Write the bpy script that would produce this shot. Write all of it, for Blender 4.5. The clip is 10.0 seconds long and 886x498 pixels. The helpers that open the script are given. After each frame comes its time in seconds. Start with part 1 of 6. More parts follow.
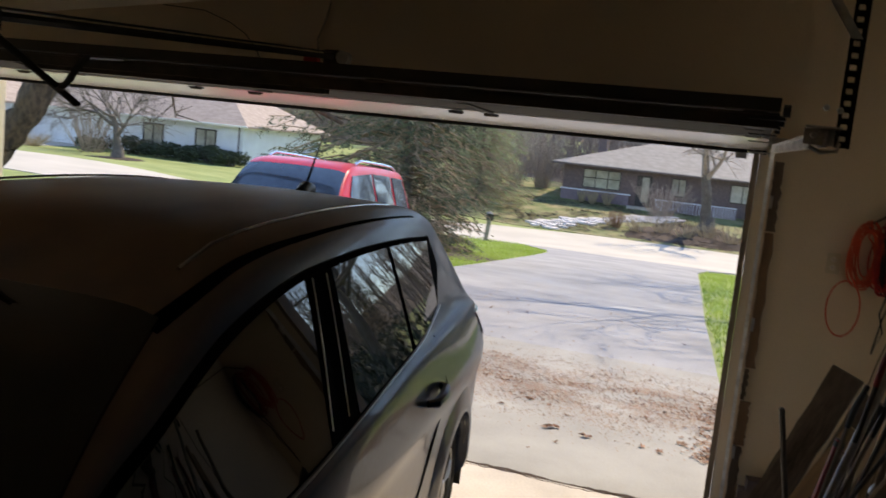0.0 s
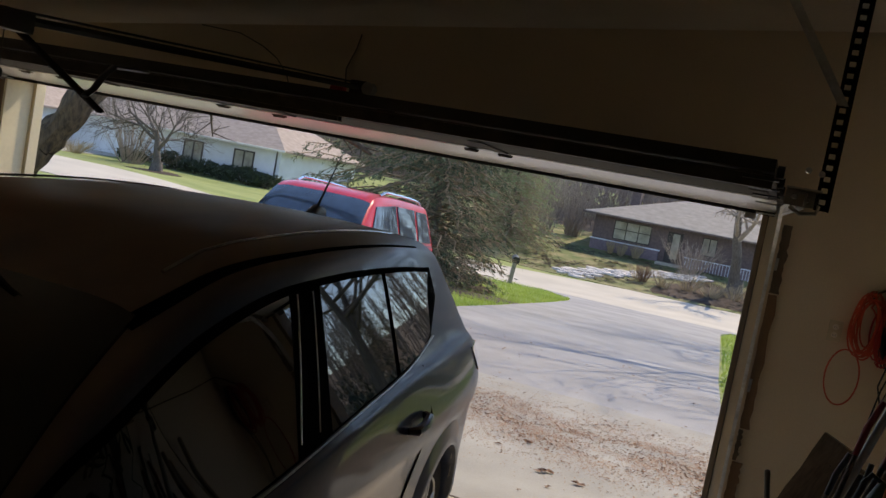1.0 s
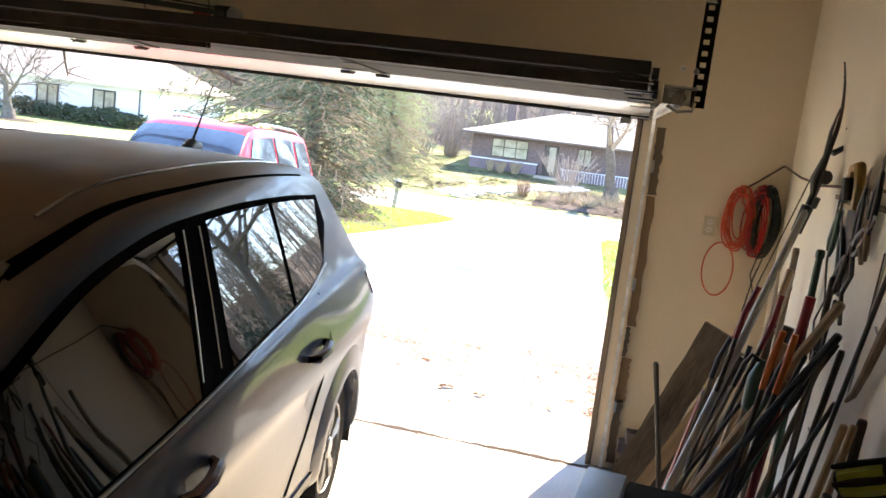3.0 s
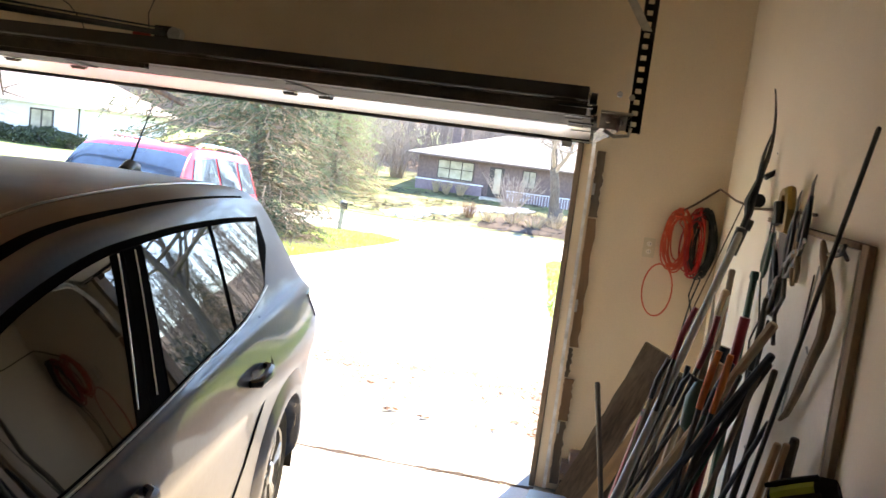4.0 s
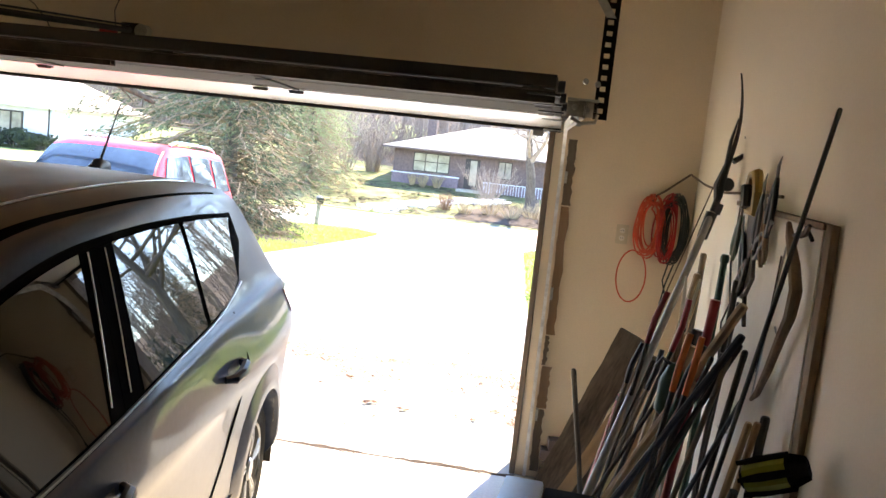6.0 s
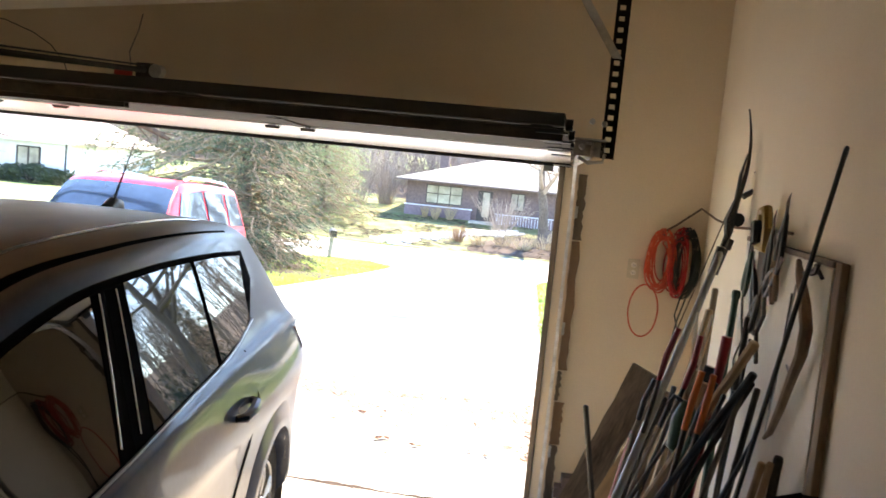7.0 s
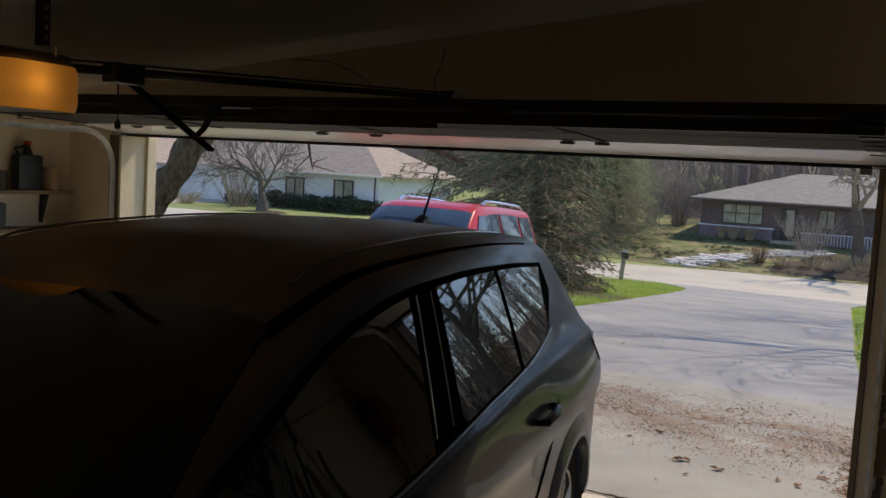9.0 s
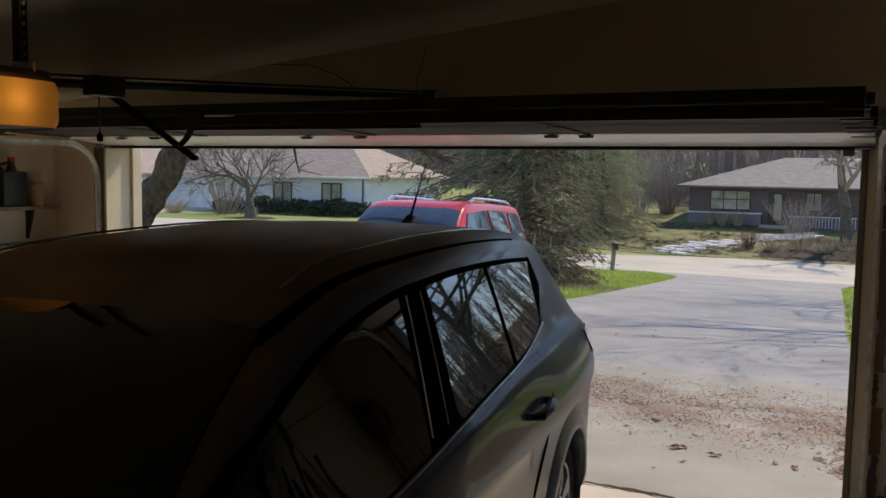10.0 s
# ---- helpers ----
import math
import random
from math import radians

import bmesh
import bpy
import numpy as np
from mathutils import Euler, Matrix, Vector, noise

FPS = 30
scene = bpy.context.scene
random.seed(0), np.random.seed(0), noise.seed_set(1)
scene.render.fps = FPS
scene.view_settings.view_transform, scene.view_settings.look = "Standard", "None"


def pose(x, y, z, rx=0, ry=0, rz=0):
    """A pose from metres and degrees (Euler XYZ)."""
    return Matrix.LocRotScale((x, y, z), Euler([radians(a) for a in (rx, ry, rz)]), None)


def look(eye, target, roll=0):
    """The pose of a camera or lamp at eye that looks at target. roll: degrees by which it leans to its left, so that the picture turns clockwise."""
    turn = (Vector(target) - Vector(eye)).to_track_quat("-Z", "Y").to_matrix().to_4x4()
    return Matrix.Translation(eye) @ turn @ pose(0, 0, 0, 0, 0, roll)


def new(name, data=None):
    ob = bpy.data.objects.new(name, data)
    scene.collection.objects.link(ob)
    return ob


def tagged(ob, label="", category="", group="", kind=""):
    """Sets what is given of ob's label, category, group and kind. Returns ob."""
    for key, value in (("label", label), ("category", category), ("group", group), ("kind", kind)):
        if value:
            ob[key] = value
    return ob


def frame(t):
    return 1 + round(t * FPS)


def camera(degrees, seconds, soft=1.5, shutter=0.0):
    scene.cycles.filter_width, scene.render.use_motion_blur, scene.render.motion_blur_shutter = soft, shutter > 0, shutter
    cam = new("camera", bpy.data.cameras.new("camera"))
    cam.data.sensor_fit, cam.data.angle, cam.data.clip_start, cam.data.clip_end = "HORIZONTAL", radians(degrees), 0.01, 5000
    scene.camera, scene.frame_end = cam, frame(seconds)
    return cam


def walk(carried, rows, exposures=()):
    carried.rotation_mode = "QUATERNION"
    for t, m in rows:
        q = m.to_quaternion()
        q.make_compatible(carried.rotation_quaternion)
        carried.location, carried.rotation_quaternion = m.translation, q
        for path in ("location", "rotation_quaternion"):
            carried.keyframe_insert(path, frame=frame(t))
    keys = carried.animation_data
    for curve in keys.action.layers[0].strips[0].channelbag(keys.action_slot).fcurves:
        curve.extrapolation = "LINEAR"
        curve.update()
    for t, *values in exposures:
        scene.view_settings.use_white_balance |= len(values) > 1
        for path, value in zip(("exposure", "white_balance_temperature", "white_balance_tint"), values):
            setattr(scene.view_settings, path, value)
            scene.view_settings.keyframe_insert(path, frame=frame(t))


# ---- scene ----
cam = camera(53.9, 10.0, soft=1.5, shutter=0.4)
PATH = [
    (0, (-0.086, -5.232, 1.98), (-0.724, -3.353, 1.736), 6.0),
    (0.5, (-0.022, -5.259, 1.998), (-0.779, -3.418, 1.805), 8.1),
    (1, (0.06, -5.251, 1.978), (-0.653, -3.389, 1.812), 10.7),
    (1.5, (0.06, -5.27, 1.987), (-0.582, -3.384, 1.813), 7.9),
    (2, (0.033, -5.272, 1.965), (-0.48, -3.35, 1.754), 10.1),
    (2.5, (0.033, -5.246, 1.952), (-0.45, -3.33, 1.642), 7.5),
    (4, (0.049, -5.238, 1.961), (-0.271, -3.277, 1.732), 7.4),
    (4.5, (0.063, -5.24, 1.964), (-0.205, -3.27, 1.754), 6.1),
    (5, (0.072, -5.236, 1.954), (-0.189, -3.27, 1.694), 5.6),
    (6.5, (0.071, -5.25, 1.962), (-0.203, -3.28, 1.752), 6.4),
    (7, (0.083, -5.25, 1.982), (-0.224, -3.281, 1.811), 5.7),
    (7.2, (0.068, -5.224, 1.971), (-0.309, -3.266, 1.812), 4.9),
    (7.5, (0.104, -5.333, 2.012), (-0.472, -3.422, 1.888), 1.9),
    (7.7, (0.101, -5.284, 2.005), (-0.656, -3.435, 1.916), -0.6),
    (8, (0.097, -5.322, 1.95), (-0.816, -3.551, 1.775), 1.0),
    (8.5, (0.097, -5.332, 1.938), (-0.813, -3.559, 1.762), 2.9),
    (9, (0.075, -5.307, 1.923), (-0.858, -3.546, 1.754), 3.4),
    (9.5, (0.09, -5.32, 1.93), (-0.83, -3.552, 1.766), 1.9),
    (10, (0.087, -5.309, 1.926), (-0.827, -3.538, 1.754), 1.0),
]

# ---- light ----
EXPOSURES = [(t, stops, 8500, 12) for t, stops in (
    (0, 1.2), (0.3, 0.9), (0.6, 0.6), (1, 0.8), (1.5, 0.95), (1.8, 1.5), (2.1, 2.1), (2.4, 2.7), (2.7, 3.0), (3.8, 3.35), (4.5, 3.35), (7.3, 3.3), (7.5, 2.95), (7.6, 2.1), (7.7, 1.15), (7.8, 0.7), (8, 0.3), (8.5, 0.35), (9, 0.5), (10, 0.58))]
walk(cam, [(t, look(eye, target, roll)) for t, eye, target, roll in PATH], EXPOSURES)

SUN_AZ, SUN_EL = radians(15), radians(46)      # azimuth from +y towards +x
world = bpy.data.worlds.new("sky")
scene.world = world
world.use_nodes = True
wn = world.node_tree.nodes
sky = wn.new("ShaderNodeTexSky")
sky.sky_type, sky.sun_disc = "NISHITA", False
sky.sun_elevation, sky.sun_rotation = SUN_EL, SUN_AZ
sky.dust_density, sky.ozone_density = 0.05, 1.6
sky_tint = wn.new("ShaderNodeMix")
sky_tint.data_type, sky_tint.blend_type = "RGBA", "MULTIPLY"
sky_tint.inputs["Factor"].default_value = 1.0
sky_tint.inputs["B"].default_value = (0.80, 0.93, 1.18, 1)
world.node_tree.links.new(sky.outputs[0], sky_tint.inputs["A"])
world.node_tree.links.new(sky_tint.outputs["Result"], wn["Background"].inputs[0])
wn["Background"].inputs[1].default_value = 0.15
sun = new("sun", bpy.data.lights.new("sun", "SUN"))
sun.data.energy, sun.data.angle, sun.data.color = 2.5, radians(0.5), (1.0, 0.93, 0.83)
sun_dir = Vector((math.sin(SUN_AZ) * math.cos(SUN_EL), math.cos(SUN_AZ) * math.cos(SUN_EL), math.sin(SUN_EL)))
sun.matrix_world = look(sun_dir * 50, (0, 0, 0))


# ---- materials ----
def mat(name, color, rough=0.5, metal=0.0, color2=None, scale=4.0, fine=60.0, var=0.18, bump=0.15, coat=0.0, spec=0.5, stretch=(1, 1, 1), each=0.0, emit=0.0):
    m = bpy.data.materials.new(name)
    m.use_nodes = True
    n, l = m.node_tree.nodes, m.node_tree.links
    b = n["Principled BSDF"]
    tc, mp = n.new("ShaderNodeTexCoord"), n.new("ShaderNodeMapping")
    mp.inputs["Scale"].default_value = stretch
    l.new(tc.outputs["Object"], mp.inputs[0])
    n1, n2 = n.new("ShaderNodeTexNoise"), n.new("ShaderNodeTexNoise")
    n1.inputs["Scale"].default_value, n1.inputs["Detail"].default_value = scale, 5
    n2.inputs["Scale"].default_value, n2.inputs["Detail"].default_value = fine, 3
    for k in (n1, n2):
        l.new(mp.outputs[0], k.inputs["Vector"])
    add = n.new("ShaderNodeMath")
    add.operation = "MULTIPLY_ADD"
    l.new(n2.outputs["Fac"], add.inputs[0])
    add.inputs[1].default_value = 0.4
    l.new(n1.outputs["Fac"], add.inputs[2])
    ramp = n.new("ShaderNodeMapRange")
    ramp.inputs["From Min"].default_value, ramp.inputs["From Max"].default_value = 0.45, 0.95
    l.new(add.outputs[0], ramp.inputs["Value"])
    mix = n.new("ShaderNodeMix")
    mix.data_type = "RGBA"
    lo = tuple(c * (1 - var) for c in color)
    hi = color2 or tuple(min(1, c * (1 + var)) for c in color)
    mix.inputs["A"].default_value, mix.inputs["B"].default_value = (*lo, 1), (*hi, 1)
    l.new(ramp.outputs[0], mix.inputs["Factor"])
    out = mix.outputs["Result"]
    if each:
        info, hsv = n.new("ShaderNodeObjectInfo"), n.new("ShaderNodeHueSaturation")
        sc = n.new("ShaderNodeMapRange")
        sc.inputs["To Min"].default_value, sc.inputs["To Max"].default_value = 1 - each, 1 + each
        l.new(info.outputs["Random"], sc.inputs["Value"])
        l.new(sc.outputs[0], hsv.inputs["Value"])
        l.new(out, hsv.inputs["Color"])
        out = hsv.outputs[0]
    l.new(out, b.inputs["Base Color"])
    b.inputs["Roughness"].default_value, b.inputs["Metallic"].default_value = rough, metal
    b.inputs["Coat Weight"].default_value, b.inputs["Specular IOR Level"].default_value = coat, spec
    b.inputs["Coat Roughness"].default_value = 0.04
    if bump:
        bp = n.new("ShaderNodeBump")
        bp.inputs["Strength"].default_value, bp.inputs["Distance"].default_value = bump, 0.01
        l.new(n2.outputs["Fac"], bp.inputs["Height"])
        l.new(bp.outputs[0], b.inputs["Normal"])
    if emit:
        l.new(out, b.inputs["Emission Color"])
        b.inputs["Emission Strength"].default_value = emit
    return m


M_wall = mat("tan_wall_paint", (0.81, 0.68, 0.50), 0.75, scale=1.2, fine=90, var=0.08, bump=0.08)
M_ceil = mat("ceiling_paint", (0.80, 0.72, 0.60), 0.33, scale=0.8, fine=40, var=0.1, bump=0.05)
M_floor = mat("garage_concrete", (0.56, 0.51, 0.44), 0.8, scale=1.5, fine=70, var=0.25, bump=0.2)
M_white = mat("white_paint", (0.74, 0.73, 0.69), 0.3, scale=2, fine=40, var=0.06, bump=0.03)
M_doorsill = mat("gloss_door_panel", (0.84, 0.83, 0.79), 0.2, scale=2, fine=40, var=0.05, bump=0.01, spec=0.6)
# near-black stands in for shade on the upper door sections
M_doorshade = mat("shade_dark_door_steel", (0.055, 0.05, 0.045), 0.85, scale=2, fine=50, var=0.12, bump=0.05)
M_black = mat("black_plastic", (0.022, 0.022, 0.023), 0.45, scale=9, fine=120, var=0.3, bump=0.1)
M_rubber = mat("rubber", (0.018, 0.017, 0.016), 0.95, scale=9, fine=120, var=0.3, bump=0.2, spec=0.08)
M_galv = mat("galvanised_steel", (0.52, 0.52, 0.50), 0.35, 0.9, scale=14, fine=90, var=0.25, bump=0.06)
M_iron = mat("dark_iron", (0.062, 0.050, 0.040), 0.55, 0.45, scale=14, fine=90, var=0.35, bump=0.1)
M_wood = mat("weathered_wood", (0.20, 0.13, 0.08), 0.75, color2=(0.30, 0.21, 0.13), scale=3, fine=25, stretch=(6, 6, 0.6), bump=0.25)
M_ash = mat("ash_handle", (0.42, 0.27, 0.14), 0.5, scale=4, fine=30, stretch=(8, 8, 0.7), var=0.22)
M_paint = mat("slate_car_paint", (0.030, 0.044, 0.078), 0.35, 0.0, scale=40, fine=700, var=0.12, bump=0.0, coat=0.42, spec=0.08)
M_redpaint = mat("red_car_paint", (0.56, 0.010, 0.022), 0.35, 0.0, scale=30, fine=400, var=0.08, bump=0.0, coat=0.45, spec=0.3)
def dust_and_tan_sheen(m, color, amount):
    """Dust on the upward faces of a finish, its tan doubling as the mirrored ceiling."""
    n, l = m.node_tree.nodes, m.node_tree.links
    b = n["Principled BSDF"]
    geo, sep, mr, no, mul, mix = n.new("ShaderNodeNewGeometry"), n.new("ShaderNodeSeparateXYZ"), n.new("ShaderNodeMapRange"), n.new("ShaderNodeTexNoise"), n.new("ShaderNodeMath"), n.new("ShaderNodeMix")
    l.new(geo.outputs["Normal"], sep.inputs[0])
    mr.inputs["From Min"].default_value, mr.inputs["From Max"].default_value, mr.inputs["To Max"].default_value = 0.45, 0.97, amount
    l.new(sep.outputs["Z"], mr.inputs["Value"])
    no.inputs["Scale"].default_value, no.inputs["Detail"].default_value = 5.0, 8
    mul.operation, mul.use_clamp = "MULTIPLY", True
    l.new(mr.outputs[0], mul.inputs[0])
    l.new(no.outputs["Fac"], mul.inputs[1])
    mix.data_type = "RGBA"
    mix.inputs["B"].default_value = (*color, 1)
    l.new(mul.outputs[0], mix.inputs["Factor"])
    l.new(b.inputs["Base Color"].links[0].from_socket, mix.inputs["A"])
    l.new(mix.outputs["Result"], b.inputs["Base Color"])
    dull = n.new("ShaderNodeMath")
    dull.operation, dull.use_clamp = "MULTIPLY_ADD", True
    l.new(mul.outputs[0], dull.inputs[0])
    dull.inputs[1].default_value, dull.inputs[2].default_value = -0.75, b.inputs["Coat Weight"].default_value
    l.new(dull.outputs[0], b.inputs["Coat Weight"])
    return m


def let_through(m, share):
    """Thin leaves: part of the light comes through from behind."""
    n, l = m.node_tree.nodes, m.node_tree.links
    b = n["Principled BSDF"]
    mix, tr = n.new("ShaderNodeMixShader"), n.new("ShaderNodeBsdfTranslucent")
    l.new(b.inputs["Base Color"].links[0].from_socket, tr.inputs["Color"])
    mix.inputs[0].default_value = share
    l.new(b.outputs[0], mix.inputs[1])
    l.new(tr.outputs[0], mix.inputs[2])
    l.new(mix.outputs[0], n["Material Output"].inputs["Surface"])
    return m


# tan covers real dust and imitates the ceiling's reflection on the roof
dust_and_tan_sheen(M_paint, (0.33, 0.23, 0.16), 1.5)
M_glass = mat("tinted_glass", (0.008, 0.009, 0.010), 0.02, 0.0, scale=3, fine=30, var=0.1, bump=0.0, spec=0.5)
M_seal = mat("matte_black_seal", (0.005, 0.005, 0.006), 0.9, scale=9, fine=60, var=0.2, bump=0.05, spec=0.01)
M_sideglass = mat("blue_side_glass", (0.03, 0.05, 0.075), 0.03, scale=2, fine=9, var=0.3, bump=0.0, spec=0.4)
# blue base puts the sky's reflection into the windshield colour
M_screen = mat("sky_painted_windshield", (0.03, 0.055, 0.085), 0.04, scale=2, fine=9, var=0.3, bump=0.0, spec=0.8, coat=0.4)
M_chrome = mat("satin_chrome", (0.62, 0.63, 0.65), 0.2, 1.0, scale=20, fine=90, var=0.06, bump=0.0)
M_lens = mat("tail_lens", (0.10, 0.006, 0.008), 0.08, scale=20, fine=60, var=0.2, bump=0.0, coat=1.0)
M_rim = mat("alloy", (0.26, 0.27, 0.28), 0.4, 0.8, scale=20, fine=80, var=0.1, bump=0.02)
M_asphalt = mat("driveway_asphalt", (0.275, 0.278, 0.282), 0.85, scale=0.9, fine=120, var=0.22, bump=0.3)
M_apron = mat("apron_concrete", (0.305, 0.298, 0.268), 0.85, scale=1.2, fine=90, var=0.22, bump=0.25)
M_road = mat("road_concrete", (0.46, 0.43, 0.37), 0.85, scale=0.4, fine=50, var=0.12, bump=0.2)
M_grass = mat("lawn", (0.20, 0.27, 0.07), 0.9, color2=(0.30, 0.34, 0.12), scale=0.5, fine=40, bump=0.6)
M_grassblade = mat("grass_blades", (0.34, 0.48, 0.07), 0.7, color2=(0.46, 0.58, 0.15), scale=0.6, fine=30, bump=0.0)
M_mulch = mat("mulch", (0.055, 0.036, 0.025), 0.95, scale=2, fine=60, var=0.4, bump=0.5)
M_siding = mat("white_brick_wall", (0.70, 0.74, 0.78), 0.7, scale=1.5, fine=30, var=0.07, bump=0.1)
M_roof1 = mat("beige_shingle", (0.34, 0.28, 0.24), 0.85, scale=2, fine=18, var=0.22, bump=0.4, stretch=(1, 1, 3))
M_roof2 = mat("gray_shingle", (0.25, 0.235, 0.215), 0.85, scale=2, fine=18, var=0.2, bump=0.4, stretch=(1, 1, 3))
M_brick = mat("brown_brick", (0.15, 0.11, 0.102), 0.85, scale=6, fine=30, var=0.25, bump=0.3)
M_brickmauve = mat("mauve_brick", (0.22, 0.17, 0.19), 0.85, scale=6, fine=30, var=0.25, bump=0.3)
M_dark = mat("dark_frame", (0.035, 0.03, 0.028), 0.5, scale=6, fine=30, var=0.2, bump=0.05)
M_pane = mat("window_pane", (0.36, 0.35, 0.29), 0.05, scale=0.7, fine=3, var=0.5, bump=0.0, spec=0.6)
M_bark = mat("bark", (0.085, 0.068, 0.055), 0.9, color2=(0.19, 0.16, 0.135), scale=6, fine=40, stretch=(3, 3, 0.6), bump=0.6)
M_twig = mat("pale_twigs", (0.34, 0.28, 0.23), 0.85, scale=5, fine=30, var=0.25, bump=0.1)
M_needle = mat("spruce_needles", (0.010, 0.022, 0.014), 0.75, color2=(0.21, 0.25, 0.15), scale=2.6, fine=8, bump=0.0)
M_hedge = mat("yew_leaves", (0.018, 0.030, 0.014), 0.7, color2=(0.05, 0.07, 0.03), scale=3, fine=20, bump=0.0)
M_dry = mat("dry_stems", (0.42, 0.33, 0.20), 0.85, scale=2, fine=20, var=0.3, bump=0.0)
M_leaf = mat("fallen_leaf", (0.20, 0.095, 0.055), 0.75, color2=(0.38, 0.22, 0.13), scale=9, fine=60, bump=0.1, each=0.35)


# ---- mesh helpers ----
def part(name, bm, material, parent=None, label="", smooth=True, m=None):
    me = bpy.data.meshes.new(name)
    bm.to_mesh(me)
    bm.free()
    me.materials.append(material)
    if smooth:
        me.polygons.foreach_set("use_smooth", [True] * len(me.polygons))
        me.set_sharp_from_angle(angle=radians(38))
    ob = new(name, me)
    if parent:
        ob.parent = parent
    if m is not None:
        ob.matrix_basis = m
    return tagged(ob, label)


def thing(name, label, category, m=None, group="", kind=""):
    ob = new(name)
    ob.empty_display_size = 0.1
    if m is not None:
        ob.matrix_basis = m
    return tagged(ob, label, category, group, kind)


def box(a, b, bevel=0.0, bm=None):
    bm = bm or bmesh.new()
    lo, hi = [min(p, q) for p, q in zip(a, b)], [max(p, q) for p, q in zip(a, b)]
    v = [bm.verts.new((hi[0] if i & 1 else lo[0], hi[1] if i & 2 else lo[1], hi[2] if i & 4 else lo[2])) for i in range(8)]
    fs = [bm.faces.new([v[i] for i in f]) for f in ((0, 2, 3, 1), (4, 5, 7, 6), (0, 1, 5, 4), (2, 6, 7, 3), (0, 4, 6, 2), (1, 3, 7, 5))]
    if bevel:
        es = {e for f in fs for e in f.edges}
        bmesh.ops.bevel(bm, geom=list(es), offset=bevel, segments=2, profile=0.6, affect="EDGES")
    return bm


def hexa(corners, bm=None):
    """A solid from eight corners, the four of one end first."""
    bm = bm or bmesh.new()
    v = [bm.verts.new(c) for c in corners]
    for f in ((3, 2, 1, 0), (4, 5, 6, 7), (0, 1, 5, 4), (1, 2, 6, 5), (2, 3, 7, 6), (3, 0, 4, 7)):
        bm.faces.new([v[i] for i in f])
    return bm


def tube(points, radius, segs=8, bm=None, flat=1.0, closed=False):
    """A round bar along the points; radius one number or one a point."""
    bm = bm or bmesh.new()
    pts = [Vector(p) for p in points]
    rad = radius if isinstance(radius, (list, tuple)) else [radius] * len(pts)
    rings, side = [], None
    for i, p in enumerate(pts):
        if closed:
            d = pts[(i + 1) % len(pts)] - pts[i - 1]
        else:
            d = pts[min(i + 1, len(pts) - 1)] - pts[max(i - 1, 0)]
        d.normalize()
        if side is None:
            side = d.cross(Vector((0, 0, 1)) if abs(d.z) < 0.9 else Vector((1, 0, 0))).normalized()
        side = (side - d * side.dot(d)).normalized()
        up = d.cross(side)
        rings.append([bm.verts.new(p + (side * math.cos(a) + up * math.sin(a) * flat) * rad[i]) for a in (2 * math.pi * k / segs for k in range(segs))])
    n = len(rings)
    for i in range(n if closed else n - 1):
        r, q = rings[i], rings[(i + 1) % n]
        for k in range(segs):
            bm.faces.new((r[k], r[(k + 1) % segs], q[(k + 1) % segs], q[k]))
    if not closed:
        bm.faces.new(list(reversed(rings[0])))
        bm.faces.new(rings[-1])
    return bm


def lathe(profile, segs=24, axis="z", bm=None, center=(0, 0, 0)):
    """Turned body: (radius, height) points about an axis."""
    bm = bm or bmesh.new()
    rings = []
    for r, h in profile:
        ring = []
        for k in range(segs):
            a = 2 * math.pi * k / segs
            u, v = max(r, 1e-4) * math.cos(a), max(r, 1e-4) * math.sin(a)
            p = {"z": (u, v, h), "x": (h, u, v), "y": (v, h, u)}[axis]
            ring.append(bm.verts.new(Vector(p) + Vector(center)))
        rings.append(ring)
    for r, q in zip(rings, rings[1:]):
        for k in range(segs):
            bm.faces.new((r[k], r[(k + 1) % segs], q[(k + 1) % segs], q[k]))
    bm.faces.new(list(reversed(rings[0])))
    bm.faces.new(rings[-1])
    return bm


def sheet(fn, nu, nv, bm=None, thick=None):
    """A surface fn(u, v) for u, v in 0..1; thick: a vector by which a second skin lies behind it, with closed edges."""
    bm = bm or bmesh.new()
    g = [[bm.verts.new(fn(i / nu, j / nv)) for j in range(nv + 1)] for i in range(nu + 1)]
    for i in range(nu):
        for j in range(nv):
            bm.faces.new((g[i][j], g[i + 1][j], g[i + 1][j + 1], g[i][j + 1]))
    if thick is not None:
        t = Vector(thick)
        h = [[bm.verts.new(v.co + t) for v in row] for row in g]
        for i in range(nu):
            for j in range(nv):
                bm.faces.new((h[i][j], h[i][j + 1], h[i + 1][j + 1], h[i + 1][j]))
        for i in range(nu):
            bm.faces.new((g[i][0], h[i][0], h[i + 1][0], g[i + 1][0]))
            bm.faces.new((g[i][nv], g[i + 1][nv], h[i + 1][nv], h[i][nv]))
        for j in range(nv):
            bm.faces.new((g[0][j], g[0][j + 1], h[0][j + 1], h[0][j]))
            bm.faces.new((g[nu][j], h[nu][j], h[nu][j + 1], g[nu][j + 1]))
    return bm


def raw(verts, faces, name, material, parent=None, label="", smooth=False):
    me = bpy.data.meshes.new(name)
    me.from_pydata(verts, [], faces)
    me.materials.append(material)
    if smooth:
        me.polygons.foreach_set("use_smooth", [True] * len(me.polygons))
    ob = new(name, me)
    if parent:
        ob.parent = parent
    return tagged(ob, label)


def smooth01(t):
    t = min(1.0, max(0.0, t))
    return t * t * (3 - 2 * t)


GY = (-60, 0, 6, 10, 15, 30, 38, 45, 57, 80, 200)
GZ = (-0.15, -0.02, -0.22, -0.45, -0.85, -1.97, -2.45, -2.42, -1.1, 0.6, 15.0)


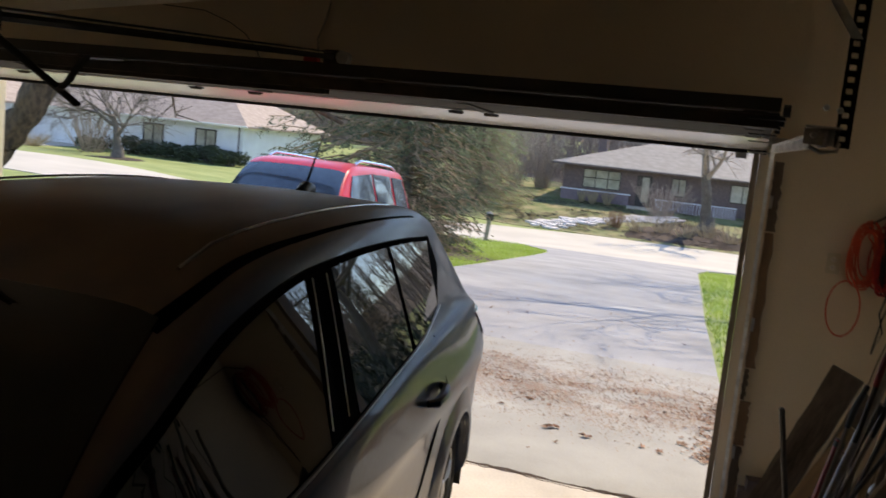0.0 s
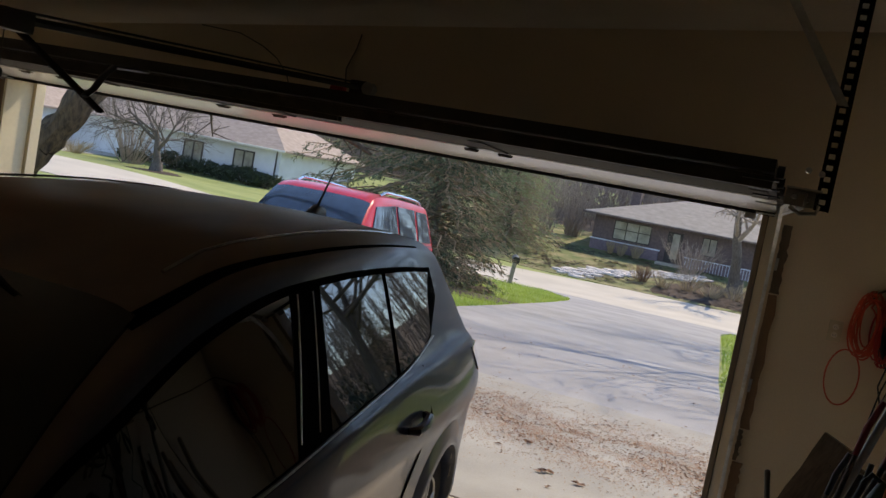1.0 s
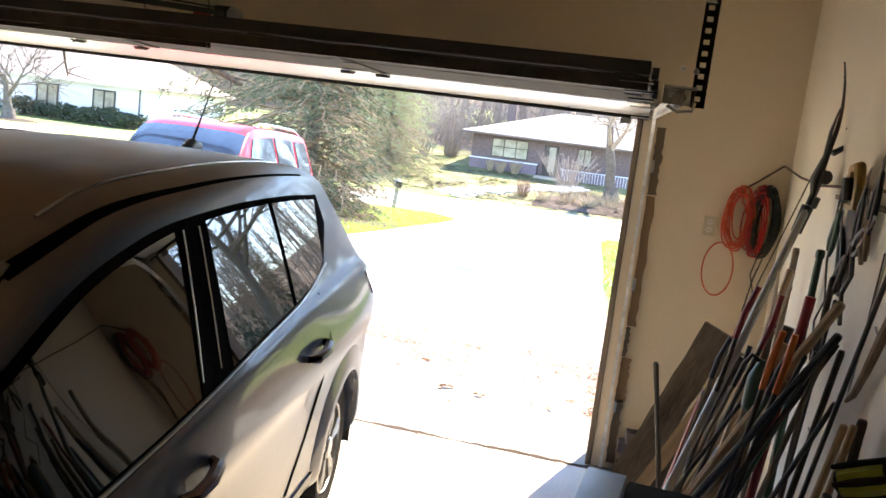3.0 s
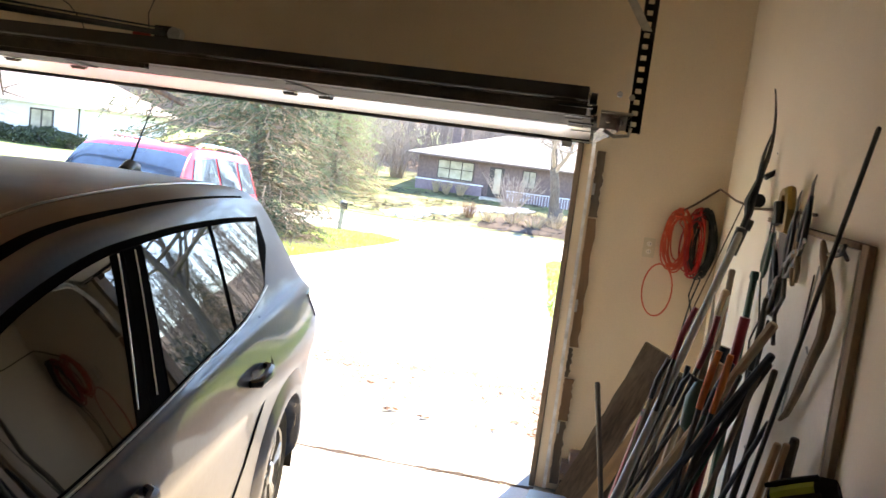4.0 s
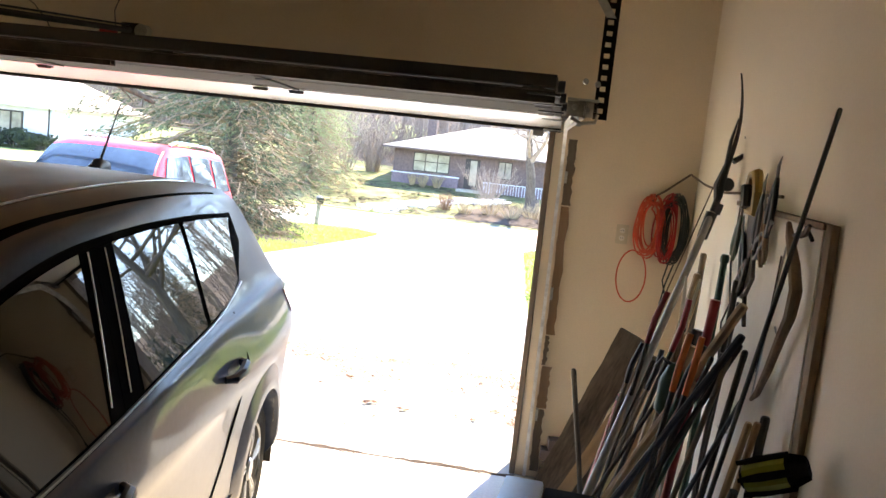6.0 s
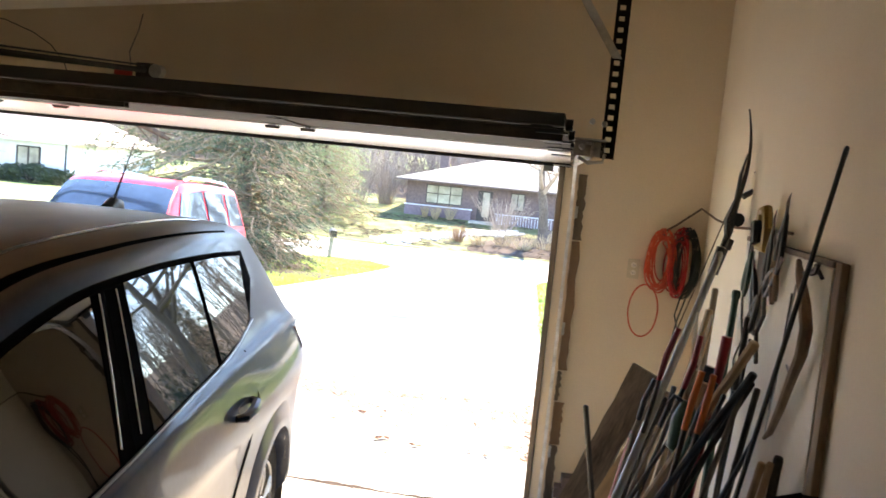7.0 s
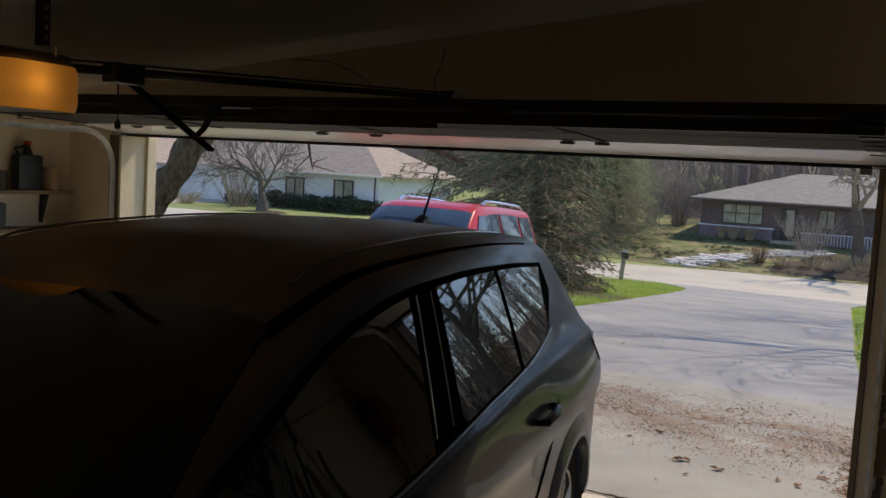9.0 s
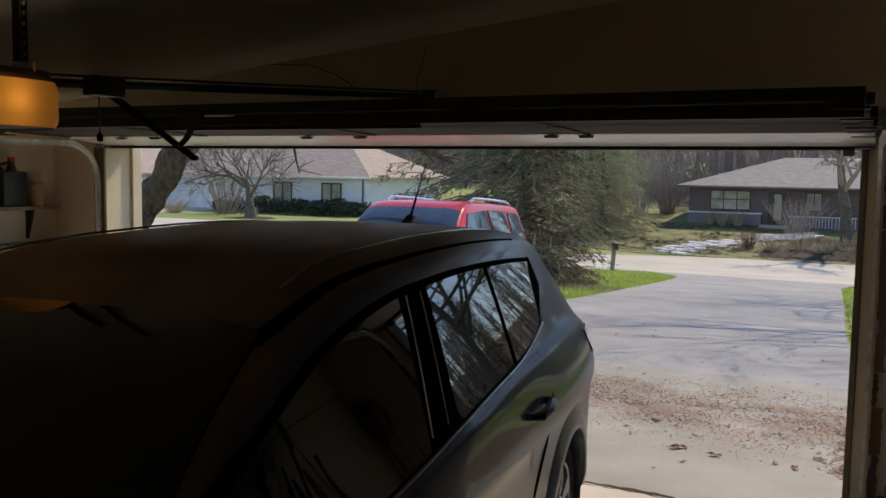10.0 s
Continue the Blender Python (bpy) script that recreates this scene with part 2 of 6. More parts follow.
def ground_z(x, y):
    lift = 1.35 * smooth01((-x - 12) / 20) * smooth01((y - 8) / 25)
    return float(np.interp(y, GY, GZ)) + lift


# ---- garage shell ----
XR, XL, YB = 0.80, -6.55, -7.2           # side walls and back wall
OPEN_R, OPEN_L, OPEN_Z = -0.05, -5.82, 2.12


def ceil_z(x):
    return 3.14 + 0.10 * x


def structure(name, bm, material, label, smooth=False):
    return tagged(part(name, bm, material, None, "", smooth), label, name.split("_")[0], "", "structure")


def wall_prism(x0, x1, y0, y1, z0):
    return hexa([(x0, y0, z0), (x1, y0, z0), (x1, y1, z0), (x0, y1, z0), (x0, y0, ceil_z(x0)), (x1, y0, ceil_z(x1)), (x1, y1, ceil_z(x1)), (x0, y1, ceil_z(x0))])


structure("floor", box((XL - 0.2, YB - 0.2, -0.15), (XR + 0.2, -0.13, 0.0)), M_floor, "worn grey concrete garage floor slab")
M_cream_wall = mat("cream_wall_paint", (0.85, 0.745, 0.59), 0.7, scale=1.1, fine=90, var=0.06, bump=0.08)
structure("wall_east", wall_prism(XR, XR + 0.2, YB - 0.2, 0.2, -0.15), M_cream_wall, "cream painted drywall side wall with scuffs")
structure("wall_west", wall_prism(XL - 0.2, XL, YB - 0.2, 0.2, -0.15), M_wall, "tan painted drywall wall behind the shelf")
structure("wall_south", wall_prism(XL, XR, YB - 0.2, YB, -0.15), M_wall, "plain tan back wall of the garage")
bm = wall_prism(OPEN_R, XR, 0.0, 0.2, -0.15)
wall_prism_l = wall_prism(XL, OPEN_L, 0.0, 0.2, -0.15)
structure("wall_north_a", bm, M_wall, "tan painted wall beside the garage door track")
structure("wall_north_b", wall_prism_l, M_wall, "tan painted wall beside the far door track")
structure("wall_north_c", hexa([(OPEN_L, 0, OPEN_Z), (OPEN_R, 0, OPEN_Z), (OPEN_R, 0.2, OPEN_Z), (OPEN_L, 0.2, OPEN_Z),
                                (OPEN_L, 0, ceil_z(OPEN_L)), (OPEN_R, 0, ceil_z(OPEN_R)), (OPEN_R, 0.2, ceil_z(OPEN_R)), (OPEN_L, 0.2, ceil_z(OPEN_L))]),
          M_wall, "tan painted wall above the garage door opening")
cx0, cx1 = XL - 0.2, XR + 0.2
structure("ceiling", hexa([(cx0, YB - 0.2, ceil_z(cx0)), (cx1, YB - 0.2, ceil_z(cx1)), (cx1, 0.2, ceil_z(cx1)), (cx0, 0.2, ceil_z(cx0)),
                           (cx0, YB - 0.2, ceil_z(cx0) + 0.2), (cx1, YB - 0.2, ceil_z(cx1) + 0.2), (cx1, 0.2, ceil_z(cx1) + 0.2), (cx0, 0.2, ceil_z(cx0) + 0.2)]),
          M_ceil, "sloping painted garage ceiling")


# ---- ground outside ----
def ground_mesh():
    xs = np.concatenate([np.linspace(-400, -62, 14), np.linspace(-60, 30, 91), np.linspace(34, 400, 14)])
    ys = np.concatenate([np.linspace(-60, -8, 8), [-7.3], np.linspace(-4, 0.0, 3), np.linspace(0.25, 70, 140), np.linspace(76, 700, 20)])
    verts = [(x, y, ground_z(x, y) - 0.05 - (0.3 if (-7 < x < 1.1 and -7.5 < y < 0.1) else 0)) for x in xs for y in ys]
    nx, ny = len(xs), len(ys)
    faces = [(i * ny + j, (i + 1) * ny + j, (i + 1) * ny + j + 1, i * ny + j + 1) for i in range(nx - 1) for j in range(ny - 1)]
    return raw(verts, faces, "ground", M_grass, None, "", True)


tagged(ground_mesh(), "spring lawn and ground running out to the horizon", "ground", "", "structure")


def paved(name, left, right, y0, y1, n, material, label, rise=0.0, m=24):
    """Paving draped on the ground between two edges x(y), with a closed rim."""
    def fn(u, v):
        y = y0 + (y1 - y0) * u
        x = left(y) + (right(y) - left(y)) * v
        return (x, y, ground_z(x, y) + rise)
    return structure(name, sheet(fn, n, m, None, (0, 0, -0.12)), material, label, True)


def edge(*pts):
    return lambda y: float(np.interp(y, [p[0] for p in pts], [p[1] for p in pts]))


drive_l = edge((-0.1, -9.5), (8.5, -9.5), (9.9, -8.0), (10.5, -6.3), (10.8, -5.66), (16.9, -6.1), (22.9, -6.5), (27, -6.9), (29.0, -7.3), (33, -10))
drive_r = edge((-0.1, 0.3), (4, -0.1), (9.2, -0.46), (14.2, -0.7), (27.3, -1.38), (30.4, -1.2), (33, 1.5))
paved("pavement_apron", drive_l, drive_r, -0.10, 4.2, 20, M_apron, "stained concrete apron strewn with dead leaves")
paved("driveway", drive_l, drive_r, 4.22, 31.6, 60, M_asphalt, "grey asphalt driveway striped with branch shadows", -0.005)
def drape(name, x0, x1, y0, y1, nx, ny, material, label, rise):
    return structure(name, sheet(lambda u, v: (x0 + (x1 - x0) * u, y0 + (y1 - y0) * v, ground_z(x0 + (x1 - x0) * u, y0 + (y1 - y0) * v) + rise), nx, ny, None, (0, 0, -0.1)), material, label, True)


M_yard = mat("dormant_lawn", (0.085, 0.16, 0.03), 0.95, color2=(0.30, 0.25, 0.13), scale=0.9, fine=9, bump=0.5)
M_woodfloor = mat("woodland_floor", (0.10, 0.075, 0.055), 0.95, color2=(0.20, 0.15, 0.105), scale=0.4, fine=14, bump=0.5)
drape("ground_yard", -24.0, 60.0, 44.7, 66.0, 60, 24, M_yard, "patchy olive lawn round the brick house", -0.01)
drape("ground_woods", -130.0, 80.0, 66.1, 190.0, 80, 40, M_woodfloor, "brown leaf-covered woodland floor", -0.01)
road_near = edge((-90, 8.0), (-36, 18.5), (-24, 21.0), (-12, 30.5), (-8, 31.7), (60, 31.7))
road_far = edge((-90, 20.0), (-36, 28.6), (-24, 30.0), (-14, 42.5), (-8, 44.6), (60, 44.6))


def road_at(u, v):
    x = -90 + 150 * u
    y = road_near(x) + (road_far(x) - road_near(x)) * v
    return (x, y, ground_z(x, y) - 0.02)


structure("road", sheet(road_at, 100, 16, None, (0, 0, -0.12)), M_road, "pale concrete residential street", True)
drape("pavement_neighbour_drive", -53.0, -45.5, 39.5, 46.5, 12, 12, M_road, "pale drive beside the white house", -0.02)


# ---- cars ----
def catmull(ts, vs, t):
    if t <= ts[0]:
        return vs[0]
    if t >= ts[-1]:
        return vs[-1]
    i = max(k for k in range(len(ts) - 1) if ts[k] <= t)
    h = ts[i + 1] - ts[i]
    u = (t - ts[i]) / h
    def slope(k):
        if k == 0:
            return (vs[1] - vs[0]) / (ts[1] - ts[0])
        if k == len(ts) - 1:
            return (vs[-1] - vs[-2]) / (ts[-1] - ts[-2])
        return (vs[k + 1] - vs[k - 1]) / (ts[k + 1] - ts[k - 1])
    a, b = slope(i) * h, slope(i + 1) * h
    return vs[i] * (2 * u**3 - 3 * u**2 + 1) + a * (u**3 - 2 * u**2 + u) + vs[i + 1] * (3 * u**2 - 2 * u**3) + b * (u**3 - u**2)


class Shell:
    """A car's skin from sections along its length; s runs from the tail to the nose."""
    def __init__(self, s, w, zb, wb, ze, we, zr):
        self.s, self.t = s, dict(w=w, zb=zb, wb=wb, ze=ze, we=we, zr=zr)
        self.memo = {}

    def val(self, key, s):
        return catmull(self.s, self.t[key], s)

    def section(self, s):
        k = round(s, 4)
        if k not in self.memo:
            w, zb, wb, ze, we, zr = (self.val(q, s) for q in ("w", "zb", "wb", "ze", "we", "zr"))
            pts = [(w * 0.86, 0.24), (w * 0.955, 0.33), (w * 0.972, 0.52), (w * 0.980, 0.78), (w, 0.885), (w * 0.992, 0.93 + 0.2 * (zb - 0.93)), (wb + 0.35 * (w - wb) + 0.012, zb - 0.055), (wb, zb),
                   (wb + (we - wb) * 0.52 + 0.004, zb + (ze - zb) * 0.52), (we, ze), (we - 0.055, ze + (zr - ze) * 0.50), (we * 0.76, ze + (zr - ze) * 0.83), (we * 0.40, zr - (zr - ze) * 0.05), (0, zr)]
            self.memo[k] = pts
        return self.memo[k]

    def at(self, s, q):
        """The skin at s, with q from 0 (sill) over 7 (belt) and 9 (roof's edge) to 13 (roof's middle)."""
        pts = self.section(s)
        ts = list(range(len(pts)))
        return catmull(ts, [p[0] for p in pts], q), catmull(ts, [p[1] for p in pts], q)

    def side(self, s, z):
        """Half width of the flank at that height."""
        lo, hi = 0.0, 10.0
        for _ in range(22):
            mid = (lo + hi) / 2
            if self.at(s, mid)[1] < z:
                lo = mid
            else:
                hi = mid
        return self.at(s, lo)[0]

    def pt(self, s, z, out=0.0, sign=1):
        return Vector((sign * (self.side(s, z) + out), -s, z))


def car_body(shell, wheels, length):
    bm = bmesh.new()
    ss = sorted(set([round(v, 4) for v in np.linspace(0, length, 74)]))
    qs = np.concatenate([np.linspace(0, 9, 37), np.linspace(9.3, 13, 13)])
    rows = []
    for s in ss:
        half = [shell.at(s, q) for q in qs]
        row = [bm.verts.new((x, -s, z)) for x, z in half] + [bm.verts.new((-x, -s, z)) for x, z in reversed(half[:-1])]
        rows.append(row)
    for a, b in zip(rows, rows[1:]):
        for k in range(len(a) - 1):
            f = (a[k], b[k], b[k + 1], a[k + 1])
            c = sum((v.co for v in f), Vector()) / 4
            if any(math.hypot(-c.y - ws, c.z - 0.35) < 0.375 and abs(c.x) > 0.6 for ws in wheels):
                continue
            bm.faces.new(f)
    bm.faces.new(rows[0])
    bm.faces.new(list(reversed(rows[-1])))
    for a, b in zip(rows, rows[1:]):
        if not any(abs(-a[0].co.y - ws) < 0.45 for ws in wheels):
            bm.faces.new((a[0], a[-1], b[-1], b[0]))
    bmesh.ops.recalc_face_normals(bm, faces=bm.faces)
    return bm


def skin_patch(shell, corners, nu, nv, out, sign, low=None, high=None):
    """A patch on the flank: (s, z) corners rear-bottom, front-bottom, front-top, rear-top; low and high bend its lower and upper edges."""
    (s0, z0), (s1, z1), (s2, z2), (s3, z3) = corners
    def fn(u, v):
        s = (s0 + (s1 - s0) * u) * (1 - v) + (s3 + (s2 - s3) * u) * v
        z = (z0 + (z1 - z0) * u) * (1 - v) + (z3 + (z2 - z3) * u) * v
        if low:
            z += low * math.sin(math.pi * u) * (1 - v)
        if high:
            z += high * math.sin(math.pi * u) * v
        return shell.pt(s, z, out, sign)
    return sheet(fn, nu, nv, None, (-0.02 * sign, 0, 0))


def band(shell, low, top, a, b, nu, nv, out, sign):
    """Glass or trim between two curves z(s) on the flank; a and b give s of its rear and front ends at the share v of its height."""
    def fn(u, v):
        q = a(v) + (b(v) - a(v)) * u
        z0, z1 = low(q), max(top(q), low(q) + 0.004)
        return shell.pt(q, z0 + (z1 - z0) * v, out, sign)
    return sheet(fn, nu, nv, None, (-0.012 * sign, 0, 0))


def wheel_parts(car, x, s, sign, r=0.33):
    bm = lathe([(0.218, -0.10), (r - 0.06, -0.116), (r - 0.022, -0.110), (r, -0.085), (r, 0.085), (r - 0.022, 0.110), (r - 0.06, 0.116), (0.218, 0.10)], 36, "x")
    wheel = part("wheel", bm, M_rubber, car, "black tyre on an alloy rim", m=pose(x - sign * 0.145, -s, r))
    rim = bmesh.new()
    lathe([(0.219, -0.09), (0.221, 0.100), (0.213, 0.108), (0.203, 0.095), (0.203, -0.09)], 36, "x", rim)
    lathe([(0.05, 0.05), (0.06, 0.095), (0.045, 0.11), (0.001, 0.113)], 16, "x", rim)
    for k in range(5):
        a = 2 * math.pi * k / 5 + 0.3
        for d in (-0.13, 0.13):
            p = [(0.085, 0.05 * math.cos(a + d), 0.05 * math.sin(a + d)), (0.100, 0.14 * math.cos(a + d * 0.8), 0.14 * math.sin(a + d * 0.8)), (0.092, 0.21 * math.cos(a + d * 0.9), 0.21 * math.sin(a + d * 0.9))]
            tube(p, [0.015, 0.012, 0.014], 6, rim)
    ob = part("rim", rim, M_rim, wheel, "silver five-spoke alloy rim")
    if sign < 0:
        ob.matrix_basis = pose(0, 0, 0, 0, 0, 180)
    back = lathe([(0.001, -0.06), (0.21, -0.06), (0.21, -0.05), (0.001, -0.045)], 20, "x")
    ob = part("brake_disc", back, M_iron, wheel)
    if sign < 0:
        ob.matrix_basis = pose(0, 0, 0, 0, 0, 180)


def arch_parts(car, shell, s, sign, material, reach=0.45):
    bm = bmesh.new()
    ring = []
    for k in range(29):
        a = math.pi * (-0.06 + 1.12 * k / 28)
        pts = []
        for r, o in ((0.36, -0.07), (0.368, 0.020), (0.385, 0.026), (0.42, 0.020), (reach, 0.001), (reach + 0.01, -0.03)):
            ss, z = s - r * math.cos(a), max(0.24, 0.35 + r * math.sin(a))
            pts.append(bm.verts.new(shell.pt(ss, z, o, sign)))
        ring.append(pts)
    for a, b in zip(ring, ring[1:]):
        for i in range(5):
            bm.faces.new((a[i], b[i], b[i + 1], a[i + 1]))
    part("wheel_arch", bm, material, car)
    hb = bmesh.new()
    rows = []
    for k in range(21):
        a = math.pi * (-0.1 + 1.2 * k / 20)
        ss, z = s - 0.375 * math.cos(a), 0.35 + 0.375 * math.sin(a)
        rows.append([hb.verts.new((sign * (shell.side(s, 0.6) - 0.01), -ss, z)), hb.verts.new((sign * 0.45, -ss, z))])
    for a, b in zip(rows, rows[1:]):
        hb.faces.new((a[0], b[0], b[1], a[1]))
    hb.faces.new([r[1] for r in rows])
    part("wheel_housing", hb, M_black, car)


def car_thing(name, label, m, shell, length, paint, wheels, windows, blackout, screen, rear, seams, handles, lamp, rails, spec):
    car = thing(name, label, "car", m)
    part("body", car_body(shell, wheels, length), paint, car)
    for sign in (1, -1):
        if blackout:
            part("window_surround", skin_patch(shell, blackout, 40, 10, 0.010, sign, None, spec.get("bow", 0)), M_seal, car, "black window surround")
        for low, top, a, b in spec.get("surround", ()):
            part("window_surround", band(shell, low, top, a, b, 60, 8, 0.008, sign), M_seal, car, "black window surround")
        for low, top, a, b in spec.get("bands", ()):
            part("side_window", band(shell, low, top, a, b, 30, 8, 0.013, sign), spec.get("glass", M_glass), car, "dark tinted side glass")
        for a, b, f in spec.get("pillars", ()):
            part("door_pillar", band(shell, spec["glass_low"], spec["glass_top"], a, b, 4, 8, 0.016, sign), f, car, "gloss black door pillar")
        for a, b, q in spec.get("ditch", ()):
            part("roof_ditch", sheet(lambda u, v: [(sign * x, -(a + (b - a) * u), z + 0.003) for x, z in [shell.at(a + (b - a) * u, q(u, v))]][0], 50, 2, None, (0, 0, -0.01)), M_seal, car, "black roof channel")
        for c in windows:
            part("side_window", skin_patch(shell, c, 16, 8, 0.016, sign, None, c_bow(c, spec)), spec.get("glass", M_glass), car, "dark tinted side glass")
        for pts in seams:
            part("door_seam", tube([shell.pt(s, z, 0.001, sign) for s, z in pts], 0.005, 5), M_black, car)
        for s, z in handles:
            hb = tube([shell.pt(s - 0.11, z + 0.012, 0.004, sign), shell.pt(s - 0.085, z + 0.01, 0.032, sign), shell.pt(s, z, 0.042, sign), shell.pt(s + 0.085, z - 0.006, 0.034, sign), shell.pt(s + 0.11, z - 0.008, 0.004, sign)],
                      [0.016, 0.02, 0.021, 0.02, 0.014], 8)
            h = part("door_handle", hb, M_black if spec.get("dark_handles") else paint, car)
            part("handle_recess", skin_patch(shell, [(s - 0.065, z - 0.028), (s + 0.065, z - 0.034), (s + 0.065, z + 0.024), (s - 0.065, z + 0.03)], 8, 4, 0.001, sign), M_black, h)
        part("tail_lamp", skin_patch(shell, lamp, 8, 5, 0.007, sign), M_lens, car, "smoked red tail lamp")
        for a, b in spec.get("pillar_trim", ()):
            part("pillar_trim", tube([shell.pt(a[0] + (b[0] - a[0]) * k / 8, a[1] + (b[1] - a[1]) * k / 8, 0.017, sign) for k in range(9)], 0.0035, 5), M_chrome, car, "thin bright pillar trim")
        s0, s1 = spec["belt"]
        part("belt_trim", tube([shell.pt(s, spec["belt_z"](s), 0.010, sign) for s in np.linspace(s0, s1, 24)], spec.get("belt_r", 0.009), 6), spec.get("belt_mat", M_chrome), car, "bright trim under the side windows")
        part("sill_cladding", skin_patch(shell, [(wheels[0] + 0.42, 0.25), (wheels[1] - 0.42, 0.25), (wheels[1] - 0.42, 0.40), (wheels[0] + 0.42, 0.40)], 10, 3, 0.008, sign), M_black, car)
        for ws in wheels:
            arch_parts(car, shell, ws, sign, spec.get("arch", M_black), spec.get("arch_reach", 0.45))
            wheel_parts(car, sign * shell.side(ws, 0.6), ws, sign)
        # real rails on the red car; on the gray one they imitate a highlight
        if rails:
            q, a, b, h = rails
            pts = []
            for s in np.linspace(a, b, 12):
                x, z = shell.at(s, q)
                e = min(1, min(s - a, b - s) / 0.08)
                pts.append((sign * x, -s, z + 0.005 + h * e))
            part("rail_and_crease_glint", tube(pts, spec.get("rail_r", 0.012), 6), spec.get("rail_mat", M_chrome), car, "roof rail; on the gray car a bar imitating a crease highlight")
        ms, mz = spec["mirror"]
        p = shell.pt(ms, mz, 0.0, sign)
        mb = tube([p, p + Vector((sign * 0.07, 0, 0.0)), p + Vector((sign * 0.10, 0, 0.02)), p + Vector((sign * 0.17, 0.01, 0.03)), p + Vector((sign * 0.225, 0.03, 0.03))], [0.025, 0.03, 0.07, 0.085, 0.06], 10)
        mir = part("wing_mirror", mb, spec.get("mirror_mat", M_black), car)
        part("mirror_glass", box((p.x + sign * 0.09, p.y + 0.075, p.z - 0.04), (p.x + sign * 0.22, p.y + 0.088, p.z + 0.10), 0.004), M_chrome, mir)
    for nm, (a, b, lo, hi, f0, f1) in (("windshield", screen), ("rear_window", rear)):
        def fn(u, v):
            s = a + (b - a) * v
            q = f0 + (f1 - f0) * v
            full = shell.at(s, q)[0]
            x = full * (2 * u - 1)
            l, h = 9.0, 13.0
            for _ in range(18):
                mid = (l + h) / 2
                if shell.at(s, mid)[0] > abs(x):
                    l = mid
                else:
                    h = mid
            return (x, -s, shell.at(s, l)[1] + 0.012)
        part(nm, sheet(fn, 24, 12, None, (0, 0, -0.02)), spec.get("screen", M_glass), car)
    return car


def c_bow(c, spec):
    return spec.get("bow", 0) * abs(c[2][0] - c[3][0]) / 2.2 * 0.5


M_dullchrome = mat("dull_bright_trim", (0.30, 0.31, 0.33), 0.3, 0.9, scale=20, fine=90, var=0.1, bump=0.0)


def gray_suv():
    s = [0.0, 0.10, 0.30, 0.60, 1.00, 1.60, 2.2, 2.75, 3.10, 3.40, 3.85, 4.4, 4.75]
    sh = Shell(s,
               w=[0.80, 0.905, 0.965, 0.985, 0.985, 0.962, 0.948, 0.938, 0.935, 0.932, 0.92, 0.84, 0.60],
               zb=[1.04, 1.13, 1.19, 1.215, 1.21, 1.19, 1.16, 1.125, 1.10, 1.08, 1.04, 0.93, 0.78],
               wb=[0.70, 0.80, 0.845, 0.86, 0.870, 0.882, 0.886, 0.876, 0.857, 0.835, 0.785, 0.67, 0.45],
               ze=[1.06, 1.25, 1.47, 1.53, 1.565, 1.59, 1.595, 1.565, 1.48, 1.365, 1.12, 0.96, 0.80],
               we=[0.60, 0.62, 0.65, 0.675, 0.69, 0.697, 0.697, 0.697, 0.712, 0.726, 0.735, 0.55, 0.34],
               zr=[1.08, 1.33, 1.59, 1.65, 1.685, 1.71, 1.705, 1.675, 1.585, 1.45, 1.17, 1.00, 0.82])
    # thin chrome roof bars stand in for the glint along the roof creases
    spec = dict(belt=(1.1, 3.7), belt_z=lambda q: catmull([1.1, 1.56, 2.16, 2.58, 3.02, 3.40, 3.88], [1.262, 1.198, 1.158, 1.122, 1.084, 1.052, 1.016], q), mirror=(3.72, 1.10), bow=0.05, pillar_trim=(((2.50, 1.17), (2.36, 1.55)), ((2.63, 1.165), (2.475, 1.55))), rail_r=0.005, rail_mat=M_chrome, arch=M_paint, arch_reach=0.49, belt_r=0.006, belt_mat=M_dullchrome)
    arc_s = [0.84, 1.30, 1.88, 2.30, 2.55, 2.78, 3.00, 3.17, 3.37, 3.50, 3.70, 3.88]
    arc_z = [1.511, 1.542, 1.562, 1.559, 1.548, 1.520, 1.476, 1.422, 1.342, 1.290, 1.180, 1.065]
    belt_s = [0.84, 1.00, 1.18, 1.56, 2.16, 2.58, 3.02, 3.40, 3.88]
    belt_h = [1.44, 1.36, 1.268, 1.212, 1.172, 1.136, 1.098, 1.066, 1.030]
    top = lambda q: catmull(arc_s, arc_z, q)
    low = lambda q: catmull(belt_s, belt_h, q)
    spec.update(glass_low=low, glass_top=top,
                surround=[(lambda q: low(q) - 0.022, lambda q: top(q) + 0.018, lambda v: 0.86 - 0.05 * v, lambda v: 3.90)],
                bands=[(low, top, lambda v: 1.14 - 0.24 * v, lambda v: 1.685 - 0.085 * v), (low, top, lambda v: 1.735 - 0.085 * v, lambda v: 2.41 - 0.12 * v), (low, top, lambda v: 2.655 - 0.13 * v, lambda v: 3.83)],
                pillars=[(lambda v: 2.43 - 0.125 * v, lambda v: 2.56 - 0.125 * v, M_seal), (lambda v: 2.565 - 0.125 * v, lambda v: 2.65 - 0.13 * v, M_seal)],
                ditch=[(0.85, 3.18, lambda u, v: 9.95 + 0.45 * u ** 8 + (v - 0.5) * (0.10 + 0.30 * u * u))])
    wins = []
    seams = [[(2.66, 0.36), (2.68, 0.7), (2.68, 1.12)], [(1.75, 0.45), (1.55, 0.62), (1.40, 0.80), (1.34, 0.98), (1.36, 1.18)], [(3.8, 0.36), (3.78, 0.7), (3.72, 1.0)]]
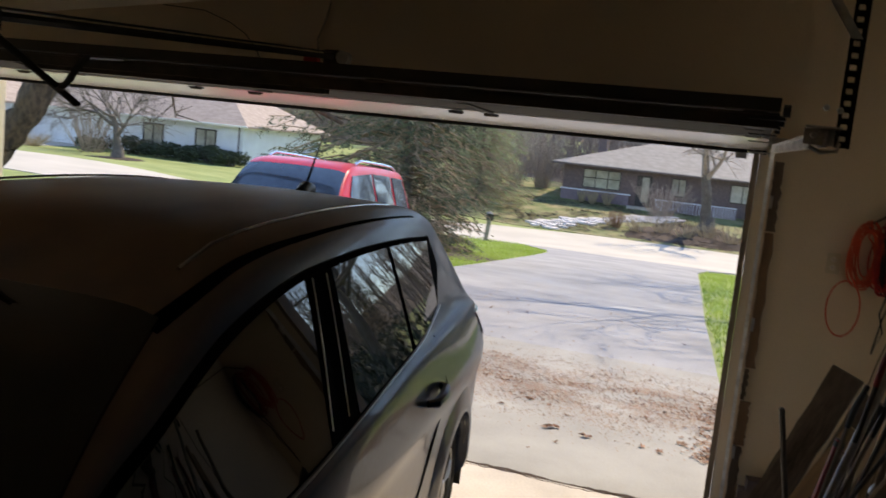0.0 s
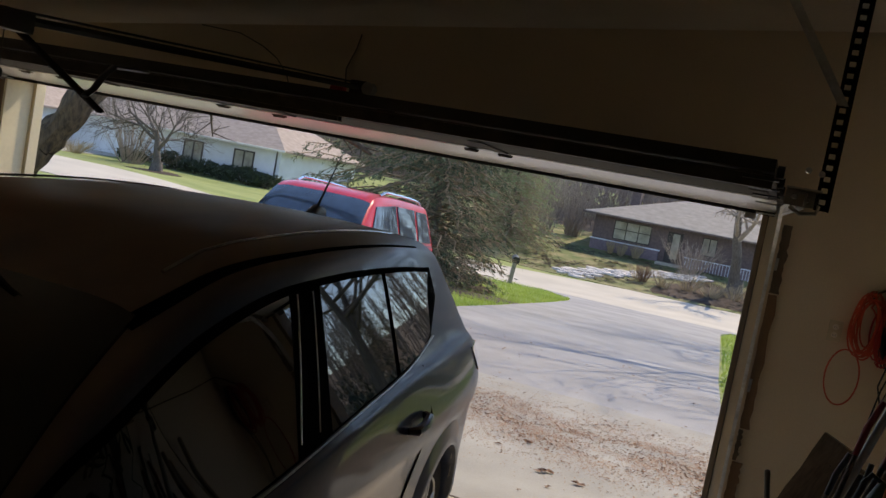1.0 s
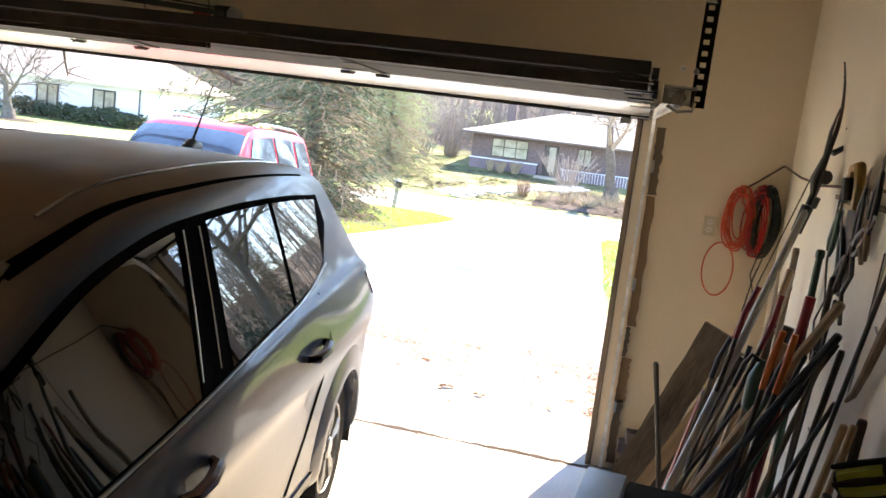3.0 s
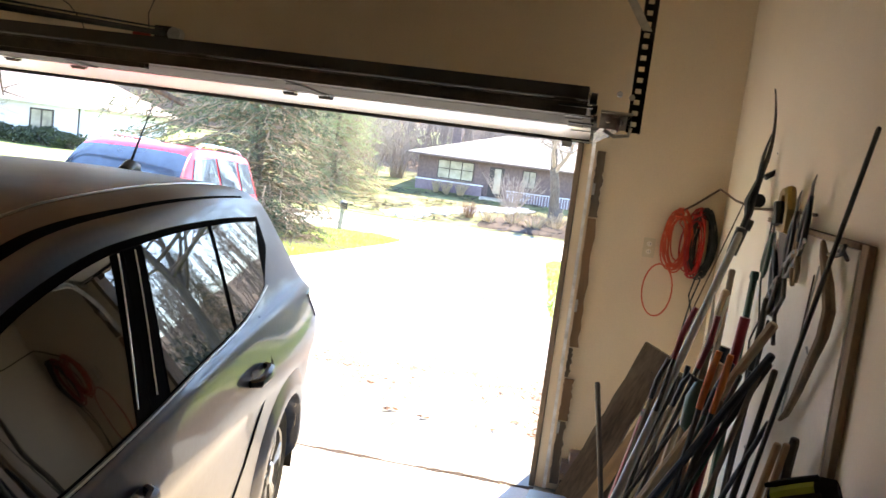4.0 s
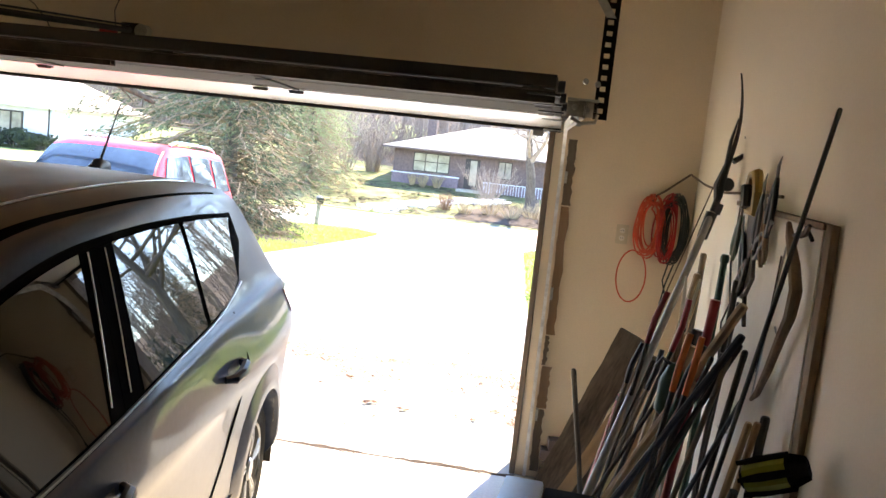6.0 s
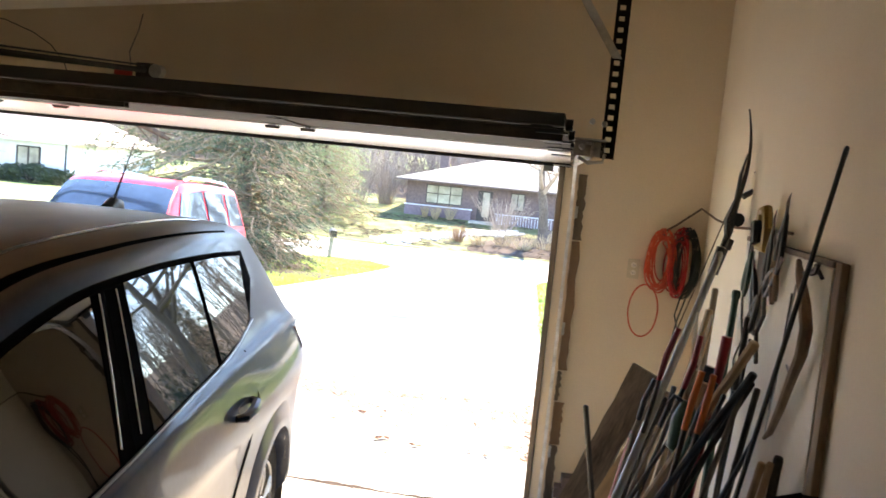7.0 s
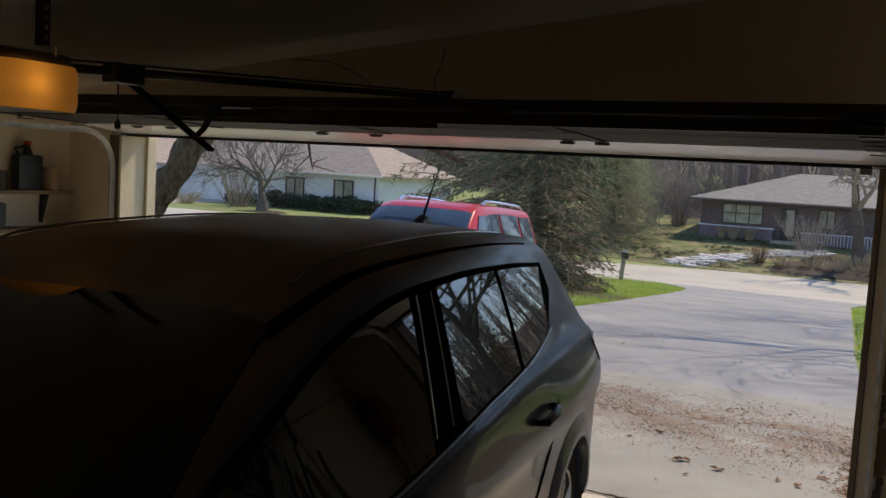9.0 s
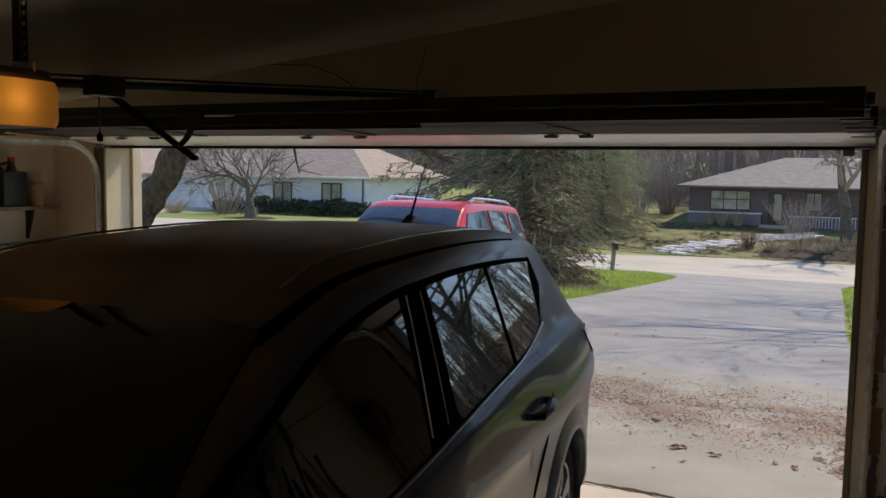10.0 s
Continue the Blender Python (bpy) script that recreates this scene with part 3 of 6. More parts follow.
    lamp = [(0.17, 0.985), (0.36, 1.0), (0.46, 1.13), (0.22, 1.125)]
    car = car_thing("gray_suv", "dusty slate gray SUV parked in the garage, tail outwards", pose(-2.3, -0.65, 0.0, 0, 0, 8), sh, 4.75, M_paint, (0.90, 3.75), wins,
                    None, (3.15, 3.84, 0, 0, 10.35, 9.5), (0.10, 0.28, 0, 0, 9.6, 9.6), seams, [(1.56, 0.99), (2.77, 0.95)], lamp, (10.85, 1.0, 2.95, 0.003), spec)
    zr = sh.val("zr", 0.62)
    base = tube([(0, -0.66, zr - 0.01), (0, -0.60, zr + 0.02), (0, -0.52, zr + 0.012), (0, -0.48, zr - 0.02)], [0.035, 0.034, 0.03, 0.015], 10)
    ant = part("antenna_base", base, M_black, car)
    mast = tube([(0, -0.60, zr + 0.02), (0, -0.50, zr + 0.15), (0, -0.44, zr + 0.225), (0, -0.36, zr + 0.33)], [0.009, 0.006, 0.004, 0.0035], 6)
    part("antenna_mast", mast, M_black, ant)
    return car


def red_suv():
    s = [0.0, 0.08, 0.25, 0.6, 1.1, 1.7, 2.4, 2.85, 3.15, 3.5, 3.9, 4.25, 4.44]
    sh = Shell(s,
               w=[0.80, 0.86, 0.89, 0.90, 0.90, 0.90, 0.90, 0.90, 0.90, 0.895, 0.88, 0.82, 0.66],
               zb=[1.04, 1.06, 1.08, 1.09, 1.08, 1.07, 1.06, 1.05, 1.05, 1.05, 1.00, 0.95, 0.86],
               wb=[0.77, 0.83, 0.86, 0.865, 0.868, 0.868, 0.868, 0.868, 0.86, 0.83, 0.79, 0.73, 0.58],
               ze=[1.10, 1.35, 1.58, 1.635, 1.65, 1.655, 1.65, 1.60, 1.42, 1.13, 1.05, 0.98, 0.88],
               we=[0.70, 0.69, 0.68, 0.685, 0.69, 0.69, 0.69, 0.69, 0.72, 0.76, 0.70, 0.62, 0.46],
               zr=[1.12, 1.39, 1.63, 1.685, 1.705, 1.715, 1.71, 1.665, 1.49, 1.18, 1.09, 1.02, 0.90])
    spec = dict(belt=(0.3, 3.3), belt_z=lambda q: sh.val("zb", q) - 0.02, belt_mat=M_black, mirror=(3.18, 1.12), bow=0.01, rail_r=0.02, screen=M_screen, glass=M_sideglass)
    wins = [[(0.34, 1.12), (1.02, 1.12), (1.02, 1.57), (0.42, 1.56)], [(1.14, 1.12), (1.95, 1.11), (1.98, 1.59), (1.14, 1.58)], [(2.05, 1.11), (3.2, 1.10), (2.86, 1.54), (2.07, 1.59)]]
    seams = [[(2.0, 0.36), (2.0, 1.1)], [(1.5, 0.45), (1.2, 0.75), (1.08, 1.1)], [(3.25, 0.4), (3.25, 1.0)]]
    lamp = [(0.04, 0.95), (0.2, 0.95), (0.2, 1.30), (0.06, 1.30)]
    car = car_thing("red_suv", "bright red boxy SUV with silver roof rails parked outside", pose(-6.20, 8.26, -0.341, -2.68, 0, 6.8) @ Matrix.Scale(1.035, 4), sh, 4.44, M_redpaint, (0.82, 3.45), wins, None,
                    (3.0, 3.46, 0, 0, 9.5, 9.4), (0.06, 0.2, 0, 0, 9.6, 9.6), seams, [(1.35, 1.0), (2.25, 1.0)], lamp, (10.2, 0.45, 2.5, 0.055), spec)
    return car


gray_suv()
red_suv()


# ---- houses ----
def window_unit(parent, x, z, w, h, y, panes, mw=0.06):
    frame_bm = bmesh.new()
    for a, b in (((x, y - 0.07, z), (x + w, y + 0.05, z + mw)), ((x, y - 0.07, z + h - mw), (x + w, y + 0.05, z + h)), ((x, y - 0.07, z + mw), (x + mw, y + 0.05, z + h - mw)), ((x + w - mw, y - 0.07, z + mw), (x + w, y + 0.05, z + h - mw))):
        box(a, b, 0, frame_bm)
    for k in range(1, panes):
        xm = x + w * k / panes
        box((xm - mw / 2, y - 0.06, z + mw), (xm + mw / 2, y + 0.05, z + h - mw), 0, frame_bm)
    if panes == 3:
        box((x + mw, y - 0.05, z + h * 0.52), (x + w - mw, y + 0.04, z + h * 0.52 + 0.05), 0, frame_bm)
    win = part("window", frame_bm, M_dark, parent, "dark framed window", False)
    for k in range(panes):
        part("pane", box((x + w * k / panes + 0.02, y - 0.02, z + 0.03), (x + w * (k + 1) / panes - 0.02, y + 0.0, z + h - 0.03)), M_pane, win, "", False)
    return win


def hip_roof(x0, x1, y0, y1, z, h, over, inset_l, inset_r, thick=0.14):
    x0, x1, y0, y1 = x0 - over, x1 + over, y0 - over, y1 + over
    ym = (y0 + y1) / 2
    bm = bmesh.new()
    v = [bm.verts.new(p) for p in ((x0, y0, z), (x1, y0, z), (x1, y1, z), (x0, y1, z), (x0 + inset_l, ym, z + h), (x1 - inset_r, ym, z + h),
                                   (x0, y0, z - thick), (x1, y0, z - thick), (x1, y1, z - thick), (x0, y1, z - thick))]
    for f in ((0, 1, 5, 4), (1, 2, 5), (2, 3, 4, 5), (3, 0, 4), (6, 7, 1, 0), (7, 8, 2, 1), (8, 9, 3, 2), (9, 6, 0, 3), (9, 8, 7, 6)):
        bm.faces.new([v[i] for i in f])
    return bm


M_gutter = mat("brown_gutter_paint", (0.16, 0.13, 0.12), 0.5, scale=3, fine=30, var=0.15, bump=0.03)


def house_across():
    zg = -1.05
    h = thing("brick_house", "low brown brick ranch house with gray hip roof", "house", pose(-12.7, 57.0, zg))
    part("wall", box((0, 0, -0.6), (19, 10, 2.35)), M_brick, h, "brown brick wall", False)
    part("roof", hip_roof(0, 19, 0, 10, 2.5, 2.05, 0.75, 6.4, 6.0), M_roof2, h, "gray shingle hip roof", False)
    part("gutter", box((-0.78, -0.85, 2.36), (19.78, -0.75, 2.48), 0.02), M_gutter, h, "brown gutter along the eave")
    part("brick_skirt", box((0.0, -0.32, -0.6), (4.85, -0.03, 0.62)), M_brickmauve, h, "mauve brick planter wall", False)
    part("skirt_cap", box((-0.05, -0.38, 0.62), (4.9, -0.01, 0.70)), M_siding, h, "", False)
    window_unit(h, 1.45, 0.85, 2.65, 1.35, 0.0, 3)
    window_unit(h, 7.6, 0.9, 1.0, 1.25, 0.0, 2)
    window_unit(h, 11.5, 0.9, 1.6, 1.25, 0.0, 2)
    d = part("door", box((5.25, -0.08, 0.0), (6.3, 0.0, 2.1)), M_dark, h, "dark front door with glazed storm door", False)
    part("door_glass", box((5.62, -0.11, 0.25), (6.1, -0.085, 2.0)), M_pane, d, "", False)
    part("step", box((4.9, -1.5, -0.6), (6.7, -0.04, -0.06)), M_road, h, "concrete front step", False)
    for x0, x1 in ((6.7, 9.4), (9.4, 12.1)):
        r = part("railing", box((x0, -0.95, 0.55), (x1, -0.88, 0.62)), M_siding, h, "pale porch railing", False)
        for k in range(14):
            part("baluster", box((x0 + 0.1 + k * 0.19, -0.93, -0.3), (x0 + 0.14 + k * 0.19, -0.9, 0.55)), M_siding, r, "", False)
    part("porch_wall", box((6.7, -0.86, -0.6), (12.1, -0.5, 0.45)), M_brickmauve, h, "", False)
    c = part("chimney", box((0.9, 8.0, 1.5), (1.6, 8.8, 5.1)), M_brick, h, "brick chimney", False)
    part("skylight", box((8.1, 2.3, 3.28), (8.7, 2.9, 3.52), 0.03), M_siding, h, "small white roof hatch")
    part("roof_vent", box((7.0, 3.4, 3.62), (7.35, 3.75, 3.92), 0.02), M_dark, h)
    part("roof_vent", lathe([(0.09, 0), (0.09, 0.35), (0.14, 0.36), (0.12, 0.45), (0.01, 0.47)], 10, center=(9.2, 2.6, 3.2)), M_iron, h)
    return h


def house_white():
    zg = -0.95
    h = thing("white_house", "long white brick house with beige hip roof", "house", pose(-60.0, 46.0, zg, 0, 0, 0))
    part("wall", box((0, 0, -0.8), (27.6, 11, 2.45)), M_siding, h, "white painted brick wall", False)
    part("roof", hip_roof(0, 27.6, 0, 11, 2.55, 3.1, 0.6, 6.5, 6.0), M_roof1, h, "beige shingle hip roof", False)
    part("wing_wall", box((-8.0, -4.0, -0.8), (9.0, 0.0, 2.45)), M_siding, h, "", False)
    part("wing_roof", hip_roof(-8.0, 9.0, -4.0, 8.0, 2.56, 3.3, 0.6, 6.2, 6.2), M_roof1, h, "", False)
    part("gutter", box((9.6, -0.7, 2.41), (28.25, -0.6, 2.55), 0.02), M_white, h)
    part("downpipe", tube([(27.3, -0.08, 2.4), (27.3, -0.08, -0.6)], 0.05, 8), M_dark, h)
    for x in (3.0, 19.5, 23.8):
        window_unit(h, x, 0.35, 1.7, 1.75, 0.0 if x > 9 else -4.0, 2 if x > 9 else 3, 0.1)
    return h


house_across()
house_white()


# ---- garage door and its hardware ----
HINGES = ((-5.20, -4.85), (-3.46, -3.03), (-1.71, -1.50))
def punched_strap(x, y, z0, z1, w, pitch, bm=None):
    """A flat steel strap with a row of square holes, as one sheet with thickness."""
    bm = bm or bmesh.new()
    xs = (x, x + w * 0.27, x + w * 0.73, x + w)
    n = int((z1 - z0) / pitch)
    zs = []
    for k in range(n):
        zs += [z0 + (z1 - z0) * k / n, z0 + (z1 - z0) * (k + 0.56) / n]
    zs.append(z1)
    grid = [[bm.verts.new((a, y, z)) for a in xs] for z in zs]
    faces = []
    for i in range(len(zs) - 1):
        for j in range(3):
            if not (j == 1 and i % 2):
                faces.append(bm.faces.new((grid[i][j], grid[i][j + 1], grid[i + 1][j + 1], grid[i + 1][j])))
    bmesh.ops.solidify(bm, geom=faces, thickness=0.004)
    return bm


def garage_door():
    d = thing("garage_door", "raised sectional garage door with pale steel panels", "garage door")
    x0, x1 = OPEN_L - 0.02, OPEN_R + 0.03
    def section(ya, za, yb, zb, material, label):
        n = Vector((0, zb - za, -(yb - ya))).normalized() * 0.045
        if n.z > 0:
            n = -n
        bm = hexa([(x0, ya, za), (x1, ya, za), (x1, yb, zb), (x0, yb, zb), (x0, ya - n.y, za - n.z), (x1, ya - n.y, za - n.z), (x1, yb - n.y, zb - n.z), (x0, yb - n.y, zb - n.z)])
        return part("section", bm, material, d, label, False)
    # bottom section in the bend of the track, then the flat ones
    secs = [(-0.065, 2.114, -0.47, 2.166), (-0.48, 2.17, -1.0, 2.185), (-1.01, 2.186, -1.53, 2.19), (-1.54, 2.19, -2.08, 2.195)]
    for k, (ya, za, yb, zb) in enumerate(secs):
        # white bottom section; the others get their shade as dark colour
        s = section(ya, za, yb, zb, M_doorsill if k == 0 else M_doorshade, "white painted bottom section" if k == 0 else "steel section coloured dark for its shade")
        for i in range(5 if k else 0):
            xs = x0 + 0.04 + (x1 - x0 - 0.16) * i / 4
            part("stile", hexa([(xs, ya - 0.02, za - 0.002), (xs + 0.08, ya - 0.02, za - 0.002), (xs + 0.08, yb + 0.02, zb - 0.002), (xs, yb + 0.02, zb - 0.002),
                                (xs, ya - 0.02, za - 0.008), (xs + 0.08, ya - 0.02, za - 0.008), (xs + 0.08, yb + 0.02, zb - 0.008), (xs, yb + 0.02, zb - 0.008)]), M_white if k == 0 else M_doorshade, s, "", False)
    part("bottom_seal", tube([(x0, -0.065, 2.102), (x1, -0.065, 2.102)], 0.011, 8), M_rubber, d, "black rubber bottom seal")
    for ya, za in ((-0.475, 2.162),):
        for pair in HINGES:
            for x in pair:
                hb = box((x - 0.035, ya - 0.03, za - 0.010), (x + 0.035, ya + 0.035, za - 0.002))
                tube([(x - 0.04, ya, za - 0.012), (x + 0.04, ya, za - 0.012)], 0.007, 6, hb)
                part("hinge", hb, M_iron, d, "dark steel hinge", False)
    # stiffening struts on the flat sections
    for (y, z), (a, b) in (((-2.03, 2.19), (x0, x1)), ((-2.0, 2.17), (-3.3, -1.75))):
        sb = box((a, y - 0.035, z - 0.008), (b, y + 0.035, z - 0.002))
        box((a, y - 0.02, z - 0.045), (b, y - 0.014, z - 0.008), 0, sb)
        box((a, y + 0.014, z - 0.045), (b, y + 0.02, z - 0.008), 0, sb)
        box((a, y - 0.02, z - 0.051), (b, y + 0.02, z - 0.045), 0, sb)
        part("strut", sb, M_iron, d, "dark steel strut", False)
    for sx in (x0 - 0.02, x1 + 0.02):
        for y, z in ((-0.12, 2.13), (-0.475, 2.175), (-1.0, 2.19), (-1.53, 2.195), (-2.06, 2.2)):
            rb = lathe([(0.001, -0.012), (0.022, -0.012), (0.022, 0.012), (0.001, 0.012)], 12, "x", None, (sx, y, z))
            # rollers deeper in are black to match the darkened sections
            r = part("roller", rb, M_galv if y > -0.6 else M_black, d, "small steel roller")
            part("roller_bracket", box((min(sx, sx - 0.12 * math.copysign(1, sx + 3)), y - 0.03, z - 0.035), (max(sx, sx - 0.12 * math.copysign(1, sx + 3)), y + 0.03, z - 0.028)), M_galv if y > -0.6 else M_black, r, "", False)
    bt = box((x1 - 0.16, -0.03, 2.10), (x1 + 0.0, 0.045, 2.108))
    box((x1 - 0.16, -0.03, 2.06), (x1 - 0.10, -0.022, 2.10), 0, bt)
    part("corner_bracket", bt, M_galv, d, "", False)
    return d


M_zinc = mat("dull_zinc", (0.50, 0.48, 0.44), 0.5, 0.25, scale=14, fine=90, var=0.25, bump=0.06)
M_track = mat("dull_track_steel", (0.80, 0.79, 0.76), 0.55, 0.1, scale=14, fine=90, var=0.3, bump=0.06)


def door_track(x, sign, drift, name="door_track", y0=-0.05):
    """A bent channel: up the jamb, round the bend and back under the ceiling to its hanger."""
    t = thing(name, "galvanised door track bending from the jamb to the ceiling", "door track", None, "door tracks")
    r = 0.30
    back = -2.72
    path = [(0.0, 0.0)] + [(0, z) for z in np.linspace(0.3, 1.82, 6)]
    path += [(-r * (1 - math.cos(a)), 1.82 + r * math.sin(a)) for a in np.linspace(0.12, math.pi / 2, 12)]
    path += [(y - y0, 2.12 - 0.03 * (y0 - r - y) / 2.4) for y in np.linspace(-0.6, back, 8)]
    prof = [(-0.022, 0.0), (-0.022, 0.020), (0.022, 0.020), (0.022, 0.0), (0.018, 0.0), (0.018, 0.016), (-0.018, 0.016), (-0.018, 0.0)]
    bm = bmesh.new()
    rows = []
    for i, (y, z) in enumerate(path):
        a, b = path[max(0, i - 1)], path[min(len(path) - 1, i + 1)]
        d = Vector((0, b[0] - a[0], b[1] - a[1])).normalized()
        nrm = Vector((0, -d.z, d.y))
        px = x + drift * min(0.0, y + r) / (back - y0 + r)
        rows.append([bm.verts.new(Vector((px + sign * w, y + y0, z)) + nrm * u) for u, w in prof])
    n = len(prof)
    for a, b in zip(rows, rows[1:]):
        for k in range(n):
            bm.faces.new((a[k], b[k], b[(k + 1) % n], a[(k + 1) % n]))
    bmesh.ops.recalc_face_normals(bm, faces=bm.faces[:])
    part("channel", bm, M_track, t, "galvanised steel channel", False)
    for z in (0.35, 1.1, 1.8):
        part("jamb_bracket", box((x + sign * 0.034, y0 - 0.01, z), (x + sign * 0.05, -0.001, z + 0.07)), M_galv, t, "", False)
    # angle bracket, bolts and roller gear at the back end
    hx, hy = x + drift + sign * 0.042 - (0.036 if sign < 0 else 0.0), back + 0.06
    gear = box((x + drift - 0.035, hy + 0.0, 2.075), (x + drift + 0.055, hy + 0.006, 2.125))
    box((x + drift - 0.035, hy - 0.05, 2.118), (x + drift + 0.055, hy, 2.124), 0, gear)
    part("end_bracket", gear, M_zinc, t, "bright steel end bracket", False)
    part("end_stop", tube([(x + drift - 0.02, hy - 0.01, 2.07), (x + drift + 0.01, hy - 0.01, 2.055), (x + drift + 0.05, hy - 0.01, 2.062), (x + drift + 0.055, hy - 0.01, 2.085)], 0.006, 6), M_zinc, t)
    for k, (dx, dz) in enumerate(((-0.012, 2.10), (0.022, 2.095), (0.045, 2.17), (0.01, 2.175))):
        part("track_bolt", lathe([(0.007, -0.012), (0.009, -0.008), (0.009, 0.0), (0.005, 0.004)], 8, "y", None, (x + drift + dx, hy - 0.01, dz)), M_galv, t)
    # punched angle that hangs the flat run
    w = 0.036
    ab = punched_strap(hx, hy, 2.072, ceil_z(hx) - 0.01, w, 0.031)
    box((hx + w, hy, 2.072), (hx + w + 0.004, hy + 0.034, ceil_z(hx) - 0.01), 0, ab)
    part("hanger", ab, M_iron, t, "perforated angle iron hanger", False)
    bx = hx + 0.018
    top = ceil_z(bx - sign * 0.5)
    part("brace", hexa([(bx - 0.014, hy - 0.006, 2.36), (bx + 0.014, hy - 0.006, 2.36), (bx + 0.014, hy - 0.002, 2.36), (bx - 0.014, hy - 0.002, 2.36),
                        (bx - sign * 0.5 - 0.014, hy - 0.006, top), (bx - sign * 0.5 + 0.014, hy - 0.006, top), (bx - sign * 0.5 + 0.014, hy - 0.002, top), (bx - sign * 0.5 - 0.014, hy - 0.002, top)]), M_galv, t, "flat steel brace", False)
    # flag bracket, drum and cable by the corner
    fb = box((x - 0.004, -0.12, 2.08), (x + 0.004, -0.002, 2.20))
    box((x - 0.04, -0.05, 2.14), (x + 0.09, -0.004, 2.19), 0.004, fb)
    part("flag_bracket", fb, M_galv, t, "", False)
    part("cable_drum", lathe([(0.03, -0.02), (0.055, -0.018), (0.048, 0.0), (0.055, 0.018), (0.03, 0.02)], 18, "x", None, (x - sign * 0.04, -0.10, 2.235)), M_galv, t)
    part("lift_cable", tube([(x - sign * 0.03, -0.14, 2.25), (x - sign * 0.04, -0.05, 2.11)], 0.002, 5), M_iron, t)
    return t


def header_wires():
    w = thing("opener_wires", "thin slack wires stapled to the header wall", "wire")
    part("wire", tube([(-4.1, -0.012, 2.722), (-3.76, -0.014, 2.70), (-3.55, -0.016, 2.63), (-3.42, -0.02, 2.56), (-3.32, -0.025, 2.46), (-3.27, -0.03, 2.36)], 0.004, 5), M_jamb_wire, w)
    part("wire", tube([(-2.80, -0.012, 2.80), (-2.82, -0.014, 2.70), (-2.87, -0.02, 2.56), (-2.85, -0.03, 2.46)], 0.004, 5), M_jamb_wire, w)
    return w


M_jamb_wire = mat("brown_bell_wire", (0.12, 0.09, 0.06), 0.6, scale=9, fine=60, var=0.2, bump=0.0)
header_wires()
garage_door()
door_track(0.0, 1, 0.07)
door_track(-5.88, -1, 0.0, y0=-0.10)


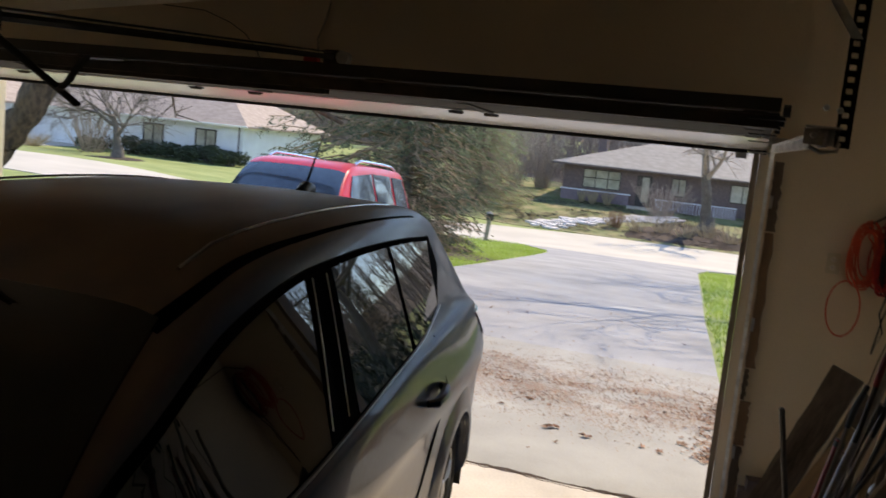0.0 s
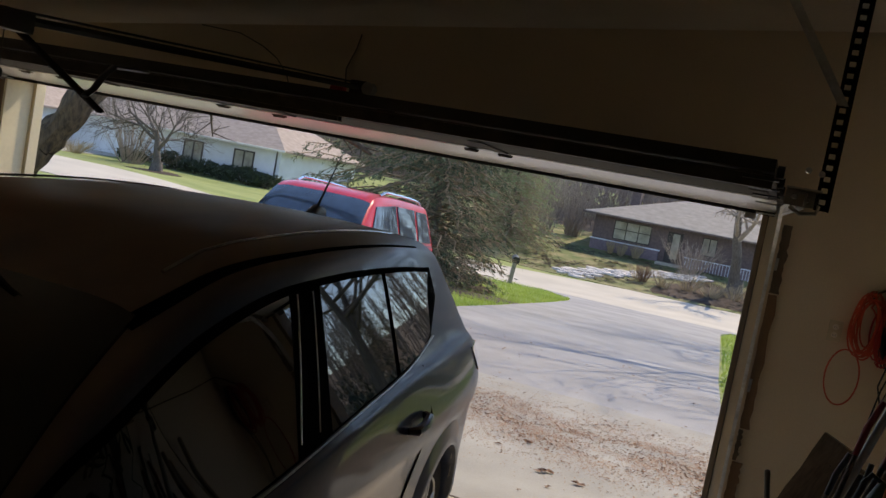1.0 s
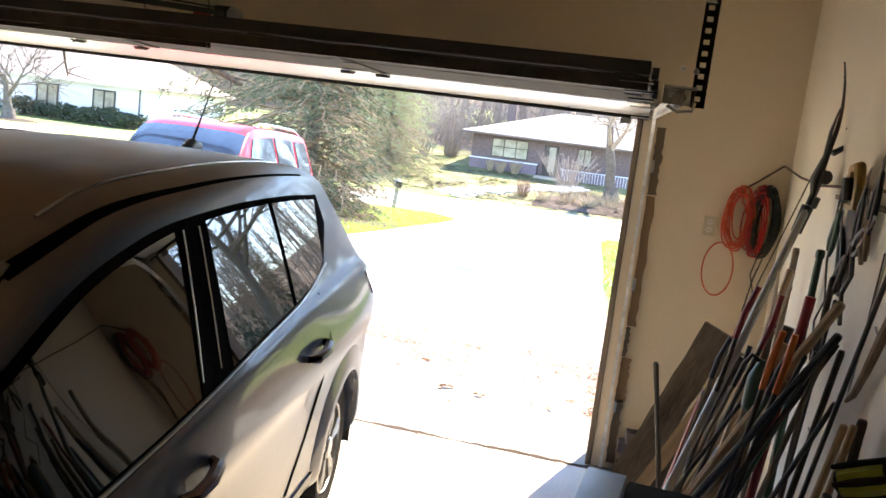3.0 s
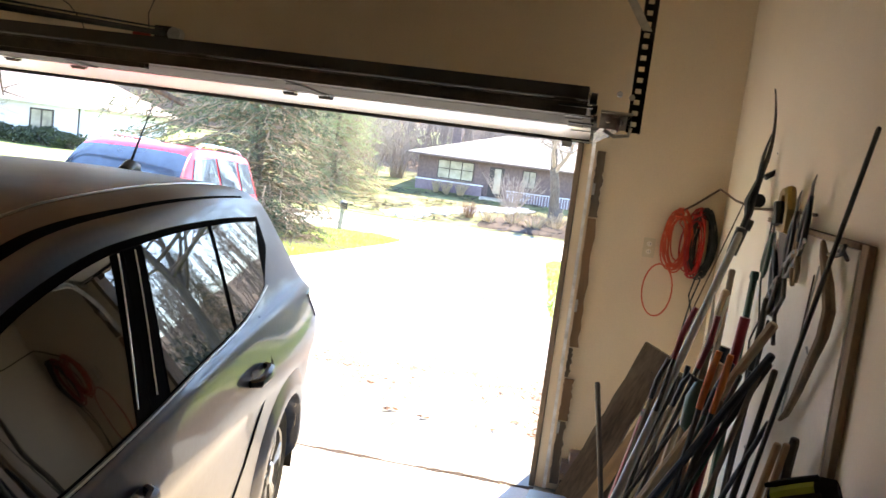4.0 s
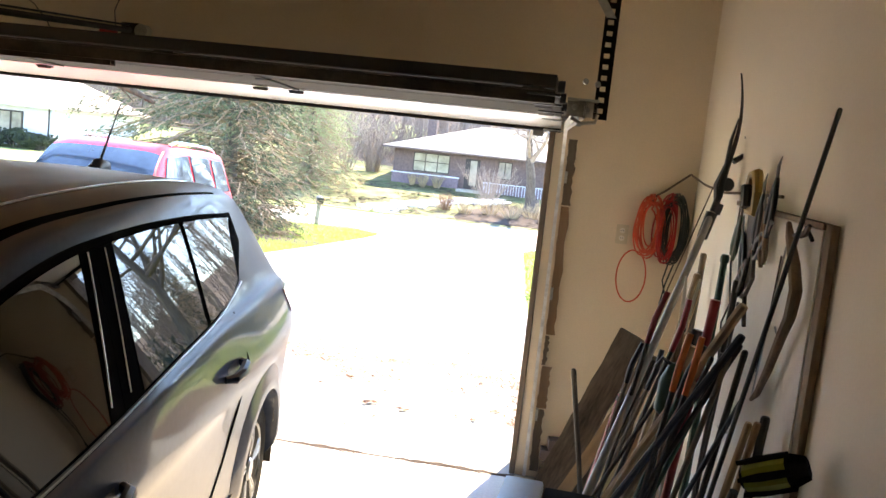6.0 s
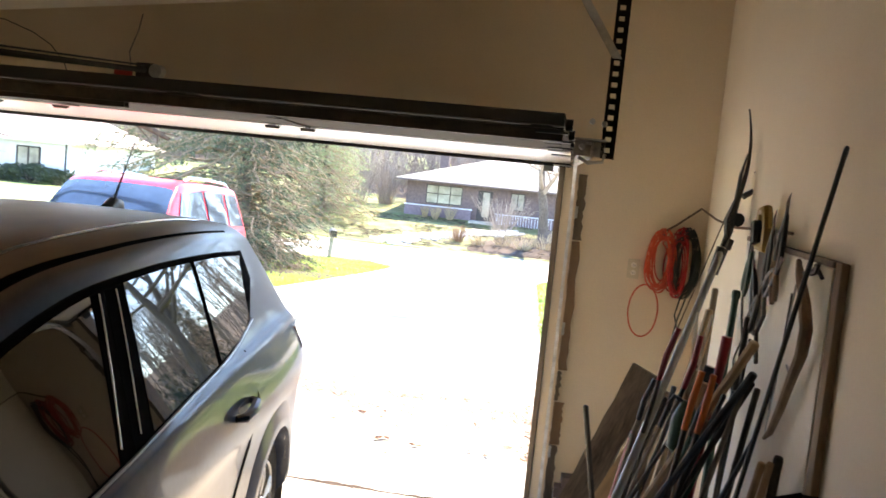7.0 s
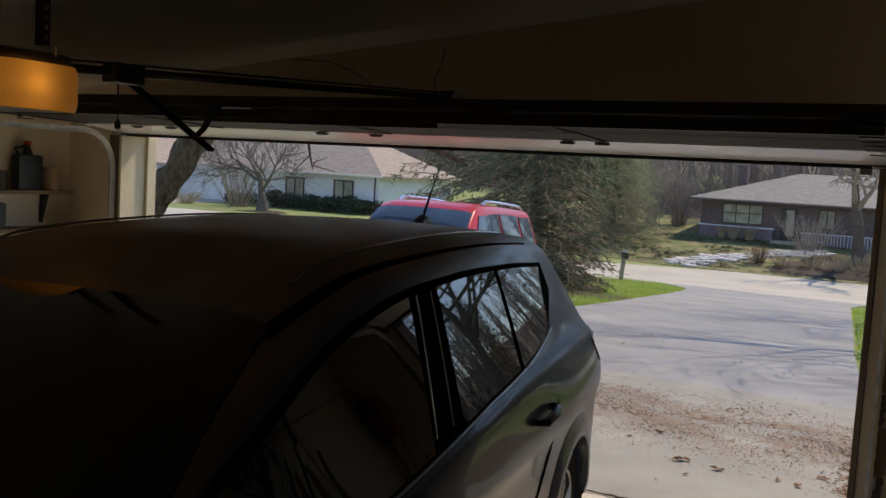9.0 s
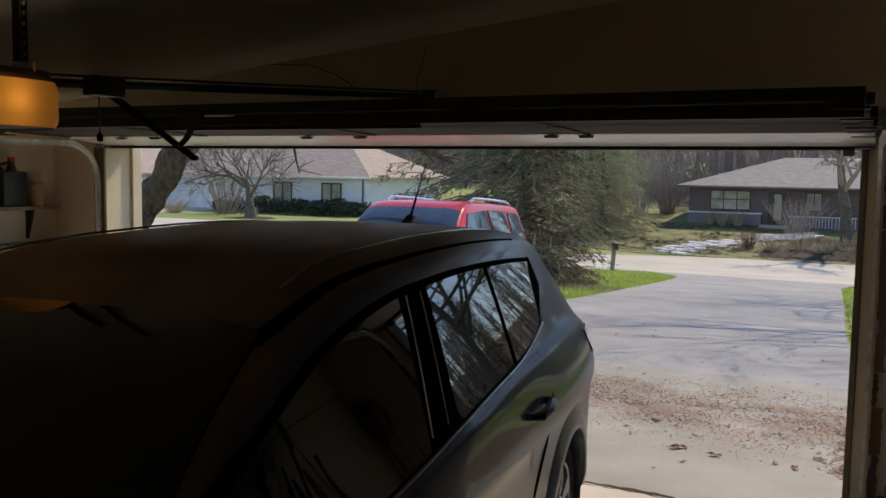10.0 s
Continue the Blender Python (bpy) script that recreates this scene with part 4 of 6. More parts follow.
def opener():
    o = thing("door_opener", "ceiling hung garage door opener with glowing amber lens", "door opener")
    a, b = Vector((-2.73, -0.05, 2.445)), Vector((-2.73, -3.12, 2.235))
    part("rail", tube([a, b], 0.019, 6), M_black, o, "dark steel rail")
    part("chain", tube([a + Vector((0, 0, 0.03)), b + Vector((0, 0, 0.03))], 0.006, 5), M_black, o)
    hb = box((-2.79, -0.08, 2.40), (-2.67, -0.001, 2.49), 0.008)
    pl = lathe([(0.001, -0.03), (0.043, -0.03), (0.036, 0.0), (0.043, 0.03), (0.001, 0.03)], 18, "y", None, (-2.63, -0.10, 2.44))
    bracket = part("header_bracket", hb, M_iron, o)
    part("pulley", pl, M_galv, bracket, "dull steel pulley")
    part("release_tag", box((-2.885, -0.17, 2.375), (-2.785, -0.11, 2.428), 0.012), M_redplastic, o, "red plastic tag")
    y0 = -2.80
    tz = 2.258
    part("trolley", box((-2.77, y0 - 0.09, tz - 0.05), (-2.69, y0 + 0.06, tz + 0.03), 0.01), M_black, o)
    arm = tube([(-2.73, y0, tz - 0.03), (-2.73, -2.31, 1.975)], 0.026, 6, None, 0.45)
    part("straight_arm", arm, M_rubber, o, "punched steel arm")
    part("curved_arm", tube([(-2.70, -2.44, 2.025), (-2.70, -2.395, 2.06), (-2.70, -2.36, 2.11), (-2.70, -2.30, 2.17), (-2.70, -2.10, 2.185)], 0.022, 6, None, 0.45), M_black, o)
    cord = part("release_cord", tube([(-2.80, y0 + 0.02, tz - 0.04), (-2.802, y0 + 0.02, tz - 0.13), (-2.798, y0 + 0.02, tz - 0.20)], 0.003, 5), M_black, o, "thin hanging release cord")
    part("knob", lathe([(0.001, -0.02), (0.012, -0.014), (0.013, 0.01), (0.004, 0.022)], 10, "z", None, (-2.798, y0 + 0.02, tz - 0.21)), M_black, cord)
    # rounded amber cover all round the motor
    cx, cy = -2.73, -3.33
    def cover(u, v):
        a = 2 * math.pi * u
        k = (abs(math.cos(a)) ** 3.2 + abs(math.sin(a)) ** 3.2) ** (-1 / 3.2)
        r = 1.0 - 0.07 * (2 * v - 1) ** 4 - 0.03 * math.sin(math.pi * v)
        return (cx + 0.225 * k * r * math.cos(a), cy + 0.20 * k * r * math.sin(a), 2.062 + 0.158 * v)
    part("lens", sheet(cover, 48, 10), M_amber, o, "rounded amber lamp cover")
    part("top_plate", box((cx - 0.17, cy - 0.14, 2.212), (cx + 0.17, cy + 0.14, 2.262), 0.02), M_iron, o)
    part("motor", lathe([(0.10, 2.08), (0.105, 2.09), (0.105, 2.20), (0.09, 2.211)], 20, "z", None, (cx - 0.06, cy, 0)), M_black, o, "dark motor inside the cover")
    gb = bmesh.new()
    box((cx - 0.17, cy - 0.15, 2.062), (cx + 0.17, cy + 0.15, 2.070), 0.003, gb)
    box((cx - 0.15, cy - 0.16, 2.058), (cx + 0.15, cy - 0.15, 2.07), 0, gb)
    box((cx - 0.15, cy + 0.15, 2.058), (cx + 0.15, cy + 0.16, 2.07), 0, gb)
    part("lens_grille", gb, M_black, o, "dark underside plate", False)
    for x in (-2.90, -2.63):
        top = ceil_z(x) - 0.005
        hb = punched_strap(x, -3.26, 2.255, top, 0.036, 0.034)
        box((x - 0.05, -3.262, 2.25), (x + 0.07, -3.258, 2.285), 0, hb)
        hang = part("hanger", hb, M_zinc, o, "punched steel hanger strap", False)
        part("flange", box((x - 0.004, -3.29, 2.287), (x, -3.262, top)), M_iron, hang, "", False)
    lamp = new("bulb_light", bpy.data.lights.new("bulb_light", "POINT"))
    lamp.data.energy, lamp.data.shadow_soft_size, lamp.data.color = 0.32, 0.07, (1.0, 0.62, 0.28)
    lamp.location = (-2.565, -3.36, 2.15)
    return o


M_redplastic = mat("red_plastic", (0.45, 0.02, 0.015), 0.4, scale=8, fine=60, bump=0.02)
def shell_plastic(name, color, through_part):
    """Thin coloured plastic that lets light through."""
    m = bpy.data.materials.new(name)
    m.use_nodes = True
    n, l = m.node_tree.nodes, m.node_tree.links
    mix, tr, no = n.new("ShaderNodeMixShader"), n.new("ShaderNodeBsdfTranslucent"), n.new("ShaderNodeTexNoise")
    no.inputs["Scale"].default_value = 30
    ramp = n.new("ShaderNodeMix")
    ramp.data_type = "RGBA"
    ramp.inputs["A"].default_value, ramp.inputs["B"].default_value = (*[c * 0.85 for c in color], 1), (*color, 1)
    l.new(no.outputs["Fac"], ramp.inputs["Factor"])
    b = n["Principled BSDF"]
    b.inputs["Roughness"].default_value = 0.35
    l.new(ramp.outputs["Result"], b.inputs["Base Color"])
    l.new(ramp.outputs["Result"], tr.inputs["Color"])
    mix.inputs[0].default_value = through_part
    l.new(b.outputs[0], mix.inputs[1])
    l.new(tr.outputs[0], mix.inputs[2])
    l.new(mix.outputs[0], n["Material Output"].inputs["Surface"])
    return m


M_amber = shell_plastic("amber_plastic", (0.92, 0.58, 0.22), 0.45)
opener()


# ---- jambs and trim ----
M_jamb = mat("dark_jamb_wood", (0.20, 0.15, 0.105), 0.7, scale=3, fine=25, stretch=(6, 6, 0.6), var=0.3, bump=0.2)
M_rawwood = mat("bare_pine", (0.46, 0.28, 0.15), 0.75, color2=(0.28, 0.18, 0.11), scale=2.5, fine=25, stretch=(5, 5, 0.8), bump=0.25)
M_cream = mat("cream_trim_paint", (0.68, 0.60, 0.42), 0.55, scale=2, fine=30, var=0.1, bump=0.05)
structure("trim_a", box((OPEN_R - 0.035, -0.015, -0.02), (OPEN_R - 0.003, 0.24, OPEN_Z - 0.005), 0.003), M_jamb, "dark worn wooden jamb board")
structure("trim_c", box((OPEN_L + 0.003, -0.10, -0.02), (OPEN_L + 0.03, 0.16, OPEN_Z - 0.03), 0.003), M_cream, "cream painted door jamb")
structure("trim_d", box((OPEN_L + 0.003, 0.163, -0.02), (OPEN_L + 0.06, 0.26, OPEN_Z - 0.005), 0.003), M_cream, "sunlit white exterior jamb trim")
structure("trim_e", box((OPEN_L - 0.16, -0.06, 0.0), (OPEN_L - 0.002, -0.002, 2.1), 0.003), M_jamb, "dark stud beside the far track")


def scraped_board(name, x0, x1, z0, z1, material, label, seed):
    """A thin strip of wood with torn edges that shows beside the track."""
    rng = random.Random(seed)
    n = 14
    bm = bmesh.new()
    rows = []
    for i in range(n + 1):
        z = z0 + (z1 - z0) * i / n
        a, b = x0 + rng.uniform(-0.003, 0.003), x1 + rng.uniform(-0.008, 0.006)
        rows.append([bm.verts.new(p) for p in ((a, -0.016, z), (b, -0.012, z), (b, -0.002, z), (a, -0.002, z))])
    for a, b in zip(rows, rows[1:]):
        for k in range(4):
            bm.faces.new((a[k], a[(k + 1) % 4], b[(k + 1) % 4], b[k]))
    bm.faces.new(list(reversed(rows[0])))
    bm.faces.new(rows[-1])
    return structure(name, bm, material, label)


scraped_board("trim_b", 0.036, 0.086, 1.67, 2.06, M_jamb, "dark grimy strip of wood at the head of the jamb", 1)
scraped_board("trim_f", 0.036, 0.088, 0.88, 1.66, M_rawwood, "scraped bare pine strip beside the track", 2)
scraped_board("trim_g", 0.036, 0.094, 0.42, 0.68, M_rawwood, "short bare pine strip low beside the track", 3)
scraped_board("trim_h", 0.036, 0.062, 0.69, 0.87, M_jamb, "dark sliver of wood beside the track", 4)
scraped_board("trim_i", 0.036, 0.085, 0.02, 0.41, M_jamb, "stained wood at the foot of the jamb", 5)


# ---- left side shelf ----
def wall_shelf(z, depth, label):
    s = thing("wall_shelf", label, "shelf", None, "shelves on the wall")
    part("board", box((XL + 0.003, -2.3, z - 0.03), (XL + depth, -0.06, z), 0.004), M_wood, s)
    for y in (-1.9, -1.1, -0.3):
        part("bracket", hexa([(XL + 0.003, y, z - 0.28), (XL + 0.02, y, z - 0.28), (XL + 0.02, y + 0.02, z - 0.28), (XL + 0.003, y + 0.02, z - 0.28), (XL + 0.003, y, z - 0.032), (XL + depth - 0.06, y, z - 0.032), (XL + depth - 0.06, y + 0.02, z - 0.032), (XL + 0.003, y + 0.02, z - 0.032)]), M_iron, s, "", False)
    return s


wall_shelf(1.59, 0.16, "narrow brown board shelf holding cans and a jug")
wall_shelf(1.28, 0.26, "wide brown board shelf below the narrow one")


def paint_can(x, y, z, r, h, material, label):
    c = thing("paint_can", label, "can", pose(x, y, z), "cans on the shelf")
    part("can_body", lathe([(r * 0.97, 0), (r, 0.004), (r, h * 0.94), (r * 1.03, h * 0.95), (r * 1.03, h), (r * 0.9, h), (r * 0.88, h - 0.008), (0.001, h - 0.008)], 20), material, c)
    part("bail", tube([(r * math.cos(a), -r * 1.02, h * 0.85 - 0.6 * r * math.sin(a)) for a in np.linspace(0, math.pi, 9)], 0.002, 5), M_galv, c)
    return c


def jug(x, y, z):
    j = thing("oil_jug", "tall black plastic oil jug on the shelf", "jug", pose(x, y, z) @ Matrix.Diagonal((1.1, 1.15, 1.35, 1)))
    part("jug_body", box((-0.05, -0.10, 0), (0.05, 0.10, 0.22), 0.02), M_black, j)
    part("neck", lathe([(0.045, 0.21), (0.025, 0.26), (0.022, 0.28)], 12), M_black, j)
    part("cap", lathe([(0.027, 0.28), (0.027, 0.305), (0.001, 0.306)], 12), M_redplastic, j, "red cap")
    part("grip", tube([(0, -0.06, 0.21), (0, -0.10, 0.255), (0, -0.03, 0.27)], 0.012, 6), M_black, j)
    return j


jug(XL + 0.09, -0.49, 1.59)
paint_can(XL + 0.085, -0.26, 1.59, 0.072, 0.20, M_rawwood, "small rusty orange can on the shelf")
paint_can(XL + 0.085, -0.74, 1.59, 0.06, 0.16, M_iron, "dark dented can on the shelf")
def carton(x, y, z, size, material, label):
    c = thing("storage_box", label, "box", pose(x, y, z, 0, 0, 4), "boxes on the shelf")
    part("carton", box((-size[0] / 2, -size[1] / 2, 0), (size[0] / 2, size[1] / 2, size[2]), 0.006), material, c)
    part("flap", box((-size[0] / 2 + 0.004, -size[1] / 2 + 0.004, size[2] + 0.001), (size[0] / 2 - 0.02, size[1] / 2 - 0.01, size[2] + 0.006)), material, c)
    return c


carton(XL + 0.085, -1.02, 1.59, (0.13, 0.26, 0.20), M_jamb, "worn brown carton on the shelf")
carton(XL + 0.085, -1.42, 1.59, (0.12, 0.22, 0.15), M_iron, "dark tool case on the shelf")
carton(XL + 0.14, -0.95, 1.28, (0.20, 0.34, 0.21), M_dark, "dark crate on the lower shelf")
paint_can(XL + 0.14, -1.35, 1.28, 0.085, 0.19, M_galv, "bare metal paint can on the shelf")


# ---- plants ----
def bars(segments, sides=5):
    """Vertices and faces of tapered bars (p0, p1, r0, r1)."""
    verts, faces = [], []
    for p0, p1, r0, r1 in segments:
        d = (p1 - p0).normalized()
        a = d.cross(Vector((0, 0, 1)) if abs(d.z) < 0.95 else Vector((1, 0, 0))).normalized()
        b = d.cross(a)
        k = len(verts)
        for p, r in ((p0, r0), (p1, r1)):
            for i in range(sides):
                t = 2 * math.pi * i / sides
                verts.append(tuple(p + (a * math.cos(t) + b * math.sin(t)) * r))
        for i in range(sides):
            j = (i + 1) % sides
            faces.append((k + i, k + j, k + sides + j, k + sides + i))
    return verts, faces


def grow(rng, p, d, length, r, level, out, limbs, droop=0.0, wild=0.35, steps=4, kids=(3, 4), shrink=0.62):
    q, dirn = p.copy(), d.normalized()
    pts = [q.copy()]
    rad = [r]
    for i in range(steps):
        dirn = (dirn + Vector((rng.uniform(-1, 1), rng.uniform(-1, 1), rng.uniform(-1, 1) + droop)) * wild * 0.5).normalized()
        q = q + dirn * (length / steps)
        pts.append(q.copy())
        rad.append(r * (1 - 0.6 * (i + 1) / steps))
    for i in range(steps):
        (limbs if level == 0 else out).append((pts[i], pts[i + 1], rad[i], rad[i + 1]))
    if level >= grow.depth:
        return
    for k in range(rng.randint(*kids)):
        t = rng.uniform(0.35, 1.0) if level else rng.uniform(0.5, 1.0)
        i = min(steps - 1, int(t * steps))
        base = pts[i].lerp(pts[i + 1], t * steps - i)
        ang = rng.uniform(0, 2 * math.pi)
        side = dirn.orthogonal().normalized()
        side.rotate(Matrix.Rotation(ang, 3, dirn))
        nd = (dirn * rng.uniform(0.35, 0.9) + side * rng.uniform(0.6, 1.0) + Vector((0, 0, 0.15))).normalized()
        grow(rng, base, nd, length * shrink * rng.uniform(0.75, 1.15), max(rad[i] * 0.62, 0.006), level + 1, out, limbs, droop, wild, max(2, steps - 1), kids, shrink)


def bare_tree(name, label, base, lean, trunk, r, seed, depth=4, kids=(3, 4), wild=0.35, shrink=0.62, material=None, twig=None, forks=None, group=""):
    rng = random.Random(seed)
    grow.depth = depth
    limbs, twigs = [], []
    b = Vector(base)
    grow(rng, b - Vector((0, 0, 0.15)), Vector(lean), trunk, r, 0, twigs, limbs, 0.05, wild, 5, kids, shrink)
    t = thing(name, label, "tree", None, group)
    # root flare
    limbs.append((b - Vector((0, 0, 0.2)), b + Vector(lean).normalized() * r * 2.2, r * 1.7, r * 1.0))
    v, f = bars(limbs, 10)
    raw(v, f, "trunk", material or M_bark, t, "", True)
    v, f = bars(twigs, 5)
    raw(v, f, "crown", twig or M_bark, t, "bare branches", True)
    return t


def spruce(base, height, reach, seed, label, r=0.24, needle=None, density=1.0, low=0.25, name="spruce_tree", skew=0.0):
    rng = random.Random(seed)
    b = Vector(base)
    t = thing(name, label, "tree")
    v, f = bars([(b + Vector((0, 0, height * i / 8 - 0.1)), b + Vector((0, 0, height * (i + 1) / 8 - 0.1)), r * (1 - i / 8.3), r * (1 - (i + 1) / 8.3)) for i in range(8)], 10)
    raw(v, f, "trunk", M_bark, t, "", True)
    wood, nv, nf = [], [], []
    n = int(300 * density)
    for k in range(n):
        h = low + (height - low) * (k / n) ** 1.5
        L = reach * (1 - h / height) ** 0.75 * rng.uniform(0.7, 1.12) * min(1, 0.82 + h / 8) + 0.25
        a = k * 2.399 + rng.uniform(-0.3, 0.3)
        L *= 1.0 + skew * math.cos(a) * max(0.0, 1 - h / 12)
        d = Vector((math.cos(a), math.sin(a), 0))
        steps = 7
        pts = []
        for i in range(steps + 1):
            u = i / steps
            z = h + L * (0.18 * u - 0.62 * u * u + 0.22 * u ** 3) + rng.uniform(-0.03, 0.03)
            w = d.orthogonal() * rng.uniform(-0.05, 0.05) * L
            pts.append(b + d * (L * u) + w + Vector((0, 0, max(z, 0.06))))
        for i in range(steps):
            wood.append((pts[i], pts[i + 1], 0.030 * (1 - i / steps) + 0.008, 0.030 * (1 - (i + 1) / steps) + 0.008))
        for i in range(2, steps + 1):
            for m in range(int(5 * density)):
                u = rng.random()
                p = pts[i - 1].lerp(pts[i], u)
                side = Vector((-d.y, d.x, 0)) * rng.choice((-1, 1))
                sd = (side * rng.uniform(0.5, 1) + d * rng.uniform(0.3, 0.9) + Vector((0, 0, rng.uniform(-0.75, 0.05)))).normalized()
                sl = rng.uniform(0.2, 0.6) * (0.5 + 0.5 * (1 - h / height))
                tip = p + sd * sl
                bare = h < 3.2 and math.cos(a) > -0.25 and rng.random() < 0.5
                if bare or rng.random() < 0.3:
                    wood.append((p, tip, 0.006, 0.003))
                for q in range(0 if bare else 6):
                    c = p.lerp(tip, rng.uniform(0.15, 1.0))
                    e = Vector((rng.uniform(-1, 1), rng.uniform(-1, 1), rng.uniform(-0.9, 0.4))).normalized() * rng.uniform(0.05, 0.12)
                    o = sd.cross(e).normalized() * rng.uniform(0.008, 0.018)
                    j = len(nv)
                    nv.extend((tuple(c - o), tuple(c + o), tuple(c + e + sd * 0.08)))
                    nf.append((j, j + 1, j + 2))
    v, f = bars(wood, 4)
    raw(v, f, "branchwork", M_branch, t, "drooping grey-brown branches", True)
    raw(nv, nf, "crown", needle or M_needle, t, "sparse green needles")
    return t


def clump(name, label, base, size, n, seed, material, blade=(0.04, 0.08), category="shrub", group="", stems=0):
    """A leafy shrub: many small leaves over a lumpy volume with some stems."""
    rng = random.Random(seed)
    b = Vector(base)
    lumps = [(Vector((rng.uniform(-0.5, 0.5) * size[0], rng.uniform(-0.5, 0.5) * size[1], rng.uniform(0.3, 0.62) * size[2])), rng.uniform(0.3, 0.45)) for _ in range(7)]
    verts, faces = [], []
    for _ in range(n):
        c, rr = rng.choice(lumps)
        o = Vector((rng.gauss(0, 1), rng.gauss(0, 1), rng.gauss(0, 1))).normalized() * rng.uniform(0.75, 1.05) * rr
        p = b + c + Vector((o.x * size[0], o.y * size[1], o.z * size[2]))
        if p.z < b.z:
            p.z = b.z + rng.uniform(0, 0.2)
        e = Vector((rng.uniform(-1, 1), rng.uniform(-1, 1), rng.uniform(-0.3, 1))).normalized() * rng.uniform(*blade)
        s = e.orthogonal().normalized() * e.length * 0.35
        j = len(verts)
        verts.extend((tuple(p - s), tuple(p + s), tuple(p + e)))
        faces.append((j, j + 1, j + 2))
    t = thing(name, label, category, None, group)
    raw(verts, faces, "foliage", material, t)
    segs = [(b + Vector((rng.uniform(-0.2, 0.2) * size[0], rng.uniform(-0.2, 0.2) * size[1], -0.05)), b + Vector((rng.uniform(-0.4, 0.4) * size[0], rng.uniform(-0.4, 0.4) * size[1], size[2] * 0.6)), 0.03, 0.012) for _ in range(9)]
    v, f = bars(segs, 5)
    raw(v, f, "stalk_tuft", M_bark, t, "", True)
    return t


def twiggy(name, label, base, spread, height, n, seed, material, r=0.012, category="shrub", group=""):
    """A shrub of bare stems fanning out of the ground."""
    rng = random.Random(seed)
    b = Vector(base)
    segs = []
    for _ in range(n):
        a, o = rng.uniform(0, 2 * math.pi), rng.uniform(0.1, 1) ** 0.7
        p = b + Vector((math.cos(a), math.sin(a), 0)) * spread * 0.3 * o + Vector((0, 0, -0.05))
        top = b + Vector((math.cos(a) * spread * o, math.sin(a) * spread * o, height * rng.uniform(0.6, 1.0)))
        mid = p.lerp(top, 0.5) + Vector((rng.uniform(-0.1, 0.1), rng.uniform(-0.1, 0.1), 0.05)) * height * 0.4
        segs += [(p, mid, r, r * 0.75), (mid, top, r * 0.75, r * 0.4)]
        for _ in range(3):
            q = mid.lerp(top, rng.random())
            segs.append((q, q + Vector((rng.uniform(-1, 1), rng.uniform(-1, 1), rng.uniform(0.1, 1))) * height * 0.16, r * 0.5, r * 0.25))
    v, f = bars(segs, 4)
    ob = thing(name, label, category, None, group)
    raw(v, f, "stalk_tuft", material, ob, "", True)
    return ob


M_branch = mat("dead_branch", (0.32, 0.235, 0.16), 0.9, scale=4, fine=30, var=0.3, bump=0.1)
M_needle2 = mat("fresh_needles", (0.20, 0.28, 0.13), 0.7, color2=(0.42, 0.50, 0.28), scale=1.2, fine=8, bump=0.0)
let_through(M_needle, 0.15)
let_through(M_needle2, 0.45)
let_through(M_grassblade, 0.35)
M_haze = mat("far_twigs", (0.18, 0.14, 0.118), 0.9, color2=(0.40, 0.32, 0.265), scale=0.3, fine=4, bump=0.0)

spruce((-9.2, 17.7, ground_z(-9.2, 17.7)), 17.0, 3.5, 3, "large sparse spruce with drooping brown branches and green tips", skew=-0.42, density=1.6)
spruce((-17.0, 50.5, ground_z(-17.0, 50.5)), 12.0, 3.6, 9, "lighter green evergreen across the street", 0.16, M_needle2, 1.3, 0.4, "evergreen_tree")

# trees to the right of the drive, whose bare crowns shade it
for k, (x, y, h, r) in enumerate(((5.6, 23.4, 11.0, 0.28), (8.4, 21.8, 11.0, 0.26))):
    bare_tree("shade_tree", "tall bare tree standing beside the driveway", (x, y, ground_z(x, y)), (0.04 * (-1) ** k, 0.0, 1), h, r, 25 + 4 * k, 4, (4, 5), 0.28, 0.6, group="bare trees beside the drive")


def spreading_tree(base, height, r, limbs, seed):
    """A bare tree with long level limbs that reach over the drive: (height, bearing, length, radius) of each limb."""
    rng = random.Random(seed)
    b = Vector(base)
    t = thing("shade_tree", "bare tree with long level limbs over the driveway", "tree", None, "bare trees beside the drive")
    n = 8
    stem = [b + Vector((0.12 * math.sin(1.3 * i), 0.1 * math.cos(i), height * i / n - 0.2)) for i in range(n + 1)]
    v, f = bars([(stem[i], stem[i + 1], r * (1 - 0.85 * i / n), r * (1 - 0.85 * (i + 1) / n)) for i in range(n)], 10)
    raw(v, f, "trunk", M_bark, t, "", True)
    segs = []
    def arm(p, ang, rise, length, rad, level):
        q = p.copy()
        m = 9 - 2 * level
        for i in range(m):
            ang += rng.uniform(-0.09, 0.09)
            rise += rng.uniform(-0.06, 0.06)
            e = q + Vector((math.cos(ang), math.sin(ang), rise)) * (length / m)
            r0, r1 = rad * (1 - 0.85 * i / m), rad * (1 - 0.85 * (i + 1) / m)
            segs.append((q, e, max(r0, 0.006), max(r1, 0.005)))
            if level < 3 and i > 0:
                for _ in range(1):
                    if rng.random() < 0.85:
                        arm(e, ang + rng.choice((-1, 1)) * rng.uniform(0.25, 0.75), rise + rng.uniform(-0.1, 0.3), length * rng.uniform(0.28, 0.5), r1 * 0.62, level + 1)
            q = e
    for h, bearing, length, rad in limbs:
        i = min(n - 1, int(h / height * n))
        arm(stem[i].lerp(stem[i + 1], h / height * n - i), radians(bearing), 0.05, length, rad, 0)
    v, f = bars(segs, 5)
    raw(v, f, "crown", M_bark, t, "bare level limbs", True)
    return t


